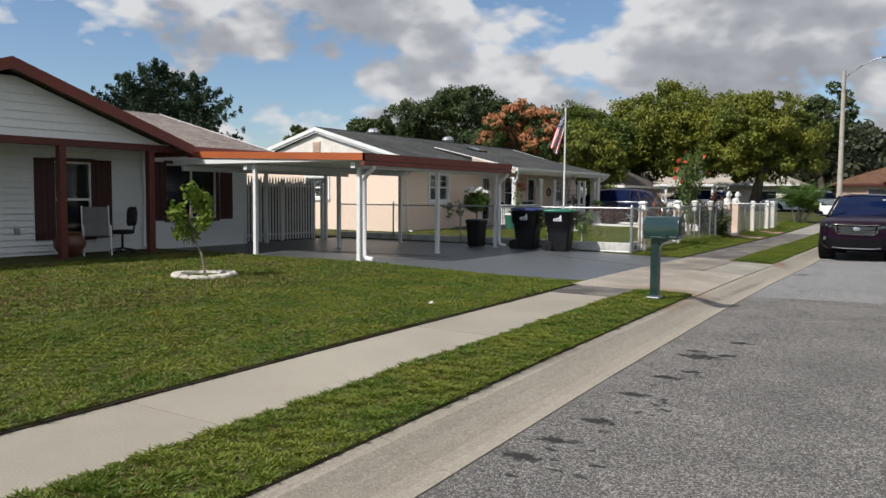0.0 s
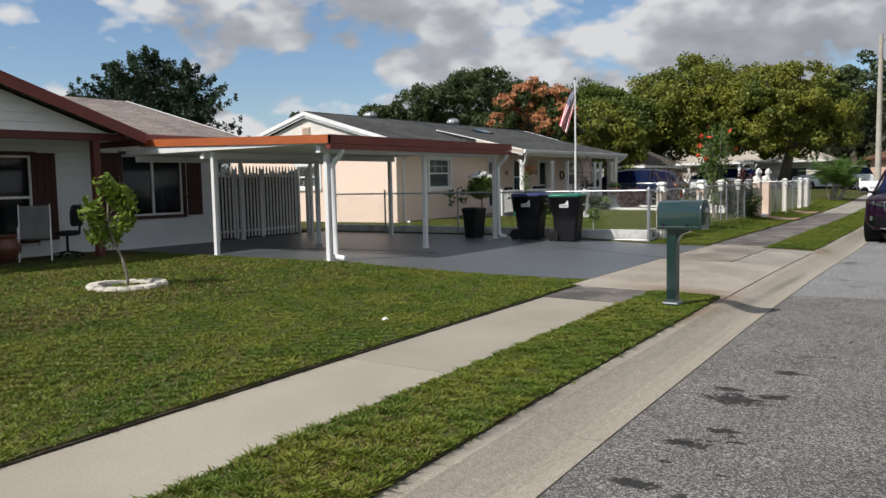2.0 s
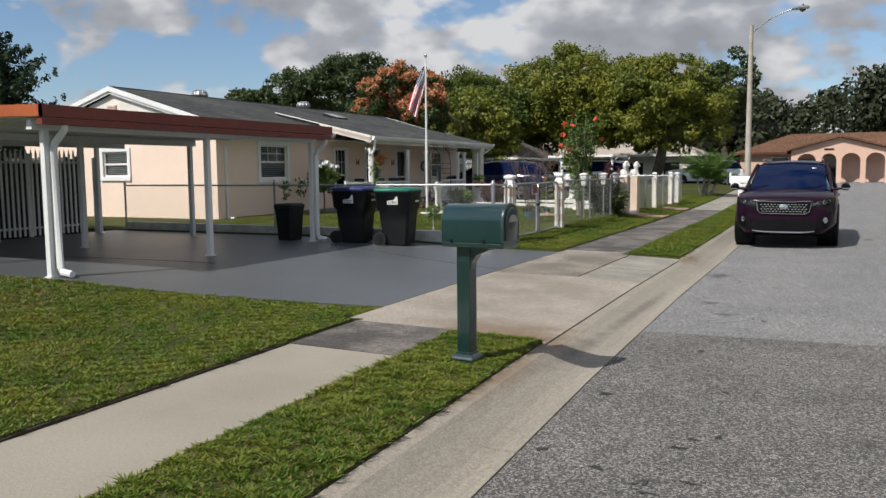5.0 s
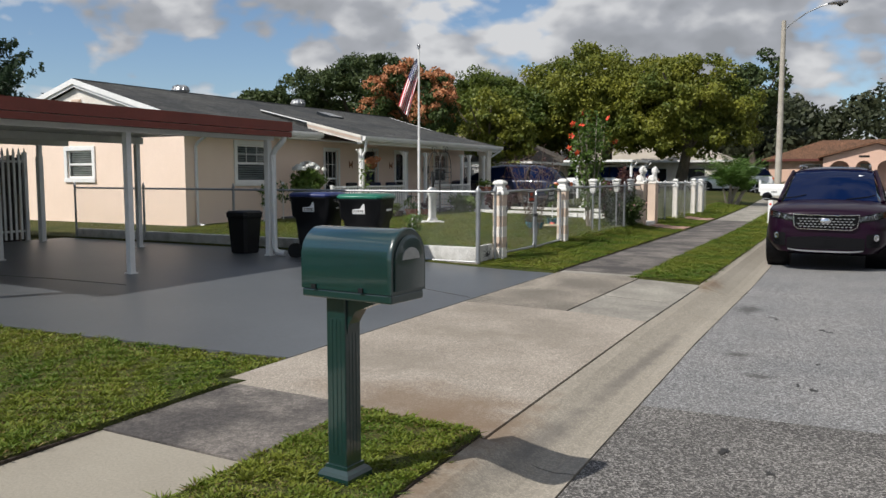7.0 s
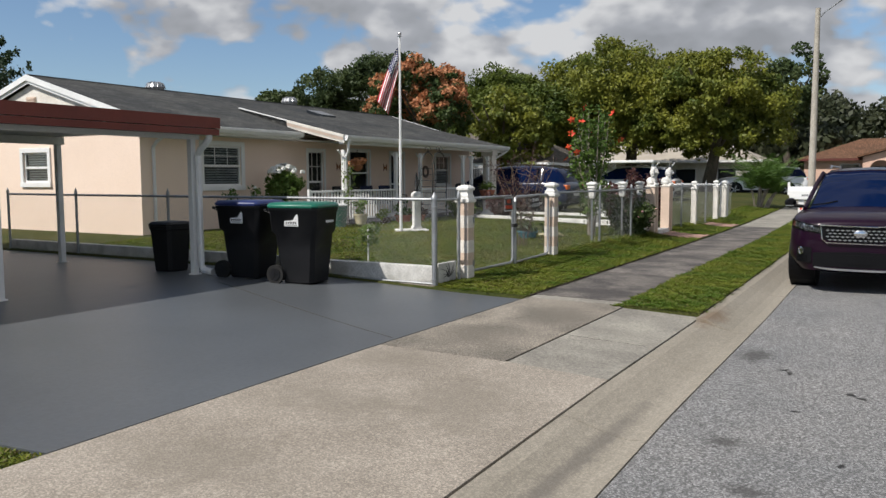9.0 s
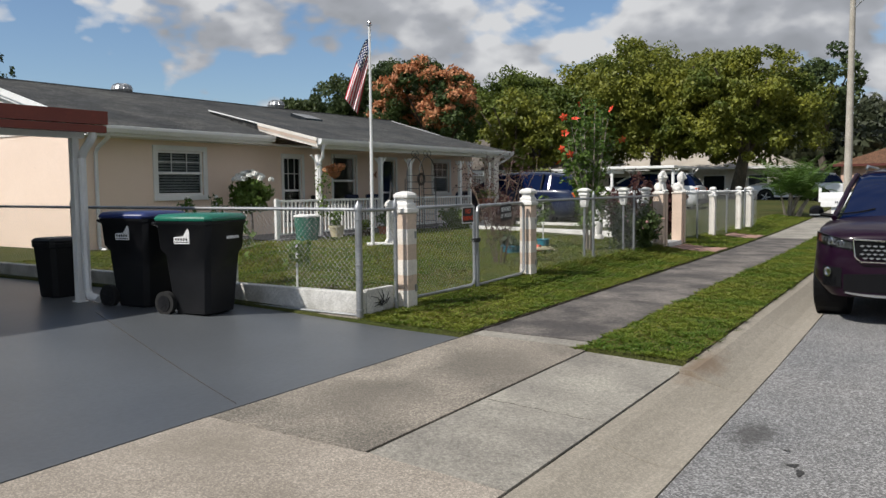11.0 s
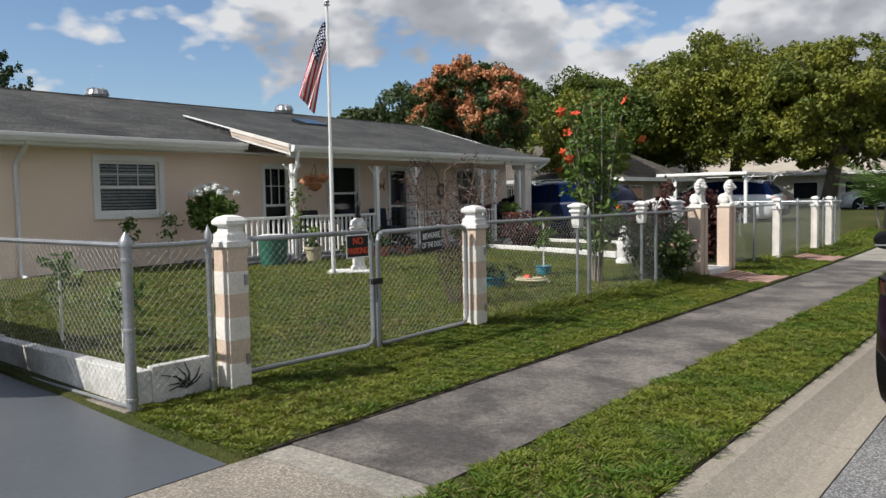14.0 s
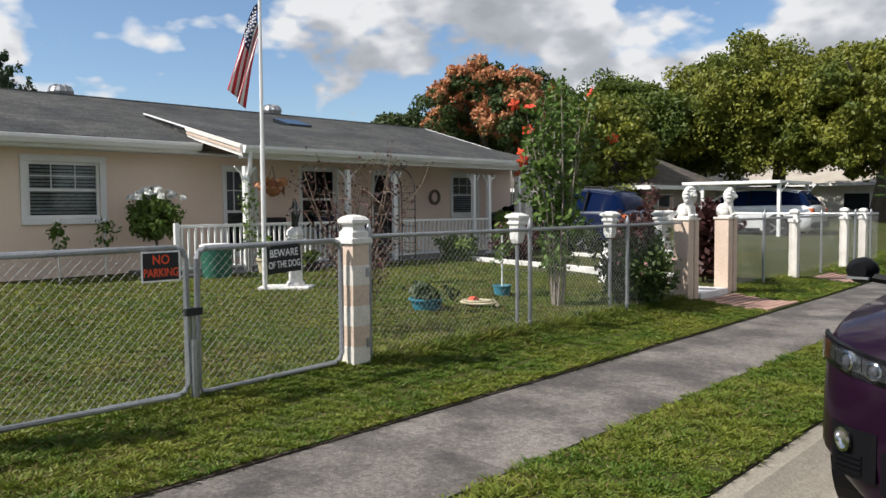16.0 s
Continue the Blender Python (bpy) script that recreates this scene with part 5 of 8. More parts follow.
def pillar(y, h, z0, label, bands=True, w=0.175, x=FX, capw=0.150):
    root = thing("gate_pillar", pose(x, y, z0), label, "pillar", group="fence pillars")
    n = 6
    hs = (h - 0.26) / n
    for k in range(n):
        bm = B()
        e = 0.002 * (k % 2)
        box(bm, -w / 2 + e, w / 2 - e, -w / 2 + e, w / 2 - e, k * hs - (0.1 if k == 0 else 0), (k + 1) * hs, 0.004)
        part("block", bm, ("cream" if k % 2 == 0 else "peach") if bands else "cream", root)
    a = math.pi / 4
    s = math.sqrt(0.5)
    bm = B()
    z = n * hs
    lathe(bm, [(w * s, z), (capw * 2 ** 0.5 * s, z + 0.012), (capw * 2 ** 0.5 * s, z + 0.05), (capw * 1.12 * s, z + 0.06), (capw * 1.12 * s, z + 0.10), (capw * 0.86 * s, z + 0.12), (capw * 0.80 * s, z + 0.155), (capw * 1.22 * s, z + 0.175), (capw * 1.22 * s, z + 0.20), (capw * 0.9 * s, z + 0.225), (capw * 0.3 * s, z + 0.24)], 4, (0, 0), a)
    part("cap", bm, "stone_white", root, "white stepped pillar cap")
    bm = B()
    box(bm, w / 2, w / 2 + 0.014, 0.045, 0.07, h * 0.58, h * 0.64)
    box(bm, w / 2, w / 2 + 0.014, 0.045, 0.07, h * 0.12, h * 0.18)
    part("hinge", bm, "galv", root)
    return root


def gz(x, y):
    return ground_z(x, y)


pillar(20.205, 1.26, 0.215, "square gate pillar with peach and white bands and white cap")
pillar(23.14, 1.24, 0.25, "square gate pillar with peach and white bands and white cap")
for y, h in ((33.06, 1.22), (35.80, 1.22), (37.05, 1.2)):
    pillar(y, h, gz(FX, y) - 0.01, "cream square fence pillar with white cap", bands=False, w=0.14, capw=0.12)
gate_leaf(20.31, 21.66, 0.28, 1.27, 0.0, "chain-link gate leaf in a bent steel tube frame", True)
gate_leaf(21.74, 23.0, 0.27, 1.26, 0.03, "chain-link gate leaf in a bent steel tube frame", False)
latch = thing("gate_latch", pose(FX, 21.70, 0.23), "galvanised drop-rod latch between the gate leaves", "latch")
bm = B()
cyl(bm, (0, 0, 0), (0, 0, 0.62), 0.012, n=8)
cyl(bm, (0.02, 0, 0.0), (0.02, 0, 0.42), 0.03, n=8)
part("drop_rod", bm, "galv", latch)
bm = B()
box(bm, -0.02, 0.035, -0.06, 0.06, 0.58, 0.63)
part("latch_fork", bm, "black_iron", latch)

F = "galvanised chain-link fence with twisted wire top"
corner = link_fence(F + " along the driveway", (FX, 19.40), (-13.2, 19.40), 0.22, 1.28, [(-8.9, 19.4), (-11.2, 19.4), (-13.2, 19.4)])
steel_post(corner, FX, 19.40, 0.1, 1.27, 0.036)
small = link_fence(F + " beside the corner post", (FX, 19.44), (FX, 20.05), 0.22, 1.27, [(FX, 20.02)])
link_fence(F + " along the front garden", (FX, 23.27), (FX, 28.88), 0.28, 1.29, [(FX, 23.30), (FX, 25.50), (FX, 27.45)])
link_fence(F + " past the lion gate", (FX, 30.40), (FX, 32.95), 0.30, 1.30, [(FX, 31.7)])
link_fence(F + " between the far pillars", (FX, 33.18), (FX, 35.68), 0.30, 1.30, [(FX, 34.45)])
link_fence(F + " between the far pillars", (FX, 35.92), (FX, 38.1), 0.30, 1.30, [(FX, 36.5), (FX, 37.6)])
link_fence(F + " across the garden end", (FX, 38.2), (-12.5, 38.2), 0.32, 1.30, [(-6.5, 38.2), (-9.0, 38.2)])
low = thing("low_wall", pose(0, 0, 0), "low white-painted block wall behind the driveway fence", "wall")
bm = B()
box(bm, -6.4, FX - 0.06, 19.46, 19.58, 0.05, 0.425, 0.01)
part("white_panel", bm, "wall_white", low)
bm = B()
box(bm, FX - 0.12, FX - 0.05, 19.58, 20.05, 0.05, 0.445, 0.01)
part("side_panel", bm, "wall_white", low)
bm = B()
box(bm, -13.3, -6.41, 19.46, 19.58, 0.05, 0.44, 0.01)
part("grey_panel", bm, "wall_white", low)
bm = B()
box(bm, -13.2, FX + 0.03, 19.335, 19.455, 0.02, 0.20, 0.008)
part("footing", bm, "concrete_mid", low, "rough grey concrete footing")
bm = B()
cyl(bm, (-13.2, 19.385, 0.235), (FX, 19.385, 0.215), 0.013, n=8)
part("bottom_rail", bm, "galv", low, "galvanised bottom rail")
bm = B()
for k in range(9):
    a = math.radians(15 + k * 19)
    ln = 0.13 + 0.05 * math.sin(k * 2.3)
    c = Vector((FX - 0.045, 19.83, 0.26))
    tube(bm, [c, c + Vector((0, ln * 0.6 * math.cos(a), ln * 0.6 * math.sin(a))), c + Vector((0, ln * 1.25 * math.cos(a + 0.35), ln * 1.1 * math.sin(a + 0.25)))], 0.011, 5, 0.003)
part("scroll_ornament", bm, "black_iron", low)

# lion gate posts
for y, s in ((29.0, 1), (30.26, -1)):
    z0 = gz(FX, y)
    root = thing("lion_gate_post", pose(FX, y, z0), "peach gate post with white recessed face", "gate post", group="lion gate posts")
    bm = B()
    box(bm, -0.105, 0.105, -0.15, -0.02, -0.1, 1.06, 0.006)
    part("post_block", bm, "peach", root)
    bm = B()
    box(bm, -0.08, 0.08, -0.02, 0.05, -0.1, 1.03, 0.004)
    part("recess", bm, "cream", root)
    bm = B()
    box(bm, -0.105, 0.105, 0.05, 0.16, -0.1, 1.06, 0.006)
    part("post_block", bm, "peach", root)
    bm = B()
    box(bm, -0.12, 0.12, -0.165, 0.175, 1.06, 1.09, 0.006)
    part("top_slab", bm, "cream", root)
    # seated lion, facing the street
    bm = B()
    def blob(c, r, n=12):
        res = bmesh.ops.create_uvsphere(bm, u_segments=n, v_segments=8, radius=1.0)["verts"]
        for v in res:
            v.co = Vector((c[0] + v.co.x * r[0], c[1] + v.co.y * r[1], c[2] + v.co.z * r[2]))
    box(bm, -0.12, 0.118, -0.10, 0.10, 0.0, 0.035, 0.006)
    blob((-0.06, 0, 0.13), (0.11, 0.085, 0.11))
    blob((0.03, 0, 0.19), (0.085, 0.075, 0.14))
    blob((0.035, 0, 0.37), (0.095, 0.118, 0.135))
    for k in range(11):
        a = math.radians(-40 + k * 26)
        blob((0.055, 0.105 * math.cos(a), 0.375 + 0.115 * math.sin(a)), (0.05, 0.036, 0.036), 8)
    blob((0.10, 0, 0.385), (0.06, 0.068, 0.075))
    blob((0.15, 0, 0.36), (0.035, 0.04, 0.034), 8)
    for e in (-1, 1):
        blob((0.115, e * 0.045, 0.44), (0.018, 0.02, 0.016), 8)
        cyl(bm, (0.07, e * 0.05, 0.20), (0.10, e * 0.05, 0.03), 0.032, 0.026, 8)
        blob((0.125, e * 0.05, 0.045), (0.045, 0.03, 0.022), 8)
        blob((-0.03, e * 0.085, 0.08), (0.075, 0.035, 0.06), 8)
        blob((0.05, e * 0.085, 0.32), (0.05, 0.035, 0.09), 8)
    tube(bm, [(-0.14, 0, 0.05), (-0.17, 0.06, 0.06), (-0.10, 0.12, 0.06)], 0.018, 6)
    lion = part("lion_statue", bm, "stone_white", smooth=True)
    lion.matrix_basis = pose(FX, y + 0.01, z0 + 1.09, 0, 0, -12 * s) @ Matrix.Diagonal((0.86, 0.86, 0.82, 1))
    tagged(lion, "white cast-stone seated lion statue on the gate post", "statue", group="lion statues")
step = thing("gate_step", pose(0, 0, 0), "white painted step in the lion gate", "step")
bm = B()
box(bm, FX - 0.35, FX + 0.12, 29.21, 30.08, 0.1, gz(FX, 29.6) + 0.07, 0.01)
part("tread", bm, "stone_white", step)
# white capital ornaments on slim posts just inside the fence
for y in (25.48, 27.30, 28.55):
    z0 = gz(-4.2, y)
    root = thing("white_post_cap", pose(-4.17, y, z0), "white square urn-like cap on a slim steel post", "ornament", group="fence ornaments")
    bm = B()
    cyl(bm, (0, 0, -0.05), (0, 0, 0.84), 0.02, n=8)
    part("slim_post", bm, "galv", root)
    bm = B()
    s = math.sqrt(0.5)
    lathe(bm, [(0.08 * s, 0.86), (0.105 * s, 0.90), (0.115 * s, 1.04), (0.15 * s, 1.06), (0.15 * s, 1.08), (0.11 * s, 1.095), (0.18 * s, 1.125), (0.18 * s, 1.145), (0.07 * s, 1.175)], 4, (0, 0), math.pi / 4)
    part("cap", bm, "stone_white", root)


# ---- lettering ----
def text(body, size, material, parent, m, name="lettering"):
    cu = bpy.data.curves.new(name, "FONT")
    cu.body = body
    cu.size = size
    cu.align_x, cu.align_y = "CENTER", "CENTER"
    cu.extrude = 0.0008
    cu.offset = 0.0012
    tmp = bpy.data.objects.new(name, cu)
    me = bpy.data.meshes.new_from_object(tmp)
    bpy.data.objects.remove(tmp)
    me.materials.clear()
    me.materials.append(M[material])
    ob = new(name, me)
    ob.parent = parent
    ob.matrix_basis = m
    return ob


FACE = Matrix(((0, 0, 1, 0), (1, 0, 0, 0), (0, 1, 0, 0), (0, 0, 0, 1)))  # text upright, facing +x


def sign(y, z, w, h, lines, material, border, label, roll):
    root = thing("sign", Matrix.Translation((FX + 0.026, y, z)) @ pose(0, 0, 0, roll, 0, 0), label, "sign")
    bm = B()
    box(bm, 0, 0.002, -w / 2, w / 2, -h / 2, h / 2)
    part("sign_border", bm, border, root)
    bm = B()
    b = 0.011
    box(bm, 0.002, 0.0032, -w / 2 + b, w / 2 - b, -h / 2 + b, h / 2 - b)
    part("sign_field", bm, "sign_black", root)
    for body, dz, size, sx in lines:
        text(body, size, material, root, Matrix.Translation((0.0042, 0, dz)) @ FACE @ Matrix.Diagonal((sx, 1, 1, 1)))
    for yy in (-w / 2 + 0.02, w / 2 - 0.02):
        bm = B()
        tube(bm, [(0.006, yy, h / 2 - 0.012), (0.004, yy, h / 2 + 0.03), (-0.03, yy, h / 2 + 0.035)], 0.0018, 5)
        part("tie_wire", bm, "wire", root)


sign(21.47, 1.155, 0.27, 0.20, [("NO", 0.042, 0.085, 0.9), ("PARKING", -0.042, 0.075, 0.78)], "sign_red", "sign_white", "black NO PARKING sign with red letters wired to the gate", 0)
sign(22.44, 1.155, 0.30, 0.205, [("BEWARE", 0.042, 0.078, 0.85), ("OF THE DOG", -0.042, 0.072, 0.66)], "sign_white", "sign_black", "black BEWARE OF THE DOG sign with white letters on the gate", 3)


# ---- bins ----
def wheelie_bin(at, rz, lid, label):
    root = thing("wheeled_bin", pose(at[0], at[1], at[2], 0, 0, rz) @ Matrix.Diagonal((0.93, 0.93, 0.94, 1)), label, "bin", group="wheeled bins")
    bm = B()
    rings = []
    # local: front is -y, handle and wheels at +y
    for z, w, d0, d1 in ((0.02, 0.24, -0.27, 0.20), (0.10, 0.25, -0.28, 0.23), (0.45, 0.272, -0.31, 0.27), (0.66, 0.285, -0.33, 0.29), (0.72, 0.315, -0.36, 0.34), (0.98, 0.33, -0.38, 0.36), (1.0, 0.345, -0.395, 0.375), (1.03, 0.345, -0.395, 0.375)):
        c = 0.05
        rings.append([(-w + c, d0, z), (w - c, d0, z), (w, d0 + c, z), (w, d1 - c, z), (w - c, d1, z), (-w + c, d1, z), (-w, d1 - c, z), (-w, d0 + c, z)])
    loft(bm, rings)
    part("bin_body", bm, "black", root, smooth=True)
    bm = B()
    rings = []
    for z, k in ((1.035, 1.0), (1.055, 1.02), (1.075, 1.0), (1.10, 0.93), (1.108, 0.75)):
        w, d0, d1, c = 0.35 * k, -0.40 * k, 0.38 * k, 0.06
        rings.append([(-w + c, d0, z), (w - c, d0, z), (w, d0 + c, z), (w, d1 - c, z), (w - c, d1, z), (-w + c, d1, z), (-w, d1 - c, z), (-w, d0 + c, z)])
    loft(bm, rings)
    part("lid", bm, lid, root, smooth=True)
    bm = B()
    tube(bm, [(-0.26, 0.36, 0.96), (-0.26, 0.45, 1.0), (0.26, 0.45, 1.0), (0.26, 0.36, 0.96)], 0.018, 8)
    part("handle", bm, "black", root)
    for s in (-1, 1):
        bm = B()
        cyl(bm, (s * 0.255, 0.27, 0.13), (s * 0.32, 0.27, 0.13), 0.13, n=20)
        wheel = part("wheel", bm, "rubber", root, smooth=True)
        bm = B()
        cyl(bm, (s * 0.32, 0.27, 0.13), (s * 0.327, 0.27, 0.13), 0.085, n=16)
        for k in range(5):
            a = k * 1.2566
            box(bm, s * 0.327 - 0.004, s * 0.327 + 0.004, 0.27 - 0.01, 0.27 + 0.01, 0.13, 0.21, m=Matrix.Translation((0, 0.27, 0.13)) @ Matrix.Rotation(a, 4, "X") @ Matrix.Translation((0, -0.27, -0.13)))
        part("hub", bm, "black", wheel)
    # printed label on the side: pale patch with a wing-like shape; plain bars for the small print
    bm = B()
    prism(bm, [(-0.12, 0.79), (0.09, 0.79), (0.09, 0.86), (-0.12, 0.88)], "x", -0.334, -0.324)
    prism(bm, [(-0.12, 0.87), (-0.03, 0.862), (-0.10, 0.955), (-0.118, 0.93)], "x", -0.334, -0.324)
    lab = part("label_patch", bm, "sign_white", root)
    bm = B()
    for k in range(5):
        box(bm, -0.3365, -0.334, -0.095 + k * 0.036, -0.095 + k * 0.036 + 0.022, 0.825, 0.85)
    box(bm, -0.3365, -0.334, -0.11, 0.08, 0.803, 0.812)
    part("label_bars", bm, "black", lab)
    bm = B()
    for k in range(8):
        box(bm, -0.02 + k * 0.027, -0.02 + k * 0.027 + 0.018, -0.377, -0.366, 0.83, 0.862)
    part("serial_bars", bm, "sign_white", root)


wheelie_bin((-5.63, 18.78, 0.206), 100, "green_lid", "black wheeled bin with green lid on the driveway")
wheelie_bin((-6.52, 18.74, 0.224), 97, "blue_lid", "black wheeled bin with navy blue lid on the driveway")
root = thing("rubbish_bin", pose(-7.92, 18.60, 0.247) @ Matrix.Diagonal((0.88, 0.88, 1, 1)), "plain black plastic rubbish bin beside the carport post", "bin")
bm = B()
rings = []
for z, w in ((0.0, 0.19), (0.03, 0.20), (0.58, 0.24), (0.60, 0.255), (0.64, 0.255)):
    c = 0.05
    rings.append([(-w + c, -w, z), (w - c, -w, z), (w, -w + c, z), (w, w - c, z), (w - c, w, z), (-w + c, w, z), (-w, w - c, z), (-w, -w + c, z)])
loft(bm, rings)
part("bin_body", bm, "black", root)
bm = B()
loft(bm, [[(x * k, y * k, z) for x, y in ((-0.26, -0.21), (-0.21, -0.26), (0.21, -0.26), (0.26, -0.21), (0.26, 0.21), (0.21, 0.26), (-0.21, 0.26), (-0.26, 0.21))] for z, k in ((0.642, 1.0), (0.67, 1.0), (0.70, 0.85))])
part("lid", bm, "black", root)


# ---- green mailbox ----
mb = thing("mailbox", pose(-0.875, 11.50, 0.118, 0, 0, -4), "dark green plastic mailbox on a fluted square post", "mailbox")
bm = B()
box(bm, -0.054, 0.054, -0.054, 0.054, -0.1, 0.86, 0.006)
part("post", bm, "green_plastic", mb)
for sx in (-1, 1):
    for k in (-1, 0, 1):
        for ax in (0, 1):
            bm = B()
            c = k * 0.024
            if ax:
                box(bm, c - 0.006, c + 0.006, sx * 0.054 - 0.002, sx * 0.054 + 0.002, 0.14, 0.76, 0.002)
            else:
                box(bm, sx * 0.054 - 0.002, sx * 0.054 + 0.002, c - 0.006, c + 0.006, 0.14, 0.76, 0.002)
            part("flute", bm, "green_plastic", mb)
bm = B()
lathe(bm, [(0.125, 0.0), (0.125, 0.045), (0.115, 0.06), (0.09, 0.075), (0.088, 0.09)], 4, (0, 0), math.pi / 4)
part("post_base", bm, "green_plastic", mb)
bm = B()
prism(bm, [(0.05, 0.66), (0.062, 0.74), (0.10, 0.80), (0.20, 0.84), (0.20, 0.865), (0.05, 0.865)], "y", -0.04, 0.04)
part("bracket", bm, "green_plastic", mb)
bm = B()
box(bm, -0.135, 0.355, -0.12, 0.12, 0.862, 0.902, 0.008)
part("tray", bm, "green_plastic", mb)
arc = [(-0.125, 0.0), (0.125, 0.0)] + [(0.125 * math.cos(a), 0.14 + 0.13 * math.sin(a)) for a in [math.pi * i / 16 for i in range(17)]]
bm = B()
loft(bm, [[(x, u * s, 0.902 + v * s) for u, v in arc] for x, s in ((-0.135, 0.985), (-0.13, 1.0), (0.33, 1.0), (0.335, 1.02), (0.355, 1.02), (0.36, 1.0))])
part("box", bm, "green_plastic", mb, smooth=True)
bm = B()
loft(bm, [[(x, u * s, 0.916 + v * s) for u, v in arc] for x, s in ((0.356, 0.86), (0.366, 0.86), (0.370, 0.80))])
doorp = part("door", bm, "green_plastic", mb, "dark green arched mailbox door", smooth=True)
bm = B()
prism(bm, [(-0.062, 1.045), (0.062, 1.045)] + [(0.062 * math.cos(a), 1.05 + 0.045 * math.sin(a)) for a in [math.pi * i / 10 for i in range(11)]], "x", 0.368, 0.374)
part("door_pull", bm, "wire", doorp, "pale half-round door plate")
for x in (-0.06, 0.2):
    bm = B()
    box(bm, x - 0.012, x + 0.012, -0.132, -0.122, 0.902, 0.922)
    part("clip", bm, "black", mb)

# ---- white mailbox further on ----
wm = thing("mailbox", pose(-1.36, 33.3, 0.12), "white plastic mailbox on a white post", "mailbox")
bm = B()
box(bm, -0.065, 0.065, -0.065, 0.065, -0.1, 0.84, 0.006)
part("post", bm, "white", wm)
bm = B()
lathe(bm, [(0.14, 0.0), (0.14, 0.05), (0.10, 0.08)], 4, (0, 0), math.pi / 4)
part("post_base", bm, "white", wm)
bm = B()
cyl(bm, (0.0, -0.07, 0.60), (0.0, -0.065, 0.60), 0.03, n=12)
part("reflector", bm, "sign_red", wm, "round red reflector")
bm = B()
box(bm, -0.28, 0.36, -0.13, 0.13, 0.84, 0.96, 0.01)
loft(bm, [[(x, u, 0.90 + v) for u, v in arc] for x in (-0.28, 0.36)])
part("box", bm, "white", wm)
bm = B()
for k in range(4):
    box(bm, 0.02 + k * 0.04, 0.045 + k * 0.04, -0.136, -0.131, 0.93, 0.97)
part("number_bars", bm, "black", wm)
bm = B()
box(bm, -0.34, -0.28, -0.015, 0.015, 0.95, 1.28, 0.004)
part("flag", bm, "white", wm)


# ---- street lamp ----
sl = thing("street_lamp", pose(-2.14, 43.1, ground_z(-2.14, 43.1)), "tall weathered pole street lamp with a cobra-head arm", "street lamp")
bm = B()
cyl(bm, (0, 0, -0.2), (0, 0, 7.35), 0.14, 0.085, 14)
part("pole", bm, "lamp_pole", sl, smooth=True)
bm = B()
tube(bm, [(0, 0, 6.95), (0.25, -0.05, 7.2), (0.8, -0.15, 7.55), (1.35, -0.25, 7.75), (1.65, -0.3, 7.80)], 0.03, 8)
part("arm", bm, "galv", sl, smooth=True)
bm = B()
loft(bm, [[(x, -0.3 + u * w, z + v * h) for u, v in ((-1, 0), (-0.8, -0.6), (0.8, -0.6), (1, 0), (0.6, 0.6), (-0.6, 0.6))] for x, w, h, z in ((1.55, 0.05, 0.05, 7.80), (1.75, 0.13, 0.10, 7.82), (2.1, 0.15, 0.12, 7.83), (2.25, 0.08, 0.06, 7.83))])
head = part("lamp_head", bm, "silver", sl, smooth=True)
bm = B()
lathe(bm, [(0.02, 7.66), (0.10, 7.70), (0.13, 7.77), (0.13, 7.79)], 12, (1.98, -0.3))
part("refractor", bm, "lens", head)
bm = B()
cyl(bm, (2.0, -0.3, 7.9), (2.0, -0.3, 7.97), 0.035, n=8)
part("photocell", bm, "black", head)


# ---- flagpole and its plinth ----
pl = thing("plinth", pose(-8.45, 25.60, 0.30, 0, 0, 40), "white-painted concrete plinth at the flagpole's foot", "plinth")
bm = B()
box(bm, -0.30, 0.42, -0.22, 0.22, -0.05, 0.12, 0.015)
part("base", bm, "stone_white", pl)
bm = B()
lathe(bm, [(0.13, 0.12), (0.13, 0.16), (0.10, 0.19), (0.095, 0.72), (0.12, 0.75), (0.14, 0.78), (0.14, 0.80)], 14, (0.18, 0.05))
part("column", bm, "stone_white", pl, smooth=True)
bm = B()
lathe(bm, [(0.10, 0.80), (0.13, 0.84), (0.12, 0.90), (0.06, 0.95), (0.03, 0.96)], 12, (0.18, 0.05))
part("finial", bm, "stone_white", pl)
orn = thing("winged_ornament", pl.matrix_basis @ pose(0.18, 0.05, 0.96), "dark metal ornament with raised striped wings", "ornament")
for sd in (-1, 1):
    bm = B()
    for k in range(6):
        f = k / 5
        tube(bm, [(0, sd * (0.02 + 0.015 * k), 0.0), (0.02, sd * (0.05 + 0.035 * k), 0.14 + 0.02 * k), (0.0, sd * (0.06 + 0.05 * k), 0.40 - 0.05 * k)], 0.022, 6, 0.006)
    part("wing", bm, "black_iron", orn)
    bm = B()
    for k in range(4):
        tube(bm, [(0.026, sd * (0.06 + 0.035 * k), 0.16 + 0.015 * k), (0.022, sd * (0.065 + 0.045 * k), 0.34 - 0.045 * k)], 0.010, 5, 0.004)
    part("wing_stripe", bm, "galv", orn)
bm = B()
lathe(bm, [(0.05, -0.01), (0.05, 0.03), (0.03, 0.06), (0.035, 0.14), (0.01, 0.2)], 10)
part("body", bm, "black_iron", orn, smooth=True)
fp = thing("flagpole", pose(-8.47, 25.32, 0.40), "slim white flagpole with a drooping striped flag", "flagpole")
bm = B()
cyl(bm, (0, 0, -0.05), (0, 0, 2.0), 0.034, 0.032, 12)
cyl(bm, (0, 0, 2.0), (0, 0, 4.16), 0.026, 0.022, 12)
part("pole", bm, "white_metal", fp, smooth=True)
bm = B()
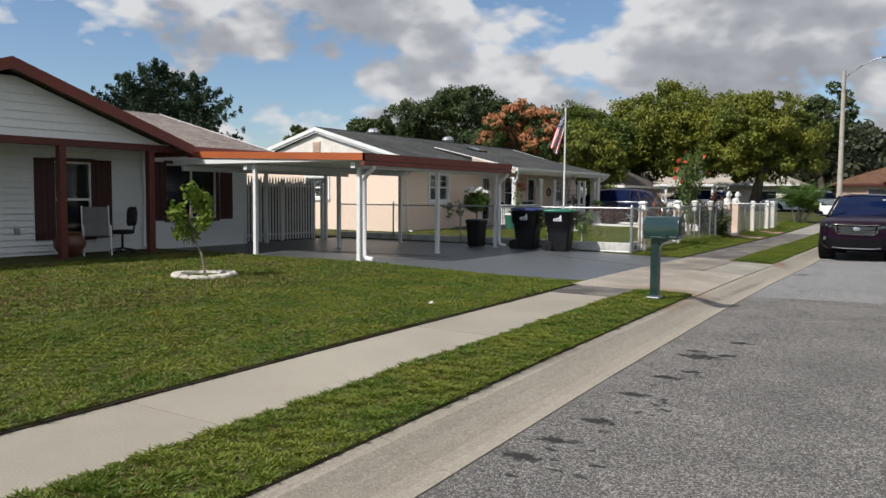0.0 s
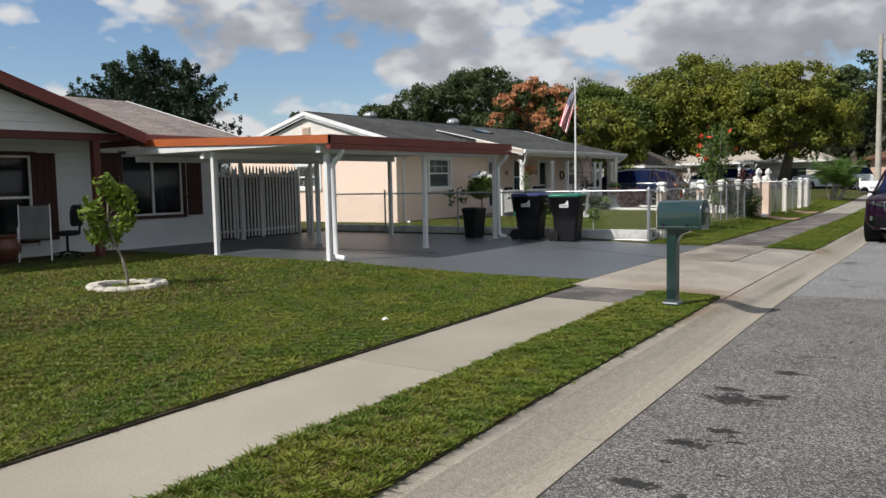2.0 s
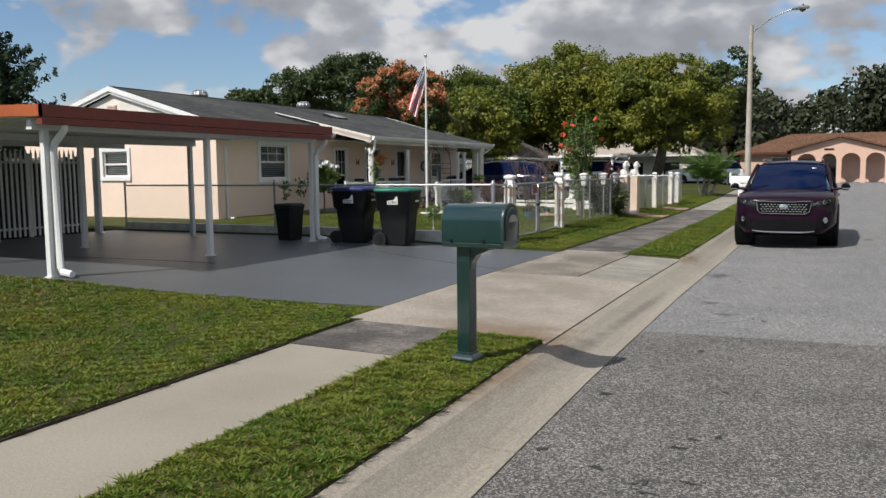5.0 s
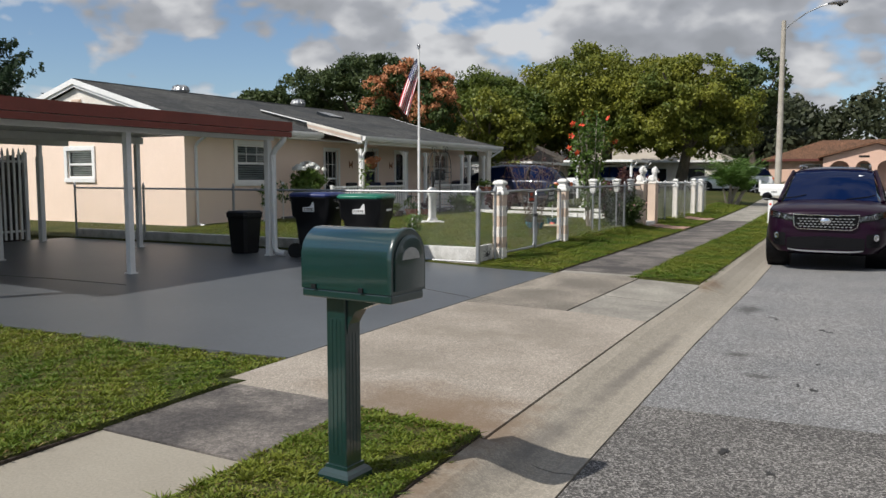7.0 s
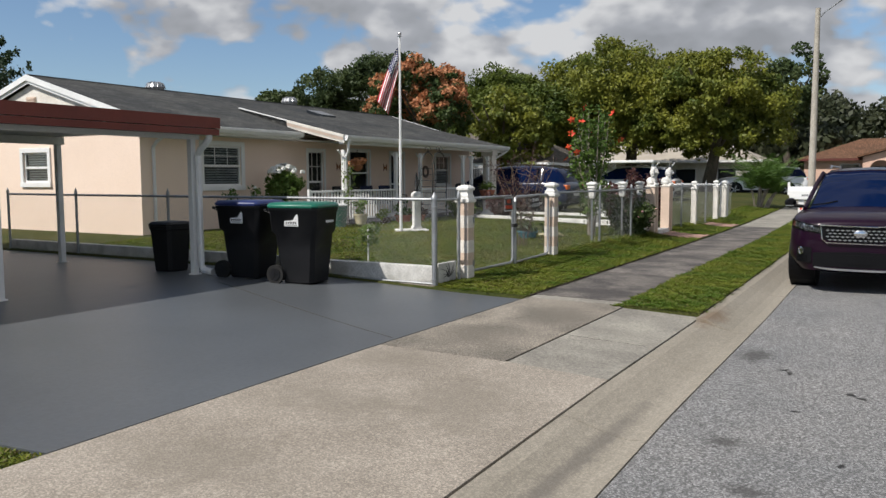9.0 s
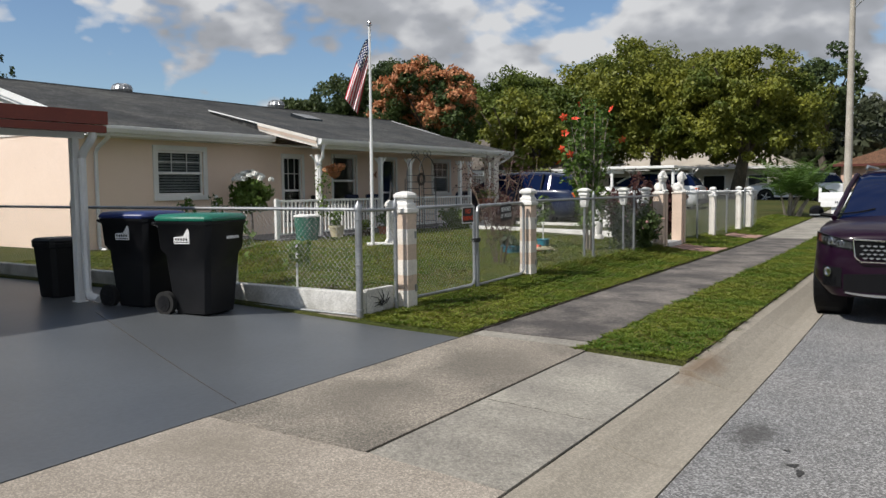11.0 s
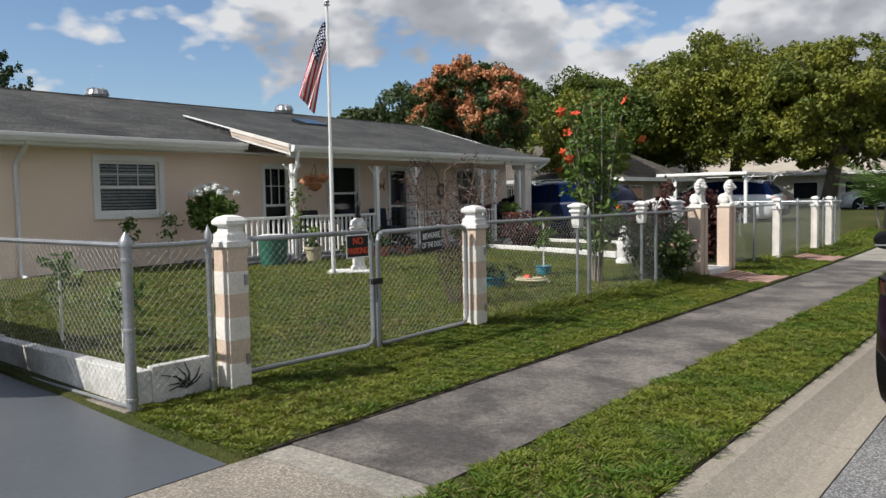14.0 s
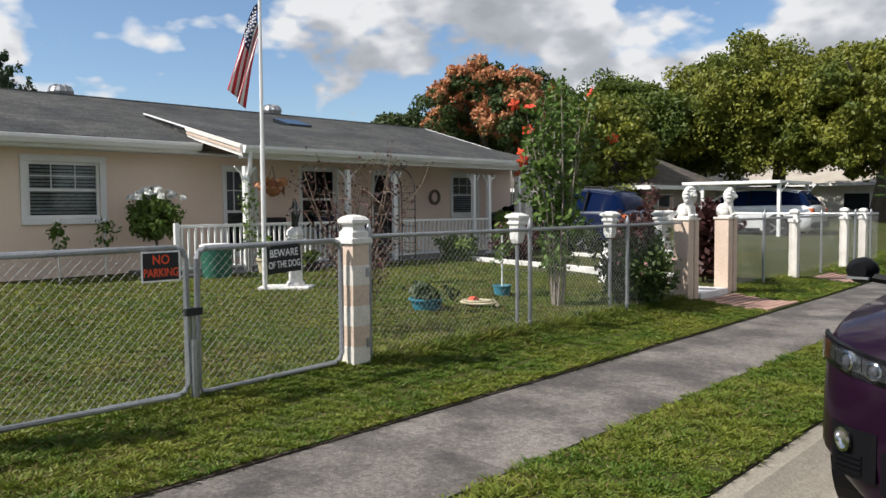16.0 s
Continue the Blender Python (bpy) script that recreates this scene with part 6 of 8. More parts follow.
lathe(bm, [(0.022, 4.16), (0.05, 4.165), (0.05, 4.175), (0.012, 4.18), (0.035, 4.20), (0.042, 4.22), (0.03, 4.245), (0.005, 4.255)], 12)
part("truck", bm, "silver", fp)
bm = B()
tube(bm, [(0.03, -0.01, 4.1), (0.032, -0.012, 2.4), (0.03, -0.01, 0.9)], 0.003, 4)
part("halyard", bm, "white", fp)


def flag_point(u, v):
    """u: 0 at the head edge to 1 at the foot edge; v: 0 at the pole to 1 at the fly, drooping."""
    out = Vector((-0.80, -0.60, 0))
    side = Vector((-0.60, 0.80, 0))
    fall = v ** 1.15
    lat = 0.03 + 0.22 * fall + 0.24 * (1 - u) * v ** 0.6
    z = 3.92 - 0.50 * u * (1 - 0.4 * v) - 1.0 * fall - 0.12 * v
    fold = 0.09 * math.sin(u * 11 + v * 2.5) * (0.25 + 0.75 * v)
    return out * lat + side * fold + Vector((0, 0, z))


NU, NV = 26, 26
for mt, keep, nm in (("flag_red", lambda i, j: (i // 2) % 2 == 0 and not (i < 14 and j < 11), "red_stripes"), ("flag_white", lambda i, j: (i // 2) % 2 == 1 and not (i < 14 and j < 11), "white_stripes"), ("flag_blue", lambda i, j: i < 14 and j < 11, "blue_canton")):
    bm = B()
    vs = {}
    for i in range(NU):
        for j in range(NV):
            if keep(i, j):
                f = []
                for a, b in ((i, j), (i + 1, j), (i + 1, j + 1), (i, j + 1)):
                    if (a, b) not in vs:
                        vs[a, b] = bm.verts.new(flag_point(a / NU, b / NV))
                    f.append(vs[a, b])
                bm.faces.new(f)
    o = part(nm, bm, mt, fp, smooth=True)
bm = B()
for r in range(5):
    for c in range(6):
        p = flag_point((r * 2.6 + 1.6) / NU, (c * 1.75 + 1) / NV)
        q = flag_point((r * 2.6 + 1.6) / NU + 0.01, (c * 1.75 + 1) / NV)
        for s in (-1, 1):
            box(bm, p.x - 0.012, p.x + 0.012, p.y - 0.004 + s * 0.006, p.y + 0.004 + s * 0.006, p.z - 0.012, p.z + 0.012)
tagged(part("stars", bm, "flag_white", fp), kind="stuff")


# ---- vehicles ----
def front_y(x):
    """How far back a car's nose lies at half-width x."""
    return float(np.interp(abs(x), (0, 0.40, 0.60, 0.70, 0.78, 0.85, 0.90, 0.93, 0.945), (0.0, 0.010, 0.028, 0.050, 0.095, 0.18, 0.30, 0.48, 0.75)))


def skin(x0, x1, z_low, z_high, out, n=10, thick=0.03):
    """A panel laid on the nose between x0 and x1; z_low and z_high are functions of x."""
    bm = B()
    rings = []
    for k in range(n + 1):
        x = x0 + (x1 - x0) * k / n
        y = front_y(x) - out
        rings.append([(x, y, z_low(x)), (x, y, z_high(x)), (x, y + thick, z_high(x)), (x, y + thick, z_low(x))])
    return loft(bm, rings)


def suv(m, paint, label, category, group="", nose=True):
    root = thing("suv", m, label, category, group)
    st = [  # y, underside, half width low, half width middle, half width shoulder, shoulder height, top height
        (0.010, 0.36, 0.30, 0.40, 0.36, 0.86, 0.925), (0.028, 0.31, 0.51, 0.60, 0.55, 0.88, 0.95), (0.050, 0.30, 0.61, 0.70, 0.65, 0.90, 0.97), (0.095, 0.30, 0.69, 0.78, 0.725, 0.92, 0.99), (0.18, 0.30, 0.76, 0.85, 0.79, 0.945, 1.01),
        (0.30, 0.30, 0.81, 0.90, 0.835, 0.97, 1.035), (0.48, 0.29, 0.83, 0.93, 0.86, 0.995, 1.065), (0.58, 0.27, 0.84, 0.937, 0.865, 1.01, 1.08), (0.75, 0.21, 0.89, 0.945, 0.87, 1.02, 1.09), (1.40, 0.21, 0.91, 0.945, 0.88, 1.045, 1.12), (1.9, 0.21, 0.91, 0.945, 0.89, 1.05, 1.12),
        (2.6, 0.21, 0.91, 0.945, 0.89, 1.06, 1.12), (3.4, 0.21, 0.91, 0.945, 0.89, 1.08, 1.13), (4.1, 0.22, 0.90, 0.935, 0.88, 1.08, 1.14), (4.5, 0.26, 0.86, 0.91, 0.84, 1.06, 1.13), (4.68, 0.32, 0.80, 0.86, 0.78, 1.0, 1.08), (4.74, 0.42, 0.72, 0.78, 0.70, 0.92, 1.0)]
    bm = B()
    rings = []
    for y, zb, wl, wm, ws, zs, zt in st:
        zm = 0.60
        half = [(wl * 0.92, zb), (wl, zb + 0.06), (wm, zm - 0.12), (wm, zm + 0.08), (wm * 0.985, zs - 0.10), (ws * 1.035, zs - 0.02), (ws, zs + 0.01), (ws * 0.72, zs + (zt - zs) * 0.72), (ws * 0.35, zt - 0.004)]
        rings.append([(-x, y, z) for x, z in half] + [(0, y, zt)] + [(x, y, z) for x, z in half[::-1]])
    loft(bm, rings)
    body = part("body", bm, paint, root, smooth=True)
    # cabin glass
    gs = [(1.22, 0.80, 0.74, 1.10), (1.50, 0.84, 0.70, 1.26), (1.85, 0.86, 0.66, 1.46), (2.18, 0.87, 0.63, 1.605), (2.60, 0.87, 0.62, 1.645), (3.2, 0.87, 0.61, 1.65), (3.8, 0.86, 0.60, 1.62), (4.25, 0.83, 0.58, 1.55), (4.45, 0.81, 0.58, 1.36), (4.60, 0.78, 0.60, 1.12)]
    bm = B()
    rings = []
    for y, wb, wt, zt in gs:
        zb = 1.06
        rings.append([(-wb, y, zb), (-wb + (wb - wt) * 0.9, y, zb + (zt - zb) * 0.93), (-wt * 0.85, y, zt - 0.004), (0, y, zt + 0.018), (wt * 0.85, y, zt - 0.004), (wb - (wb - wt) * 0.9, y, zb + (zt - zb) * 0.93), (wb, y, zb)])
    loft(bm, rings)
    part("cabin_glass", bm, "carglass", root, "dark car windows", smooth=True)
    bm = B()
    rings = []
    for y, wb, wt, zt in gs[3:8]:
        zz = zt + 0.012
        rings.append([(-wt * 1.10, y, zz - 0.085), (-wt * 0.98, y, zz - 0.02), (-wt * 0.7, y, zz + 0.006), (0, y, zz + 0.022), (wt * 0.7, y, zz + 0.006), (wt * 0.98, y, zz - 0.02), (wt * 1.10, y, zz - 0.085), (wt * 0.9, y, zz - 0.06), (0, y, zz - 0.03), (-wt * 0.9, y, zz - 0.06)])
    loft(bm, rings)
    part("roof", bm, paint, root, smooth=True)
    for s in (-1, 1):
        bm = B()
        tube(bm, [(s * 0.825, 1.12, 1.075), (s * 0.79, 1.50, 1.24), (s * 0.745, 1.85, 1.43), (s * 0.69, 2.18, 1.585)], 0.035, 8)
        part("windscreen_pillar", bm, paint, root, smooth=True)
        bm = B()
        tube(bm, [(s * 0.60, 2.35, 1.66), (s * 0.60, 2.5, 1.70), (s * 0.58, 3.9, 1.69), (s * 0.58, 4.05, 1.64)], 0.016, 6)
        part("roof_rail", bm, "silver" if nose else "trim_black", root)
        for yb in (2.75, 3.65):
            bm = B()
            tube(bm, [(s * 0.885, yb, 1.08), (s * 0.70, yb + 0.02, 1.59)], 0.03, 6)
            part("door_pillar", bm, "trim_black", root)
        bm = B()
        rings = []
        for k, (w, h) in enumerate(((0.5, 0.6), (1.0, 1.0), (1.0, 1.0), (0.6, 0.7))):
            yy = 1.42 + k * 0.055
            rings.append([(s * (1.075 + 0.085 * w * math.cos(a)), yy - 0.03, 1.145 + 0.075 * h * math.sin(a)) for a in [2 * math.pi * i / 12 for i in range(12)]])
        loft(bm, rings)
        mir = part("mirror", bm, "trim_black", root, smooth=True)
        bm = B()
        tube(bm, [(s * 0.86, 1.46, 1.09), (s * 1.03, 1.45, 1.11)], 0.028, 6)
        part("mirror_arm", bm, "trim_black", mir)
        bm = B()
        box(bm, min(s * 1.02, s * 1.14), max(s * 1.02, s * 1.14), 1.385, 1.44, 1.10, 1.113)
        part("mirror_strip", bm, "silver", mir)
        for ya in (0.98, 3.70):
            bm = B()
            cyl(bm, (s * 0.60, ya, 0.39), (s * 0.949, ya, 0.39), 0.42, n=32)
            part("wheel_arch", bm, "trim_black", root)
            bm = B()
            lathe(bm, [(0.24, -0.11), (0.33, -0.12), (0.362, -0.09), (0.366, 0.0), (0.362, 0.09), (0.33, 0.12), (0.24, 0.11)], 28)
            tyre = part("wheel", bm, "rubber", root, smooth=True)
            tyre.matrix_basis = pose(s * 0.852, ya, 0.366, 0, 90, 0)
            bm = B()
            lathe(bm, [(0.25, -0.115), (0.235, -0.09), (0.23, 0.09), (0.25, 0.115)], 28)
            part("rim_barrel", bm, "trim_black", tyre)
            for k in range(5):
                bm = B()
                a = k * 2 * math.pi / 5
                box(bm, -0.028, 0.028, 0.03, 0.24, 0.095, 0.118, 0.004, m=Matrix.Rotation(a, 4, "Z") @ (Matrix.Identity(4) if s > 0 else Matrix.Scale(-1, 4, (0, 0, 1))))
                part("spoke", bm, "silver", tyre)
            for k in range(22):
                bm = B()
                a = k * 2 * math.pi / 22
                box(bm, 0.355, 0.371, -0.012, 0.012, -0.09, 0.09, m=Matrix.Rotation(a, 4, "Z"))
                part("tread_block", bm, "rubber", tyre)
        bm = B()
        box(bm, s * 0.93 - 0.018, s * 0.93 + 0.018, 1.32, 3.15, 0.22, 0.36, 0.01)
        part("sill_cladding", bm, "trim_black", root)
        # tail lamps
        bm = B()
        box(bm, min(s * 0.58, s * 0.84), max(s * 0.58, s * 0.84), 4.60, 4.745, 0.84, 1.0, 0.02)
        part("tail_lamp", bm, "amber", root, "red tail lamp")
        for k, ya in enumerate((1.95, 2.9)):
            bm = B()
            box(bm, s * 0.955 - 0.012, s * 0.955 + 0.012, ya + 0.45, ya + 0.68, 0.93, 0.955, 0.004)
            part("door_handle", bm, paint, root)
    if nose:
        bm = skin(-0.47, 0.47, lambda x: 0.675 + 0.05 * abs(x) / 0.47, lambda x: 0.875 + 0.03 * abs(x) / 0.47, 0.012)
        gr = part("grille", bm, "trim_black", root)
        for row in range(4):
            for c in range(-7, 8):
                bm = B()
                x = c * 0.062 + (0.031 if row % 2 else 0)
                if abs(x) > 0.43:
                    continue
                z = 0.715 + row * 0.042
                y = front_y(x) - 0.022
                loft(bm, [[(x - 0.026, y + e, z), (x, y + e, z - 0.014), (x + 0.026, y + e, z), (x, y + e, z + 0.006)] for e in (0.0, 0.012)])
                part("grille_scale", bm, "silver", gr)
        bm = B()
        path = [(-0.47, 0.72), (-0.40, 0.67), (0.40, 0.67), (0.47, 0.72), (0.49, 0.905), (0.2, 0.89), (-0.2, 0.89), (-0.49, 0.905), (-0.47, 0.72)]
        tube(bm, [(x, front_y(x) - 0.03, z) for x, z in path], 0.011, 6)
        part("grille_frame", bm, "chrome", root, smooth=True)
        bm = B()
        lathe(bm, [(0.085, 0.0), (0.085, 0.012), (0.07, 0.018)], 20)
        bd = part("badge", bm, "chrome", root, smooth=True)
        bd.matrix_basis = pose(0, -0.022, 0.80, 90, 0, 0) @ Matrix.Diagonal((1, 0.55, 1, 1))
        for s in (-1, 1):
            def low_z(x):
                return 0.775 + 0.085 * (abs(x) - 0.46) / 0.42

            def high_z(x):
                return 0.875 + 0.095 * (abs(x) - 0.46) / 0.42
            bm = skin(s * 0.46, s * 0.885, low_z, high_z, 0.006, 16, 0.05)
            hl = part("headlamp", bm, "trim_black", root, "swept clear headlamp with twin projectors")
            for xa, xb in ((0.485, 0.56), (0.564, 0.662), (0.666, 0.782), (0.786, 0.82)):
                bm = skin(s * xa, s * xb, lambda x: low_z(x) + 0.022, lambda x: high_z(x) - 0.018, 0.016, 5, 0.02)
                part("reflector", bm, "lamp_chrome", hl)
            for x, r in ((0.61, 0.036), (0.722, 0.043)):
                z = (low_z(x) + high_z(x)) / 2 + 0.002
                turn = s * (18 if x < 0.65 else 40)
                at = pose(s * x, front_y(x) - 0.016, z, 0, 0, turn) @ pose(0, 0, 0, 90, 0, 0)
                bm = B()
                lathe(bm, [(r, -0.02), (r * 1.02, 0.010), (r * 0.84, 0.014), (r * 0.80, 0.002), (r * 0.4, -0.004)], 20)
                rg = part("projector_ring", bm, "chrome", hl, smooth=True)
                rg.matrix_basis = at
                bm = B()
                lathe(bm, [(r * 0.74, 0), (r * 0.6, 0.014), (r * 0.3, 0.020), (0.002, 0.022)], 16)
                le = part("projector_lens", bm, "bulb_lens", hl, smooth=True)
                le.matrix_basis = at
            bm = skin(s * 0.822, s * 0.868, lambda x: low_z(x) + 0.02, lambda x: high_z(x) - 0.015, 0.018, 5, 0.015)
            part("side_marker", bm, "marker", hl, "dull amber side marker")
            bm = skin(s * 0.465, s * 0.88, lambda x: low_z(x) + 0.006, lambda x: high_z(x) - 0.006, 0.036, 16, 0.003)
            part("lamp_cover", bm, "pane_glass", hl, "clear lamp cover").visible_shadow = False
            bm = skin(s * 0.60, s * 0.80, lambda x: 0.40 + 0.05 * (abs(x) - 0.6), lambda x: 0.60 + 0.10 * (abs(x) - 0.6), 0.005, 8)
            fb = part("fog_bezel", bm, "trim_black", root, "black fog lamp surround")
            bm = B()
            lathe(bm, [(0.046, 0), (0.05, 0.014), (0.038, 0.016), (0.034, 0.004), (0.002, 0.004)], 20)
            fg = part("fog_lamp", bm, "chrome", fb, smooth=True)
            fg.matrix_basis = pose(s * 0.735, front_y(0.735) - 0.008, 0.555, 0, 0, s * 38) @ pose(0, 0, 0, 90, 0, 0)
            for k in range(4):
                bm = skin(s * 0.66, s * 0.78, lambda x: 0.425 + k * 0.022, lambda x: 0.435 + k * 0.022, 0.014, 4)
                part("fog_louvre", bm, "trim_black", fb)
        bm = skin(-0.58, 0.58, lambda x: 0.365, lambda x: 0.565 - 0.05 * abs(x), 0.008)
        part("lower_intake", bm, "trim_black", root)
        bm = skin(-0.56, 0.56, lambda x: 0.312 + 0.03 * (x / 0.56) ** 4, lambda x: 0.336 + 0.02 * (x / 0.56) ** 4, 0.022, 16, 0.04)
        part("skid_strip", bm, "silver", root)
        bm = skin(-0.16, 0.16, lambda x: 0.40, lambda x: 0.52, 0.016, 4)
        part("plate_mount", bm, "trim_black", root)
        bm = B()
        box(bm, -0.09, 0.09, 2.02, 2.05, 1.42, 1.47, 0.01)
        part("rear_view_mirror", bm, "trim_black", root)
        for s in (-1, 1):
            bm = B()
            tube(bm, [(s * 0.55 - 0.3, 1.2, 1.115), (s * 0.55, 1.28, 1.15), (s * 0.55 + 0.15, 1.34, 1.185)], 0.008, 5)
            part("wiper", bm, "trim_black", root)
        bm = B()
        rings = [[(0.42, 1.98, 1.515), (0.54, 1.98, 1.50), (0.54, 1.945, 1.478), (0.42, 1.945, 1.493)], [(0.42, 1.972, 1.523), (0.54, 1.972, 1.508), (0.54, 1.937, 1.486), (0.42, 1.937, 1.501)]]
        loft(bm, rings)
        part("windscreen_sticker", bm, "sign_white", root)
    else:
        bm = B()
        box(bm, -0.26, 0.26, 4.735, 4.755, 0.62, 0.76)
        part("number_plate", bm, "sign_white", root)
        bm = B()
        box(bm, -0.80, 0.80, 4.66, 4.80, 0.36, 0.56, 0.03)
        part("bumper", bm, "trim_black", root)
    return root


suv(pose(0.58, 22.37, 0.012) @ Matrix.Diagonal((0.955, 1, 1, 1)), "car_paint", "glossy dark maroon SUV parked facing along the kerb", "car")
suv(pose(-13.6, 36.3, 0.33, 0, 0, -90) @ Matrix.Diagonal((1, 1.04, 0.97, 1)), "navy_paint", "dark navy blue SUV parked nose-in beside the peach house", "car", nose=False)
suv(pose(-12.4, 45.7, 0.38, 0, 0, -88), "white_car", "white car parked under the flat white canopy", "car", nose=False)
suv(pose(-8.6, 58.5, 0.45, 0, 0, -85), "white_car", "white car parked on the far driveway behind the palm", "car", nose=False)


# ---- far houses and canopy ----
cn = thing("canopy", pose(0, 0, 0), "flat white aluminium canopy on slim white posts", "carport")
bm = B()
box(bm, -11.55, -8.3, 44.1, 47.0, 2.16, 2.26, 0.01)
part("roof_deck", bm, "white_metal", cn)
for x in (-10.9, -8.4):
    for y in (44.3, 46.8):
        bm = B()
        box(bm, x - 0.05, x + 0.05, y - 0.05, y + 0.05, 0.2, 2.16)
        part("post", bm, "white_metal", cn)
        bm = B()
        tube(bm, [(x, y, 1.85), (x + (-0.28 if x < -9 else 0.28), y, 2.16)], 0.025, 6)
        part("brace", bm, "white_metal", cn)


def hip_house(x0, x1, y0, y1, z0, ze, zr, wall_m, roof_m, label, over=0.5, openings=(), side_openings=()):
    """A plain house with a hipped roof; openings on its front (facing -y) are (xa, xb, za, zb)."""
    root = thing("house", pose(0, 0, 0), label, "house")
    bm = B()
    box(bm, x0, x1, y0, y1, z0 - 0.3, ze)
    part("wall", bm, wall_m, root)
    bm = B()
    h = (y1 - y0) / 2 + over
    a = [bm.verts.new(p) for p in ((x0 - over, y0 - over, ze), (x1 + over, y0 - over, ze), (x1 + over, y1 + over, ze), (x0 - over, y1 + over, ze))]
    r = [bm.verts.new(p) for p in ((x0 - over + h * 0.85, (y0 + y1) / 2, zr), (x1 + over - h * 0.85, (y0 + y1) / 2, zr))]
    for f in ((a[0], a[1], r[1], r[0]), (a[1], a[2], r[1]), (a[2], a[3], r[0], r[1]), (a[3], a[0], r[0]), (a[3], a[2], a[1], a[0])):
        bm.faces.new(f)
    part("roof", bm, roof_m, root)
    bm = B()
    box(bm, x0 - over, x1 + over, y0 - over - 0.03, y0 - over, ze - 0.14, ze + 0.02)
    part("fascia", bm, "white" if roof_m != "shingle_brown" else "maroon", root)
    bm = B()
    box(bm, x1 + over, x1 + over + 0.03, y0 - over - 0.03, y1 + over, ze - 0.14, ze + 0.02)
    part("fascia", bm, "white" if roof_m != "shingle_brown" else "maroon", root)
    for xa, xb, za, zb in openings:
        bm = B()
        box(bm, xa - 0.06, xb + 0.06, y0 - 0.03, y0 - 0.003, za - 0.06, zb + 0.06)
        w = part("window", bm, "white", root)
        bm = B()
        box(bm, xa, xb, y0 - 0.04, y0 - 0.031, za, zb)
        part("pane", bm, "glass", w)
    for ya, yb, za, zb in side_openings:
        bm = B()
        box(bm, x1 + 0.003, x1 + 0.03, ya - 0.06, yb + 0.06, za - 0.06, zb + 0.06)
        w = part("window", bm, "white", root)
        bm = B()
        box(bm, x1 + 0.031, x1 + 0.04, ya, yb, za, zb)
        part("pane", bm, "glass", w)
    return root


h3 = hip_house(-26.6, -14.8, 47.6, 54.0, 0.38, 2.26, 4.05, "tanhouse", "shingle_grey", "tan stucco house with a grey-brown hipped roof", over=0.6,
               openings=((-16.6, -15.8, 0.8, 1.9), (-18.8, -17.6, 0.5, 2.0), (-20.5, -19.0, 0.9, 1.9)), side_openings=((48.6, 49.8, 0.9, 1.9), (51.0, 52.0, 0.9, 1.9)))
hip_house(-24.0, -8.5, 70.0, 76.0, 0.45, 2.7, 4.0, "cream", "tanhouse", "pale house half hidden behind the oaks", openings=((-21, -19.6, 1.1, 2.1), (-14, -12.6, 1.1, 2.1), (-11, -9.8, 1.1, 2.1)))
hip_house(-46.0, -30.0, 56.0, 62.0, 0.45, 2.7, 4.0, "cream", "shingle_tan", "pale house behind the rear gardens")
far = hip_house(-5.6, 16.0, 72.0, 80.0, 0.42, 2.75, 4.25, "pinkhouse", "shingle_brown", "pink stucco house with brown roof and arched porch", over=0.45,
                openings=((-3.3, -2.2, 1.35, 2.35),))
# arched porch front
bm = B()
arches = [(-0.85, 0.62), (0.62, 0.5), (2.05, 0.6), (3.6, 0.6)]
y0 = 70.5
xs = [-1.9]
outline_top = 4.05
for c, r in arches:
    xs += [c - r, c + r]
xs.append(4.6)
for a, b in zip(xs[::2], xs[1::2]):
    box(bm, a, b, y0, y0 + 0.25, 0.2, 2.72)
for c, r in arches:
    n = 10
    for k in range(n):
        a0, a1 = math.pi * k / n, math.pi * (k + 1) / n
        p = [(c + r * math.cos(a0), 2.05 + 0.55 * math.sin(a0)), (c + r * math.cos(a1), 2.05 + 0.55 * math.sin(a1))]
        prism(bm, [(p[0][0], p[0][1]), (p[0][0], 2.72), (p[1][0], 2.72), (p[1][0], p[1][1])], "y", y0, y0 + 0.25)
prism(bm, [(-1.9, 2.72), (4.6, 2.72), (4.6, 2.82), (1.35, 3.72), (-1.9, 2.82)], "y", y0, y0 + 0.25)
part("arched_front", bm, "pinkhouse", far)
for s in (-1, 1):
    bm = B()
    prism(bm, [(1.35, 3.9), (1.35 + s * 3.6, 2.9), (1.35 + s * 3.6, 2.78), (1.35, 3.76)], "y", y0 - 0.35, 76.0)
    part("porch_roof", bm, "shingle_brown", far)
bm = B()
box(bm, -1.9, 4.6, y0 + 0.25, 72.0, 0.2, 0.5)
part("porch_floor", bm, "slab", far)
bm = B()
box(bm, 0.4, 1.35, 71.9, 71.97, 0.5, 2.4)
part("door", bm, "glass", far)
bm = B()
box(bm, -2.2, -0.2, 71.9, 71.97, 0.9, 2.2)
part("window", bm, "glass", far)
bm = B()
box(bm, 0.3, 0.95, y0 - 0.02, y0 - 0.005, 2.82, 2.95)
part("number_bars", bm, "black", far)
strip("cross_street", [(-60, 0.0), (0, 0.02), (30, 0.0)], 59.0, 66.0, 1.0, "asphalt2", "worn grey asphalt cross street", "road", skirt=0.05).location.z = 0.03
rng = np.random.default_rng(5)
hc = [(x, 69.3 + rng.normal() * 0.15, 0.5 + 0.5 * rng.random()) for x in np.arange(-6.5, -2.0, 0.16)]
hd = thing("hedge", pose(0, 0, 0), "clipped green hedge before the pink house", "hedge")
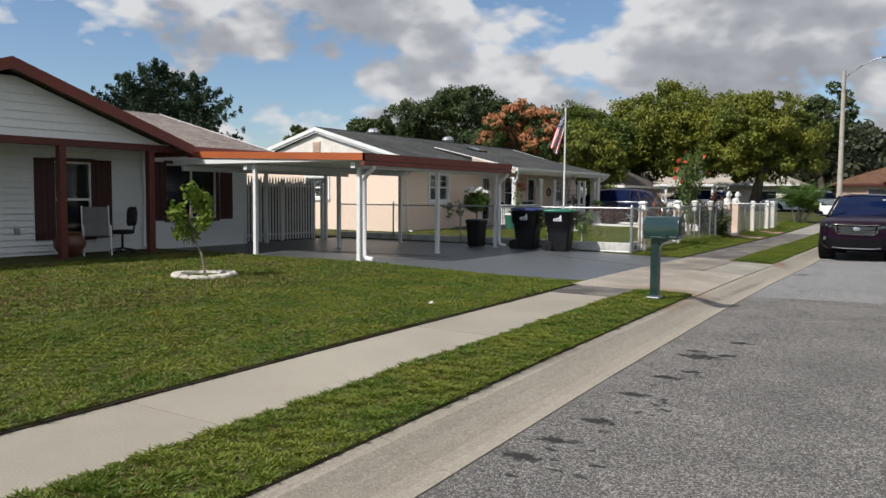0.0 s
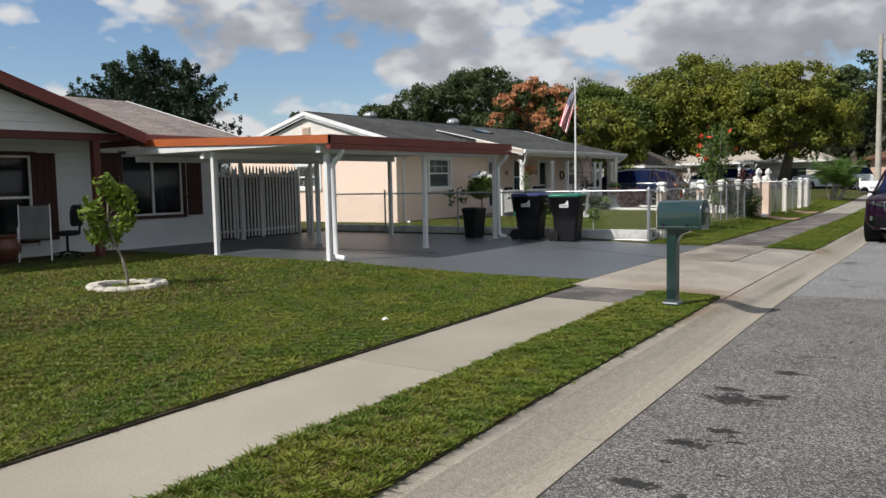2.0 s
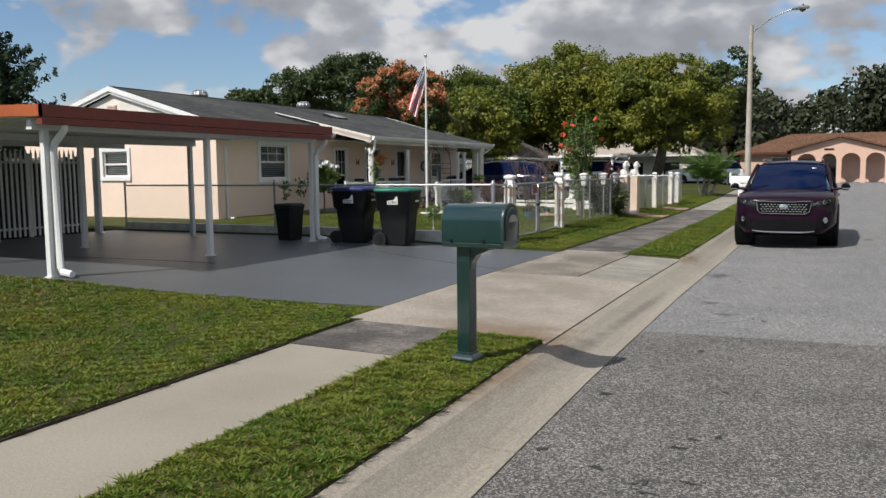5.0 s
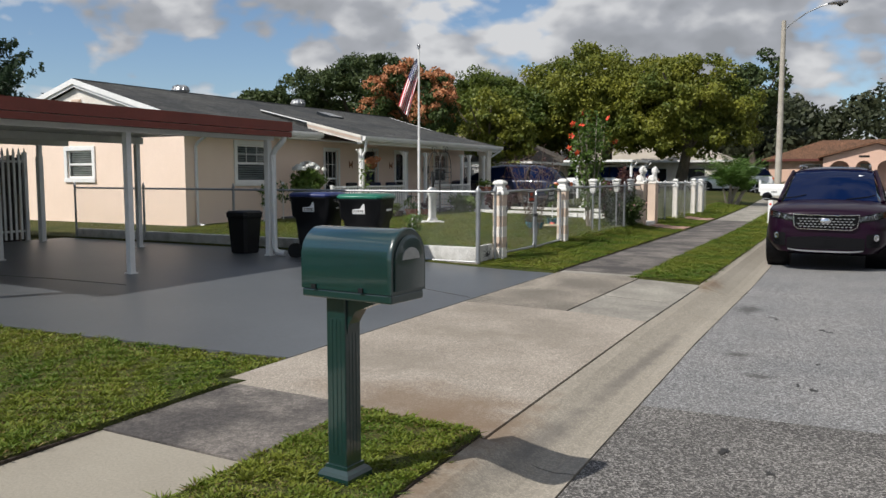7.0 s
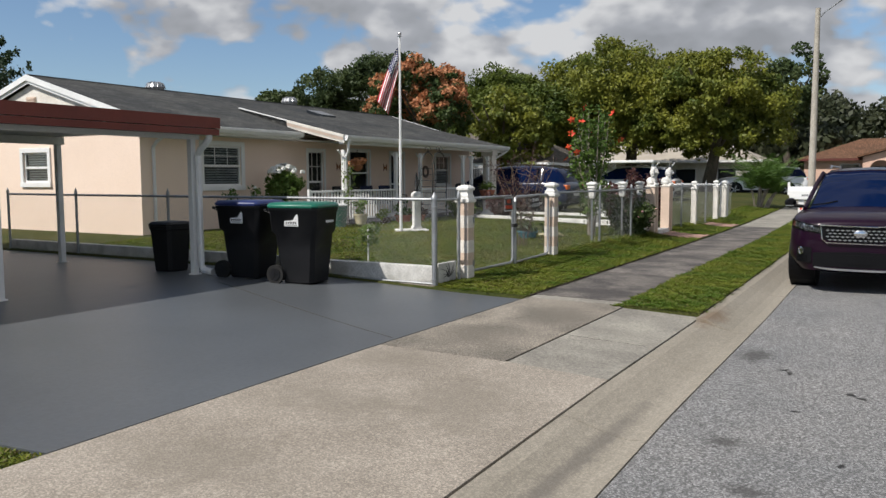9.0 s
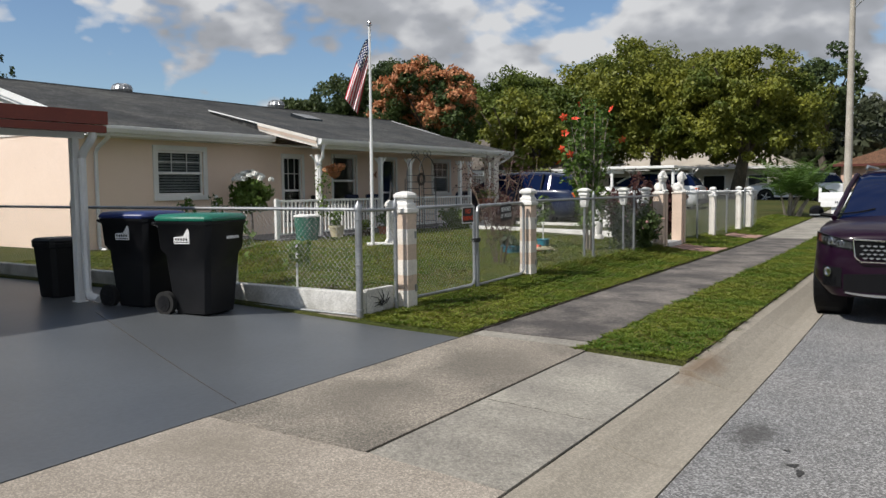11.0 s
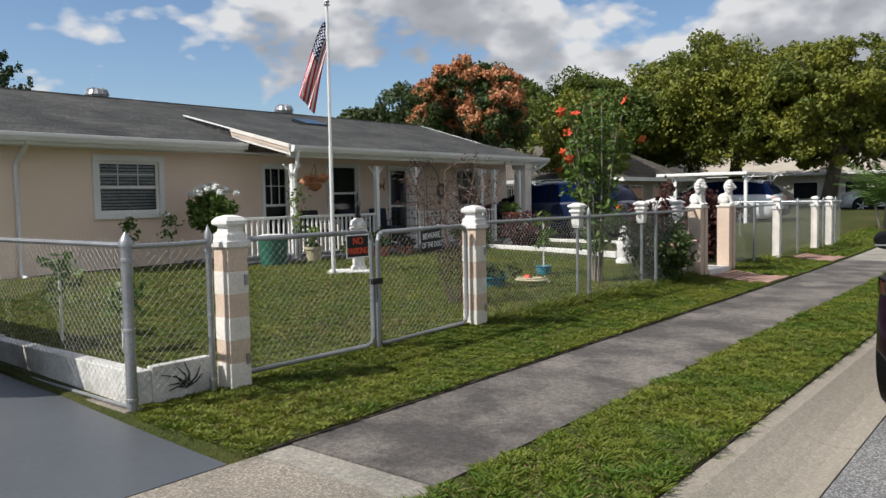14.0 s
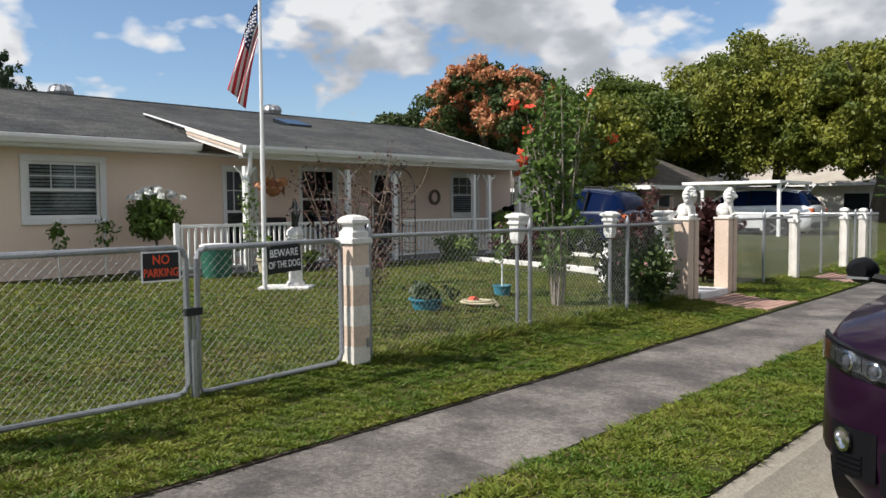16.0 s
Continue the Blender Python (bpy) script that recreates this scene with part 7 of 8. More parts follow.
tri_mesh("foliage", leaves(rng, hc, [0.35] * len(hc), 50, 0.07), 4, "mid_leaf", hd)

# ---- white garden borders ----
gb = thing("garden_border", pose(0, 0, 0), "low white-painted concrete border round the garden beds", "border")
for (xa, ya), (xb, yb) in (((-11.2, 31.9), (-8.4, 31.2)), ((-8.4, 31.2), (-6.2, 30.6)), ((-6.2, 30.6), (-4.9, 30.4)), ((-10.0, 34.2), (-6.0, 33.6))):
    bm = B()
    L = math.hypot(xb - xa, yb - ya)
    box(bm, 0, L - 0.02, -0.07, 0.07, 0.15, 0.46, 0.01, m=Matrix.Translation((xa, ya, 0)) @ Matrix.Rotation(math.atan2(yb - ya, xb - xa), 4, "Z"))
    part("border_length", bm, "stone_white", gb)
# brick paths to the gates
for ya, yb, nm in ((29.15, 30.15, "brick path from the pavement to the lion gate"), (33.6, 34.6, "brick path from the pavement to the far gate")):
    root = thing("brick_path", pose(0, 0, 0), nm, "path", kind="structure")
    data = None
    x = WALK_IN + bend(ya) - 0.06
    i = 0
    while x > FX + 0.15:
        y = ya + (0.1 if i % 2 else 0)
        while y < yb:
            if data is None:
                bm = B()
                box(bm, -0.045, 0.045, -0.095, 0.095, -0.05, 0.0)
                o = part("brick", bm, "brick", root)
                data = o.data
            else:
                o = new("brick", data)
                o.parent = root
            o.location = (x - 0.05, y + 0.1, ground_z(x, y) + 0.016)
            y += 0.2
        x -= 0.1
        i += 1


# ---- plants ----
def shrub(name, at, stems, height, spread, leaf_m, leaf, per, label, seed, stem_m="twig", stem_r=0.012, flowers=None, clump=0.18, low=0.35, category="shrub", sub=3):
    """Several leaning stems that branch, with leaf clumps along their upper part and flowers at the tips."""
    rng = np.random.default_rng(seed)
    root = thing(name, pose(*at), label, category)
    bm = B()
    cs, tips = [], []
    for k in range(stems):
        a = 2 * math.pi * (k + rng.random() * 0.7) / stems
        rr = spread * (0.35 + 0.65 * rng.random())
        h = height * (0.72 + 0.28 * rng.random())
        p0 = Vector((0.06 * math.cos(a), 0.06 * math.sin(a), -0.05))
        p2 = Vector((rr * math.cos(a), rr * math.sin(a), h))
        p1 = Vector((rr * 0.45 * math.cos(a + 0.3), rr * 0.45 * math.sin(a + 0.3), h * 0.5))
        tube(bm, [p0, p1, p2], stem_r, 5, stem_r * 0.3)
        tips.append(p2)
        for j in range(sub):
            t = low + (1 - low) * (j + rng.random()) / sub
            b = p1 + (p2 - p1) * ((t - 0.5) * 2) if t > 0.5 else p0 + (p1 - p0) * t * 2
            e = b + Vector(rng.normal(size=3) * 0.5 * spread) * 0.55 + Vector((0, 0, 0.16 * height * 0.5))
            tube(bm, [b, (b + e) / 2 + Vector(rng.normal(size=3)) * 0.03, e], stem_r * 0.5, 4, stem_r * 0.2)
            tips.append(e)
            for f in (0.4, 0.75, 1.0):
                cs.append(b + (e - b) * f)
        for t in np.linspace(low, 1.0, 6):
            cs.append(p1 + (p2 - p1) * ((t - 0.5) * 2) if t > 0.5 else p0 + (p1 - p0) * t * 2)
    part("stem", bm, stem_m, root)
    if leaf_m:
        tri_mesh("foliage", leaves(rng, [tuple(c) for c in cs], [clump * (0.6 + 0.7 * rng.random()) for _ in cs], per, leaf, 1.0, 0.15), 4, leaf_m, root)
    if flowers:
        mt, n, r = flowers
        order = sorted(tips, key=lambda p: -p.z)
        for k in range(n):
            c = order[int(k * len(order) * 0.75 / n)]
            bm = B()
            ax = Vector((rng.normal(), rng.normal(), 0.6)).normalized()
            q = ax.to_track_quat("Z", "Y").to_matrix()
            for j in range(5):
                b = j * 1.2566
                d0 = q @ Vector((math.cos(b), math.sin(b), 0.35))
                d1 = q @ Vector((math.cos(b + 0.5), math.sin(b + 0.5), 0.5))
                d2 = q @ Vector((math.cos(b - 0.5), math.sin(b - 0.5), 0.5))
                cc = c + Vector((c.x, c.y, 0.1)).normalized() * clump * 0.9
                vs = [bm.verts.new(cc), bm.verts.new(cc + d2 * r * 0.8), bm.verts.new(cc + d0 * r * 1.15), bm.verts.new(cc + d1 * r * 0.8)]
                bm.faces.new(vs)
            part("flower", bm, mt, root)
    return root


shrub("hibiscus", (-4.75, 27.05, 0.33), 11, 2.65, 0.46, "bush_leaf", 0.042, 17, "tall leafy hibiscus with red flowers behind the fence", 101, "bark_pale", 0.02, ("hib_red", 10, 0.075), 0.17, 0.25, "bush")
shrub("bare_shrub", (-4.95, 24.0, 0.31), 11, 1.75, 0.6, "red_leaf", 0.018, 4, "nearly bare brown twiggy shrub behind the gate", 102, "twig", 0.012, None, 0.12, 0.25, sub=8)
shrub("rose_bush", (-4.18, 28.0, 0.30), 16, 0.66, 0.60, "mid_leaf", 0.035, 26, "dark green rose bush with pale pink blooms at the fence", 103, "twig", 0.008, ("pink", 26, 0.03), 0.16, 0.15)
shrub("red_shrub", (-4.75, 28.85, 0.34), 9, 1.15, 0.35, "red_leaf", 0.06, 14, "dark red-leaved shrub beside the lion gate", 104, "twig", 0.01, None, 0.15, 0.2)
shrub("red_shrub", (-4.65, 31.0, 0.35), 10, 1.15, 0.45, "red_leaf", 0.07, 16, "dark red-leaved shrub beside the lion gate", 105, "twig", 0.01, None, 0.16, 0.2)
shrub("garden_shrub", (-9.4, 32.2, 0.34), 10, 0.55, 0.7, "red_leaf", 0.05, 16, "reddish-green low planting beside the porch", 106, "twig", 0.006, None, 0.15, 0.1)
shrub("garden_shrub", (-10.4, 31.4, 0.34), 8, 0.5, 0.5, "bush_leaf", 0.05, 16, "low green planting beside the porch", 107, "twig", 0.006, None, 0.15, 0.1)
shrub("climbing_plant", (-10.95, 26.72, 0.34), 4, 1.7, 0.12, "bush_leaf", 0.045, 2, "thin climbing plant on the porch post", 108, "twig", 0.006, None, 0.16, 0.4)

# standard bush with white blooms
rng = np.random.default_rng(120)
wbsh = thing("flowering_bush", pose(-12.0, 25.55, 0.33), "round green bush on a stem crowned with white blooms", "bush")
bm = B()
tube(bm, [(0, 0, -0.05), (0.02, 0, 0.4), (0, 0, 0.8)], 0.025, 6)
for k in range(6):
    a = k * 1.05
    tube(bm, [(0, 0, 0.7), (0.2 * math.cos(a), 0.2 * math.sin(a), 1.0), (0.3 * math.cos(a), 0.3 * math.sin(a), 1.2)], 0.012, 5)
part("stem", bm, "twig", wbsh)
cs = [(0.34 * u[0], 0.34 * u[1], 1.02 + 0.30 * u[2]) for u in rng.uniform(-1, 1, (60, 3)) if np.linalg.norm(u) < 1.15]
tri_mesh("foliage", leaves(rng, cs, [0.17] * len(cs), 60, 0.048), 4, "bush_leaf", wbsh)
for k in range(34):
    a, r = rng.random() * 6.28, 0.40 * math.sqrt(rng.random())
    c = Vector((r * math.cos(a) * 1.15, r * math.sin(a) * 1.15, 1.56 - 0.50 * r))
    bm = B()
    for j in range(9):
        d = Vector(rng.normal(size=3)).normalized()
        d.z = abs(d.z)
        q = d.orthogonal().normalized() * 0.062
        w = d.cross(q)
        o = c + d * 0.04
        bm.faces.new([bm.verts.new(o + q), bm.verts.new(o + w), bm.verts.new(o - q), bm.verts.new(o - w)])
    part("bloom", bm, "petal", wbsh, "white bloom")

# young staked plants
for x, y, h, potted in ((-6.6, 20.15, 0.72, False), (-5.67, 20.25, 0.60, False), (-12.2, 24.0, 0.85, False), (-12.2, 24.75, 0.85, False), (-5.75, 27.2, 0.85, True)):
    z0 = ground_z(x, y)
    root = thing("staked_sapling", pose(x, y, z0), "young plant tied to a white stake" + (" in a blue tub" if potted else ""), "plant", group="staked saplings")
    bm = B()
    cyl(bm, (0, 0, -0.05), (0, 0, h), 0.013, n=6)
    part("stake", bm, "white", root)
    rs = np.random.default_rng(int(x * 100 + y * 10 + 5000))
    cs = [(rs.normal() * 0.07, rs.normal() * 0.07, h * (0.55 + 0.55 * rs.random())) for _ in range(14)]
    tri_mesh("foliage", leaves(rs, cs, [0.10] * 14, 7, 0.05), 4, "bush_leaf", root)
    if x < -12:
        bm = B()
        for j in range(8):
            d = Vector(rs.normal(size=3)).normalized()
            q = d.orthogonal().normalized() * 0.04
            w = d.cross(q)
            o = Vector((0, 0, h + 0.1)) + d * 0.03
            bm.faces.new([bm.verts.new(o + q), bm.verts.new(o + w), bm.verts.new(o - q), bm.verts.new(o - w)])
        part("bloom", bm, "petal", root, "white rose bloom")
    if potted:
        bm = B()
        lathe(bm, [(0.10, 0.0), (0.12, 0.12), (0.13, 0.125), (0.13, 0.14), (0.11, 0.14), (0.10, 0.11)], 16)
        part("tub", bm, "blue_pot", root, "teal blue plastic tub", smooth=True)


def pot(name, at, r, h, material, label, plant=None, seed=1, category="plant pot"):
    root = thing(name, pose(*at), label, category)
    bm = B()
    lathe(bm, [(r * 0.72, 0.0), (r * 0.95, h * 0.75), (r * 0.97, h * 0.85), (r * 1.08, h * 0.86), (r * 1.08, h), (r * 0.95, h), (r * 0.9, h * 0.9)], 18)
    part("pot", bm, material, root, smooth=True)
    bm = B()
    cyl(bm, (0, 0, h * 0.86), (0, 0, h * 0.91), r * 0.92, n=16)
    part("soil", bm, "soil", root)
    if plant:
        rs = np.random.default_rng(seed)
        mt, ph = plant
        cs = [(rs.normal() * r * 0.5, rs.normal() * r * 0.5, h + ph * rs.random()) for _ in range(12)]
        tri_mesh("foliage", leaves(rs, cs, [r * 0.55] * 12, 12, 0.06), 4, mt, root)
    return root


pot("planter", (-5.55, 25.55, 0.31), 0.20, 0.16, "blue_pot", "teal blue tub with a dark leafy plant on the lawn", ("oak_dark", 0.12), 3)
pot("planter", (-10.75, 26.92, 0.30), 0.17, 0.36, "pot_cream", "tall cream pot beside the porch post", ("bush_leaf", 0.3), 4)
pot("planter", (-10.55, 28.55, 0.31), 0.22, 0.26, "terracotta", "terracotta pot with spiky plant before the porch", ("bush_leaf", 0.35), 5)
pot("planter", (-10.45, 29.15, 0.31), 0.18, 0.24, "terracotta", "terracotta pot before the porch", ("red_leaf", 0.25), 6)
pot("planter", (-10.6, 27.8, 0.31), 0.16, 0.22, "soil", "dark pot with yellow-green plant before the porch", ("sapling_leaf", 0.2), 7)
bp = thing("planter", pose(-12.50, 10.12, 0.265), "large round-bellied brown clay pot on the porch", "plant pot")
bm = B()
lathe(bm, [(0.15, 0.0), (0.20, 0.05), (0.29, 0.18), (0.31, 0.28), (0.28, 0.38), (0.22, 0.44), (0.24, 0.47), (0.24, 0.50), (0.19, 0.50), (0.18, 0.42)], 22)
part("pot", bm, "brown_pot", bp, smooth=True)
toy = thing("garden_hose", pose(-5.35, 26.25, 0.315), "coiled cream hose with a coral spool on the lawn", "hose")
bm = B()
tube(bm, [(0.28 * math.cos(a) * (1 - a / 40), 0.16 * math.sin(a), 0.03 + 0.004 * a) for a in [i * 0.4 for i in range(34)]], 0.016, 6)
part("hose", bm, "pot_cream", toy)
bm = B()
cyl(bm, (-0.04, -0.1, 0.07), (0.04, -0.1, 0.07), 0.06, n=16)
part("spool", bm, "sign_red", toy)
urn = thing("pedestal_urn", pose(-10.4, 33.1, 0.35), "white pedestal urn with a plant at the porch end", "urn")
bm = B()
lathe(bm, [(0.22, 0.0), (0.22, 0.06), (0.15, 0.12), (0.10, 0.35), (0.12, 0.50), (0.17, 0.54), (0.20, 0.58)], 16)
part("pedestal", bm, "stone_white", urn, smooth=True)
bm = B()
lathe(bm, [(0.12, 0.58), (0.20, 0.66), (0.24, 0.78), (0.24, 0.81), (0.20, 0.81)], 16)
part("bowl", bm, "terracotta", urn, smooth=True)
rs = np.random.default_rng(8)
tri_mesh("foliage", leaves(rs, [(rs.normal() * 0.08, rs.normal() * 0.08, 0.88 + 0.12 * rs.random()) for _ in range(9)], [0.12] * 9, 14, 0.05), 4, "bush_leaf", urn)
bath = thing("bird_bath", pose(-7.4, 34.9, 0.40), "white tiered bird bath in the garden", "bird bath")
bm = B()
lathe(bm, [(0.26, 0.0), (0.26, 0.08), (0.14, 0.14), (0.11, 0.55), (0.18, 0.66), (0.42, 0.74), (0.45, 0.80), (0.40, 0.80), (0.15, 0.78)], 20)
part("basin", bm, "stone_white", bath, smooth=True)
bm = B()
lathe(bm, [(0.24, 0.80), (0.26, 0.83), (0.26, 0.98), (0.22, 1.0)], 18)
part("drum", bm, "stone_white", bath, smooth=True)
gs = thing("garden_statue", pose(-5.6, 29.6, 0.34), "small white garden statue on a drum base", "statue")
bm = B()
lathe(bm, [(0.14, 0.0), (0.14, 0.05), (0.10, 0.10), (0.12, 0.3), (0.09, 0.45), (0.05, 0.50), (0.07, 0.56), (0.06, 0.62), (0.01, 0.66)], 14)
part("figure", bm, "stone_white", gs, smooth=True)

# iron arch trellis
ar = thing("arch_trellis", pose(-10.1, 29.38, 0.31), "black iron garden arch with a scrolled top", "trellis")
for dx in (-0.18, 0.18):
    bm = B()
    pts = [(dx, -0.36, -0.05), (dx, -0.36, 1.45)] + [(dx, -0.36 * math.cos(a), 1.45 + 0.48 * math.sin(a)) for a in [math.pi * i / 10 for i in range(1, 10)]] + [(dx, 0.36, 1.45), (dx, 0.36, -0.05)]
    tube(bm, pts, 0.011, 6)
    part("arch_hoop", bm, "black_iron", ar)
    for s in (-1, 1):
        bm = B()
        tube(bm, [(dx, s * 0.05 + s * 0.13 * math.sin(a) * (1 - a / 9), 2.0 + 0.08 * math.cos(a) * (1 - a / 9)) for a in [i * 0.5 for i in range(13)]], 0.007, 5)
        part("scroll", bm, "black_iron", ar)
for s in (-1, 1):
    for k in range(9):
        bm = B()
        z = 0.2 + k * 0.16
        cyl(bm, (-0.18, s * 0.36, z), (0.18, s * 0.36, z), 0.007, n=5)
        part("rung", bm, "black_iron", ar)
    for yo in (0.25,):
        bm = B()
        box(bm, -0.186, -0.174, s * 0.36 - 0.08 - 0.006, s * 0.36 - 0.08 + 0.006, 0.0, 1.4)
        part("upright_bar", bm, "black_iron", ar)


# ---- porch things ----
def cushion_chair(at, rz, material, label):
    root = thing("porch_chair", pose(at[0], at[1], at[2], 0, 0, rz), label, "chair", group="porch chairs")
    bm = B()
    box(bm, -0.26, 0.26, -0.26, 0.26, 0.38, 0.48, 0.03)
    part("seat", bm, material, root)
    bm = B()
    box(bm, -0.26, 0.26, 0.22, 0.31, 0.46, 0.95, 0.03, m=pose(0, 0, 0, -8, 0, 0))
    part("backrest", bm, material, root)
    for x in (-0.24, 0.24):
        bm = B()
        tube(bm, [(x, -0.25, 0), (x, -0.25, 0.62), (x, 0.2, 0.64)], 0.014, 6)
        part("arm", bm, "black_iron", root)
        for y in (-0.24, 0.24):
            bm = B()
            cyl(bm, (x, y, 0), (x, y, 0.40), 0.013, n=6)
            part("leg", bm, "black_iron", root)


cushion_chair((-12.2, 29.7, 0.42), 90, "paint_blue_chair", "dark cushioned porch chair")
cushion_chair((-12.2, 30.6, 0.42), 90, "paint_blue_chair", "dark cushioned porch chair")
cushion_chair((-12.2, 28.4, 0.42), 90, "black", "dark cushioned porch chair")
hb = thing("hanging_basket", pose(-11.15, 27.35, 1.72), "hanging basket with orange and red flowers under the porch", "hanging basket")
bm = B()
lathe(bm, [(0.03, 0.0), (0.12, 0.06), (0.15, 0.15), (0.13, 0.15)], 14)
part("basket", bm, "rust", hb)
bm = B()
for k in range(3):
    a = k * 2.094
    tube(bm, [(0.14 * math.cos(a), 0.14 * math.sin(a), 0.15), (0, 0, 0.55)], 0.004, 4)
part("chain", bm, "black_iron", hb)
rs = np.random.default_rng(9)
tri_mesh("foliage", leaves(rs, [(rs.normal() * 0.1, rs.normal() * 0.1, 0.18 + 0.1 * rs.random()) for _ in range(12)], [0.1] * 12, 14, 0.05), 4, "orange_leaf", hb)
gtub = thing("storage_tub", pose(-10.75, 25.95, 0.29), "green plastic tub with a white lid beside the porch rail", "tub")
bm = B()
lathe(bm, [(0.22, 0.0), (0.27, 0.55), (0.27, 0.60)], 16)
part("tub", bm, "teal_green", gtub, smooth=True)
bm = B()
lathe(bm, [(0.285, 0.60), (0.285, 0.63), (0.2, 0.65)], 16)
part("lid", bm, "white", gtub, smooth=True)
wr = thing("wall_wreath", pose(-12.83, 33.35, 1.75), "dark twig wreath hung on the porch wall", "wreath")
bm = B()
tube(bm, [(0, 0.16 * math.cos(a), 0.16 * math.sin(a)) for a in [2 * math.pi * i / 20 for i in range(21)]], 0.04, 6)
part("ring", bm, "twig", wr)

# sling chair and office chair on the white house's porch
sc = thing("folding_chair", pose(-12.40, 10.66, 0.265, 0, 0, 60), "folding chair with grey mesh sling and white frame", "chair")
bm = B()
loft(bm, [[(-0.24, y, z), (0.24, y, z), (0.24, y + 0.01, z - 0.012), (-0.24, y + 0.01, z - 0.012)] for y, z in ((-0.28, 0.42), (0.0, 0.39), (0.17, 0.41), (0.27, 0.68), (0.36, 1.0))])
part("sling", bm, "grey_fabric", sc)
for x in (-0.26, 0.26):
    bm = B()
    tube(bm, [(x, -0.32, 0.0), (x, -0.28, 0.42), (x, 0.17, 0.40), (x, 0.37, 1.02)], 0.013, 6)
    part("side_frame", bm, "white_metal", sc)
    bm = B()
    tube(bm, [(x, 0.34, 0.0), (x, 0.1, 0.40), (x, 0.05, 0.62), (x, -0.26, 0.62), (x, -0.28, 0.42)], 0.012, 6)
    part("arm_leg", bm, "white_metal", sc)
oc = thing("office_chair", pose(-12.45, 11.30, 0.265, 0, 0, -65), "black swivel office chair on castors", "chair")
bm = B()
loft(bm, [[(0.24 * k * math.cos(a), 0.23 * k * math.sin(a), z) for a in [2 * math.pi * i / 16 for i in range(16)]] for z, k in ((0.42, 0.85), (0.44, 1.0), (0.49, 1.0), (0.51, 0.85))])
part("seat", bm, "black", oc, smooth=True)
bm = B()
loft(bm, [[(0.21 * k * math.cos(a), 0.22 + 0.05 * (z - 0.6) + 0.035 * math.sin(a), z) for a in [2 * math.pi * i / 16 for i in range(16)]] for z, k in ((0.60, 0.75), (0.66, 1.0), (0.85, 1.05), (0.96, 0.9), (1.0, 0.6))])
part("backrest", bm, "black", oc, smooth=True)
bm = B()
tube(bm, [(0, 0.1, 0.43), (0, 0.26, 0.45), (0, 0.28, 0.66)], 0.02, 6)
part("back_bar", bm, "black", oc)
bm = B()
cyl(bm, (0, 0, 0.10), (0, 0, 0.42), 0.025, n=10)
part("column", bm, "black", oc)
for k in range(5):
    a = k * 1.2566
    bm = B()
    tube(bm, [(0, 0, 0.12), (0.27 * math.cos(a), 0.27 * math.sin(a), 0.075)], 0.02, 6, 0.014)
    leg = part("base_leg", bm, "black", oc)
    bm = B()
    cyl(bm, (0.27 * math.cos(a) - 0.02, 0.27 * math.sin(a), 0.03), (0.27 * math.cos(a) + 0.02, 0.27 * math.sin(a), 0.03), 0.03, n=10)
    part("castor", bm, "black", leg)

# young tree in a ring of edging stones
sp = thing("young_tree", pose(-7.18, 9.02, 0.205), "young leafy tree with a pale crooked trunk on the lawn", "tree")
bm = B()
tube(bm, [(0.0, 0.0, -0.05), (0.0, 0.0, 0.2), (-0.03, -0.03, 0.42), (-0.13, -0.08, 0.66), (-0.17, -0.12, 0.95), (-0.15, -0.12, 1.2)], 0.024, 7, 0.01)
rs = np.random.default_rng(61)
cs = []
for k in range(12):
    a, h = rs.random() * 6.28, 0.60 + 0.72 * (k + rs.random()) / 12
    sp_r = 0.10 + 0.17 * math.sin(math.pi * min(1, (h - 0.5) / 0.95))
    e = Vector((-0.14 + sp_r * math.cos(a), -0.1 + sp_r * math.sin(a), h + 0.10))
    tube(bm, [(-0.14, -0.1, h - 0.1), tuple(e)], 0.007, 4, 0.003)
    cs += [tuple(e), (e.x * 0.7 - 0.04, e.y * 0.7 - 0.03, e.z - 0.06)]
part("trunk", bm, "bark_pale", sp)
tri_mesh("crown", leaves(rs, cs, [0.115] * len(cs), 34, 0.050, 1.25, 0.1), 4, "sapling_leaf", sp)
er = thing("tree_ring", pose(-7.18, 9.02, 0.228), "ring of pale scalloped edging stones round the young tree", "edging")
bm = B()
cyl(bm, (0, 0, -0.03), (0, 0, 0.045), 0.40, n=24)
part("mulch", bm, "soil", er)
data = None
for k in range(18):
    a = 2 * math.pi * k / 18
    if data is None:
        bm = B()
        loft(bm, [[(x * s, y * s, z) for x, y in ((-0.07, -0.085), (0.06, -0.085), (0.085, -0.04), (0.085, 0.04), (0.06, 0.085), (-0.07, 0.085))] for z, s in ((-0.05, 1.0), (0.075, 1.0), (0.105, 0.78))])
        o = part("edging_stone", bm, "edging", er)
        data = o.data
    else:
        o = new("edging_stone", data)
        o.parent = er
    o.matrix_basis = pose(0.41 * math.cos(a), 0.41 * math.sin(a), 0.008 * math.sin(k * 7), 6 * math.sin(k * 5), 7 * math.cos(k * 3), math.degrees(a) + 9 * math.sin(k * 2.7))

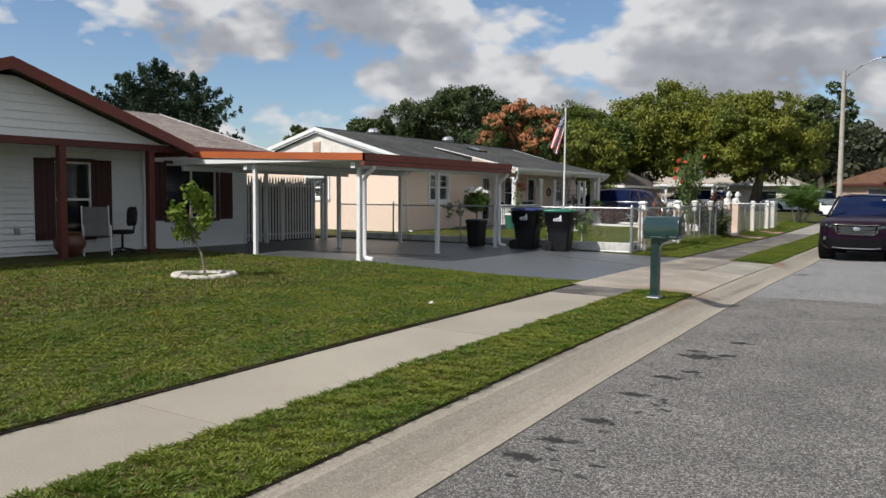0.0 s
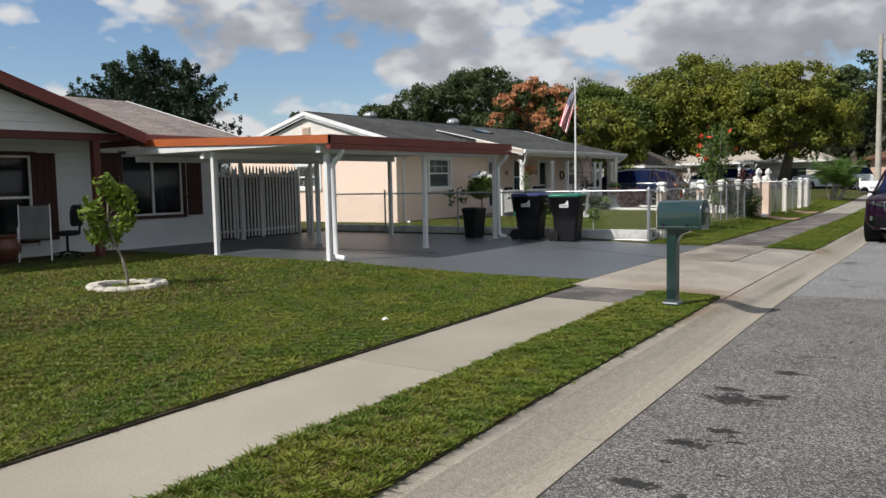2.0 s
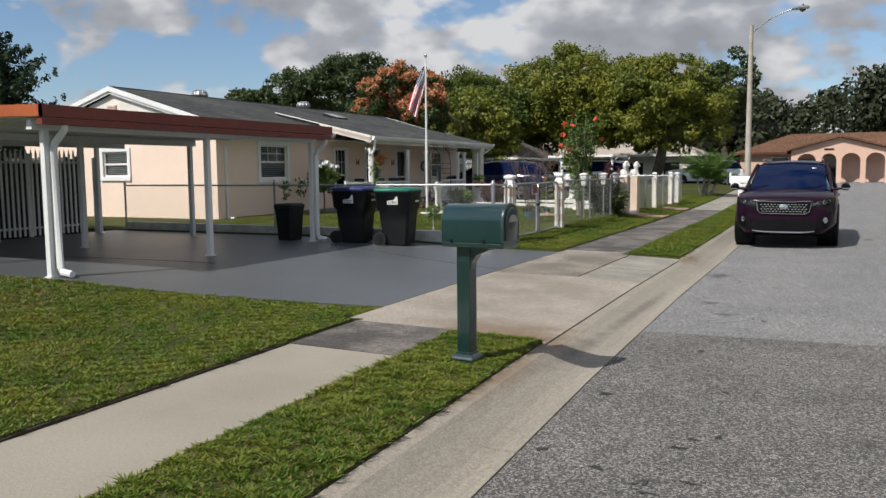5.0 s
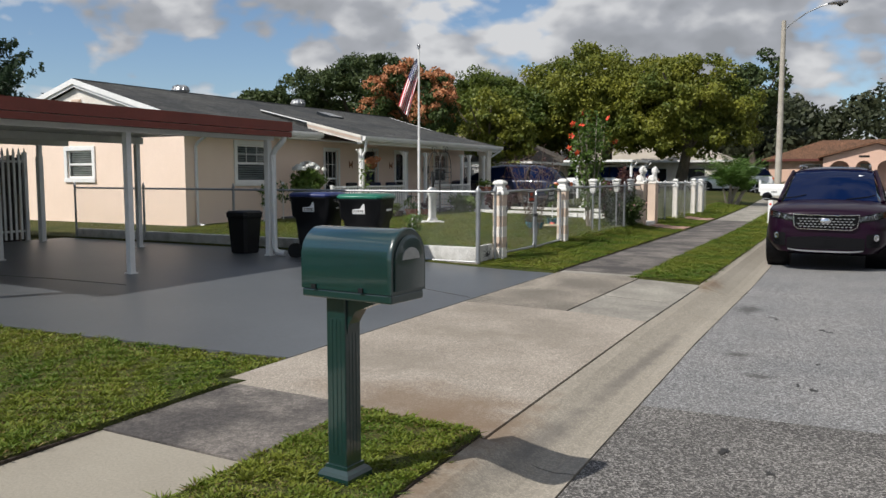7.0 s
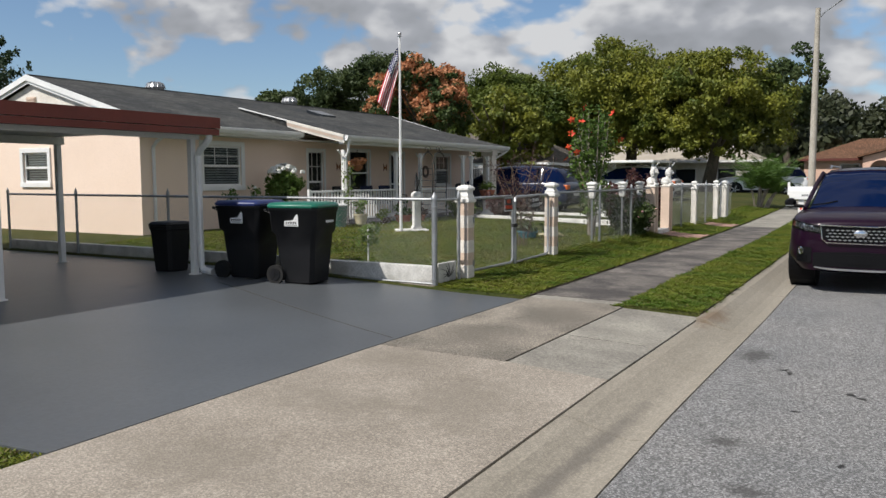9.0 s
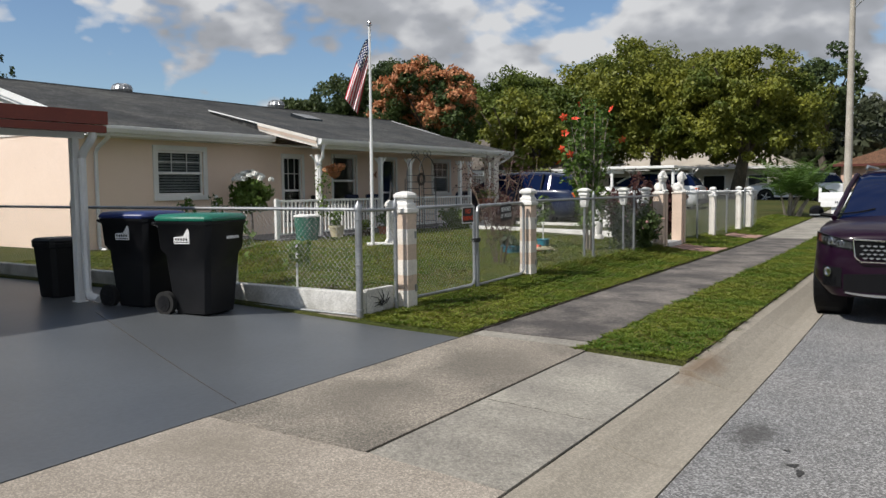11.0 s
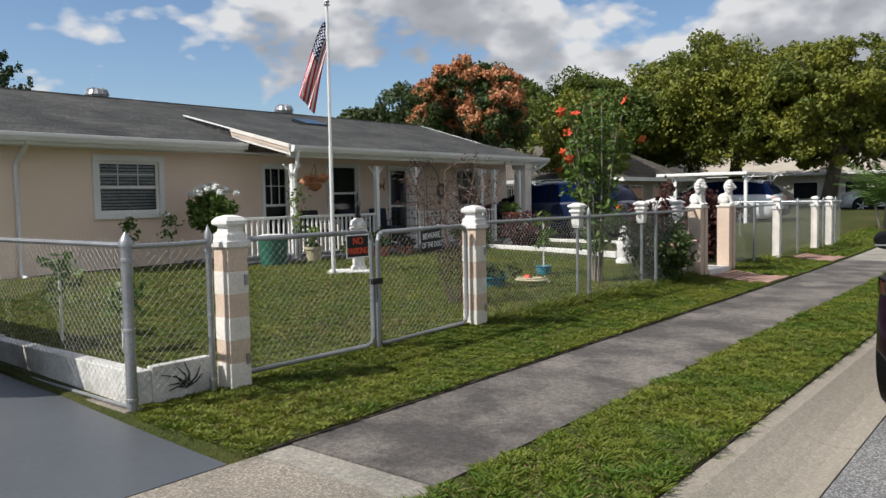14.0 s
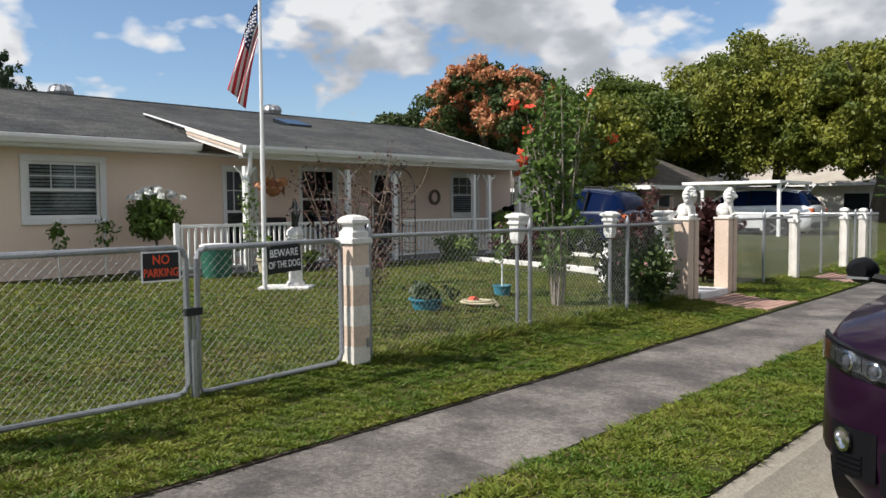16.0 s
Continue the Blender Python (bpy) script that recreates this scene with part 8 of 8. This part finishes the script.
# clump palm past the fence
pm = thing("palm", pose(-4.2, 44.6, ground_z(-4.2, 44.6)), "bushy green clump palm beside the pavement", "palm")
rs = np.random.default_rng(71)
quads = []
bm = B()
for s in range(7):
    a0 = rs.random() * 6.28
    base = Vector((0.45 * math.cos(a0) * rs.random(), 0.45 * math.sin(a0) * rs.random(), 0))
    top = base + Vector((0.35 * math.cos(a0), 0.35 * math.sin(a0), 0.40 + 0.6 * rs.random()))
    tube(bm, [base - Vector((0, 0, 0.1)), (base + top) / 2, top], 0.05, 6, 0.035)
    for f in range(17):
        a = rs.random() * 6.28
        ln = 0.7 + 0.55 * rs.random()
        up = 0.9 + 0.9 * rs.random()
        pts = [top + Vector((math.cos(a) * ln * t, math.sin(a) * ln * t, up * t * 1.25 - 0.85 * t * t)) for t in np.linspace(0, 1, 9)]
        for i in range(1, 9):
            d = (pts[i] - pts[i - 1]).normalized()
            sd = d.cross(Vector((0, 0, 1))).normalized()
            for sgn in (-1, 1):
                for j in (0, 0.5):
                    c = pts[i - 1] + (pts[i] - pts[i - 1]) * j
                    tip = c + (sd * sgn * 0.8 + d * 0.6 + Vector((0, 0, -0.25))) * 0.36 * (1 - 0.5 * i / 9)
                    w = d * 0.02
                    quads.append([c - w, c + w, tip + w * 0.2, tip - w * 0.2])
part("stem", bm, "bark_pale", pm)
tri_mesh("fronds", np.array([[tuple(v) for v in q] for q in quads]), 4, "palm_leaf", pm)


# ---- stains on the road ----
def stain(name, spots, z_of, material, label, seed):
    rs = random.Random(seed)
    bm = B()
    for x, y, rx, ry in spots:
        n = 18
        ph = [rs.uniform(0, 6.28) for _ in range(3)]
        vs = []
        for i in range(n):
            a = 2 * math.pi * i / n
            k = 1 + 0.3 * math.sin(2 * a + ph[0]) + 0.22 * math.sin(3 * a + ph[1]) + 0.15 * math.sin(5 * a + ph[2])
            px, py = x + rx * k * math.cos(a), y + ry * k * math.sin(a)
            vs.append(bm.verts.new((px, py, z_of(px, py))))
        bm.faces.new(vs)
    tagged(part(name, bm, material), label, "stain", kind="structure")


def road_z(x, y):
    return float(np.interp(x - bend(y), (ASPH, 1.5, 3.6), (0.0, 0.03, 0.06))) + 0.004


rs = random.Random(4)
spots = [(0.52, 8.6, 0.05, 0.03), (0.72, 8.4, 0.04, 0.03)]
for k in range(34):
    t = rs.random()
    spots.append((0.76 - 0.12 * t + rs.uniform(-0.20, 0.20), 4.6 + 5.6 * t + rs.uniform(-0.2, 0.2), rs.uniform(0.012, 0.045), rs.uniform(0.01, 0.03)))
for k in range(20):
    spots.append((rs.uniform(0.1, 1.0), rs.uniform(10, 19), rs.uniform(0.012, 0.04), rs.uniform(0.012, 0.05)))
stain("oil_stains", spots, road_z, "oil", "dark oil drips and stains on the asphalt", 3)


# ---- grass blades ----
def ground_heights(u, y):
    """ground_z for whole arrays; u is measured from the street's edge."""
    def sm(t):
        t = np.clip(t, 0, 1)
        return t * t * (3 - 2 * t)
    z = 0.105 + 0.02 * sm((KERB - u) / 0.8) + 0.11 * sm((WALK_IN - u) / 5.0) + 0.10 * sm((-3.0 - u) / 1.2) * sm((y - 19.4) / 4)
    edge = np.where(y < 12.45, WALK_IN + 0.16, WALK_IN)
    z = z + 0.042 * (((y < 12.7) | (y > 19.31)) & (u < edge - 0.012))
    z = z + 0.030 * (((y < 12.42) | (y > 19.3)) & (u > WALK_OUT + 0.012) & (u < KERB - 0.01))
    return z + 0.42 * sm((y - 30) / 40)


def turf(name, x0, x1, y0, y1, density, hmin, hmax, width, seed, follow, label, dry=0.12):
    """Blades over a stretch of lawn; x is taken from the street's edge where follow is set."""
    rng = np.random.default_rng(seed)
    n = int((x1 - x0) * (y1 - y0) * density)
    u, y = rng.uniform(x0, x1, n), rng.uniform(y0, y1, n)
    ys = np.linspace(y0 - 0.5, y1 + 0.5, 60)
    bx = np.interp(y, ys, [bend(v) for v in ys])
    x = u + bx if follow else u
    off = ~((y > np.interp(x, (-13.5, -7.2, -5, -2.7), (12.47, 12.62, 12.92, 13.30))) & (y < 19.33) & (x < -2.2))
    if follow:
        off &= ~((y > 12.42) & (y < 13.4) & (u > WALK_IN - 0.02))
    u, y, x = u[off], y[off], x[off]
    n = len(x)
    z = ground_heights(x - np.interp(y, ys, [bend(v) for v in ys]), y)
    patch = np.sin(x * 2.1 + 1.3 * np.sin(y * 1.1)) * np.cos(y * 1.7 + np.sin(x * 1.9)) * 0.5 + 0.5
    clump = np.zeros(n)
    for k in range(7):
        a, w = rng.random() * 6.283, rng.uniform(16, 44)
        clump += np.sin((x * math.cos(a) + y * math.sin(a)) * w + rng.random() * 6.283 + 1.2 * np.sin(x * 5.3 + y * 4.1 + k))
    clump = np.clip(0.5 + clump / 6.0, 0, 1)
    stay = rng.random(n) < 0.45 + 0.75 * clump
    x, y, z, patch, clump = x[stay], y[stay], z[stay], patch[stay], clump[stay]
    n = len(x)
    h = (hmin + (hmax - hmin) * rng.random(n)) * (0.75 + 0.5 * patch) * (0.55 + 0.95 * clump)
    ang = rng.random(n) * 2 * np.pi
    lean = rng.normal(size=(n, 2)) * 1.15
    base = np.stack([x, y, z - 0.006], 1)
    side = np.stack([np.cos(ang), np.sin(ang), np.zeros(n)], 1) * (width * (0.6 + 0.8 * rng.random(n)))[:, None]
    tip = base + np.stack([lean[:, 0] * h, lean[:, 1] * h, h], 1)
    belly = base * 0.55 + tip * 0.45 + np.stack([np.zeros(n), np.zeros(n), h * 0.14], 1)
    tris = np.stack([base, belly - side, tip, belly + side], 1)
    d = rng.random(n) < dry * (0.25 + 1.3 * patch) * (0.3 + 1.5 * (1 - clump))
    for sel, mt, nm in ((~d, "grass", name), (d, "grass_dry", "dry_" + name)):
        o = tri_mesh(nm, tris[sel], 4, mt)
        tagged(o, label if mt == "grass" else "dry yellow blades among the grass", "grass", kind="stuff")


G = "short mown green grass"
turf("verge_grass", WALK_OUT + 0.0, KERB - 0.006, 0.5, 12.40, 19000, 0.012, 0.027, 0.0052, 1, True, G + " between pavement and kerb", 0.14)
turf("verge_grass", WALK_OUT - 0.085, KERB - 0.006, 19.31, 33.0, 15000, 0.014, 0.030, 0.0056, 2, True, G + " between pavement and kerb", 0.10)
turf("verge_grass", WALK_OUT - 0.08, KERB - 0.012, 33.0, 44.0, 1500, 0.025, 0.045, 0.009, 3, True, G + " between pavement and kerb", 0.08)
turf("lawn_grass", -5.6, WALK_IN + 0.152, 1.5, 13.28, 9500, 0.012, 0.026, 0.0056, 4, True, G + " on the first lawn", 0.14)
turf("lawn_grass", -11.4, -5.6, 4.0, 12.9, 2600, 0.018, 0.032, 0.008, 5, True, G + " on the first lawn", 0.40)
turf("fence_grass", FX - 0.1, WALK_IN - 0.004, 19.24, 29.1, 14000, 0.014, 0.030, 0.0056, 6, True, G + " between the fence and the pavement", 0.16)
turf("fence_grass", FX + 0.05, WALK_IN - 0.012, 30.2, 33.4, 4000, 0.022, 0.042, 0.0075, 7, True, G + " between the fence and the pavement", 0.12)
turf("fence_grass", FX + 0.05, WALK_IN - 0.012, 34.7, 44.0, 2200, 0.025, 0.045, 0.009, 8, True, G + " between the fence and the pavement", 0.12)
turf("garden_grass", -8.0, FX + 0.1, 19.65, 30.0, 5000, 0.012, 0.027, 0.007, 9, False, G + " in the fenced garden", 0.30)
turf("garden_grass", -12.4, -8.0, 19.65, 31.0, 1800, 0.016, 0.030, 0.009, 10, False, G + " in the fenced garden", 0.30)
turf("fence_tufts", FX - 0.13, FX + 0.13, 23.3, 28.9, 5200, 0.03, 0.075, 0.0055, 16, False, "longer uncut grass along the fence foot", 0.25)


def cut_edge(u0, u1, ya, yb, inside):
    """The spade-cut edge of a lawn: soil between turf and concrete, dark to paint its shade."""
    bm = B()
    n = max(2, int((yb - ya) / 0.12))
    rg = random.Random(int(ya * 10 + u0 * 100))
    rings = []
    for k in range(n + 1):
        y = ya + (yb - ya) * k / n
        z = ground_z(inside + bend(y), y) - 0.010 + rg.uniform(-0.006, 0.004)
        w = rg.uniform(-0.012, 0.010)
        a, b = (u0 + w, u1) if inside < u0 else (u0, u1 + w)
        rings.append([(a + bend(y), y, z), (b + bend(y), y, z - 0.004), (b + bend(y), y, z - 0.12), (a + bend(y), y, z - 0.12)])
    loft(bm, rings)
    tagged(part("lawn_edge", bm, "soil"), "dark strip at the lawn edge, spade-cut soil and painted shade", "lawn edge", kind="structure")


# only edges turned from the sun; the strip adds the shade under the turf
cut_edge(WALK_IN + 0.135, WALK_IN + 0.157, -5, 11.4, WALK_IN - 0.1)
cut_edge(WALK_IN - 0.024, WALK_IN - 0.004, 19.5, 29.1, WALK_IN - 0.1)
cut_edge(KERB - 0.022, KERB - 0.006, -5, 12.38, KERB - 0.1)
cut_edge(KERB - 0.022, KERB - 0.006, 19.34, 33, KERB - 0.1)
bm = B()
box(bm, -12.86, -12.45, 22.4, 25.4, 0.1, 0.35)
tagged(part("planting_bed", bm, "soil"), "dark soil planting bed along the house wall", "planting bed", kind="structure")

litter = thing("litter", pose(-2.97, 9.06, 0.17), "small white scrap of paper on the lawn", "litter")
bm = B()
loft(bm, [[(x * k, y * k, z) for x, y in ((-0.03, -0.02), (0.02, -0.03), (0.035, 0.01), (-0.01, 0.03))] for z, k in ((0.0, 0.8), (0.02, 1.0), (0.035, 0.5))])
part("scrap", bm, "white", litter)
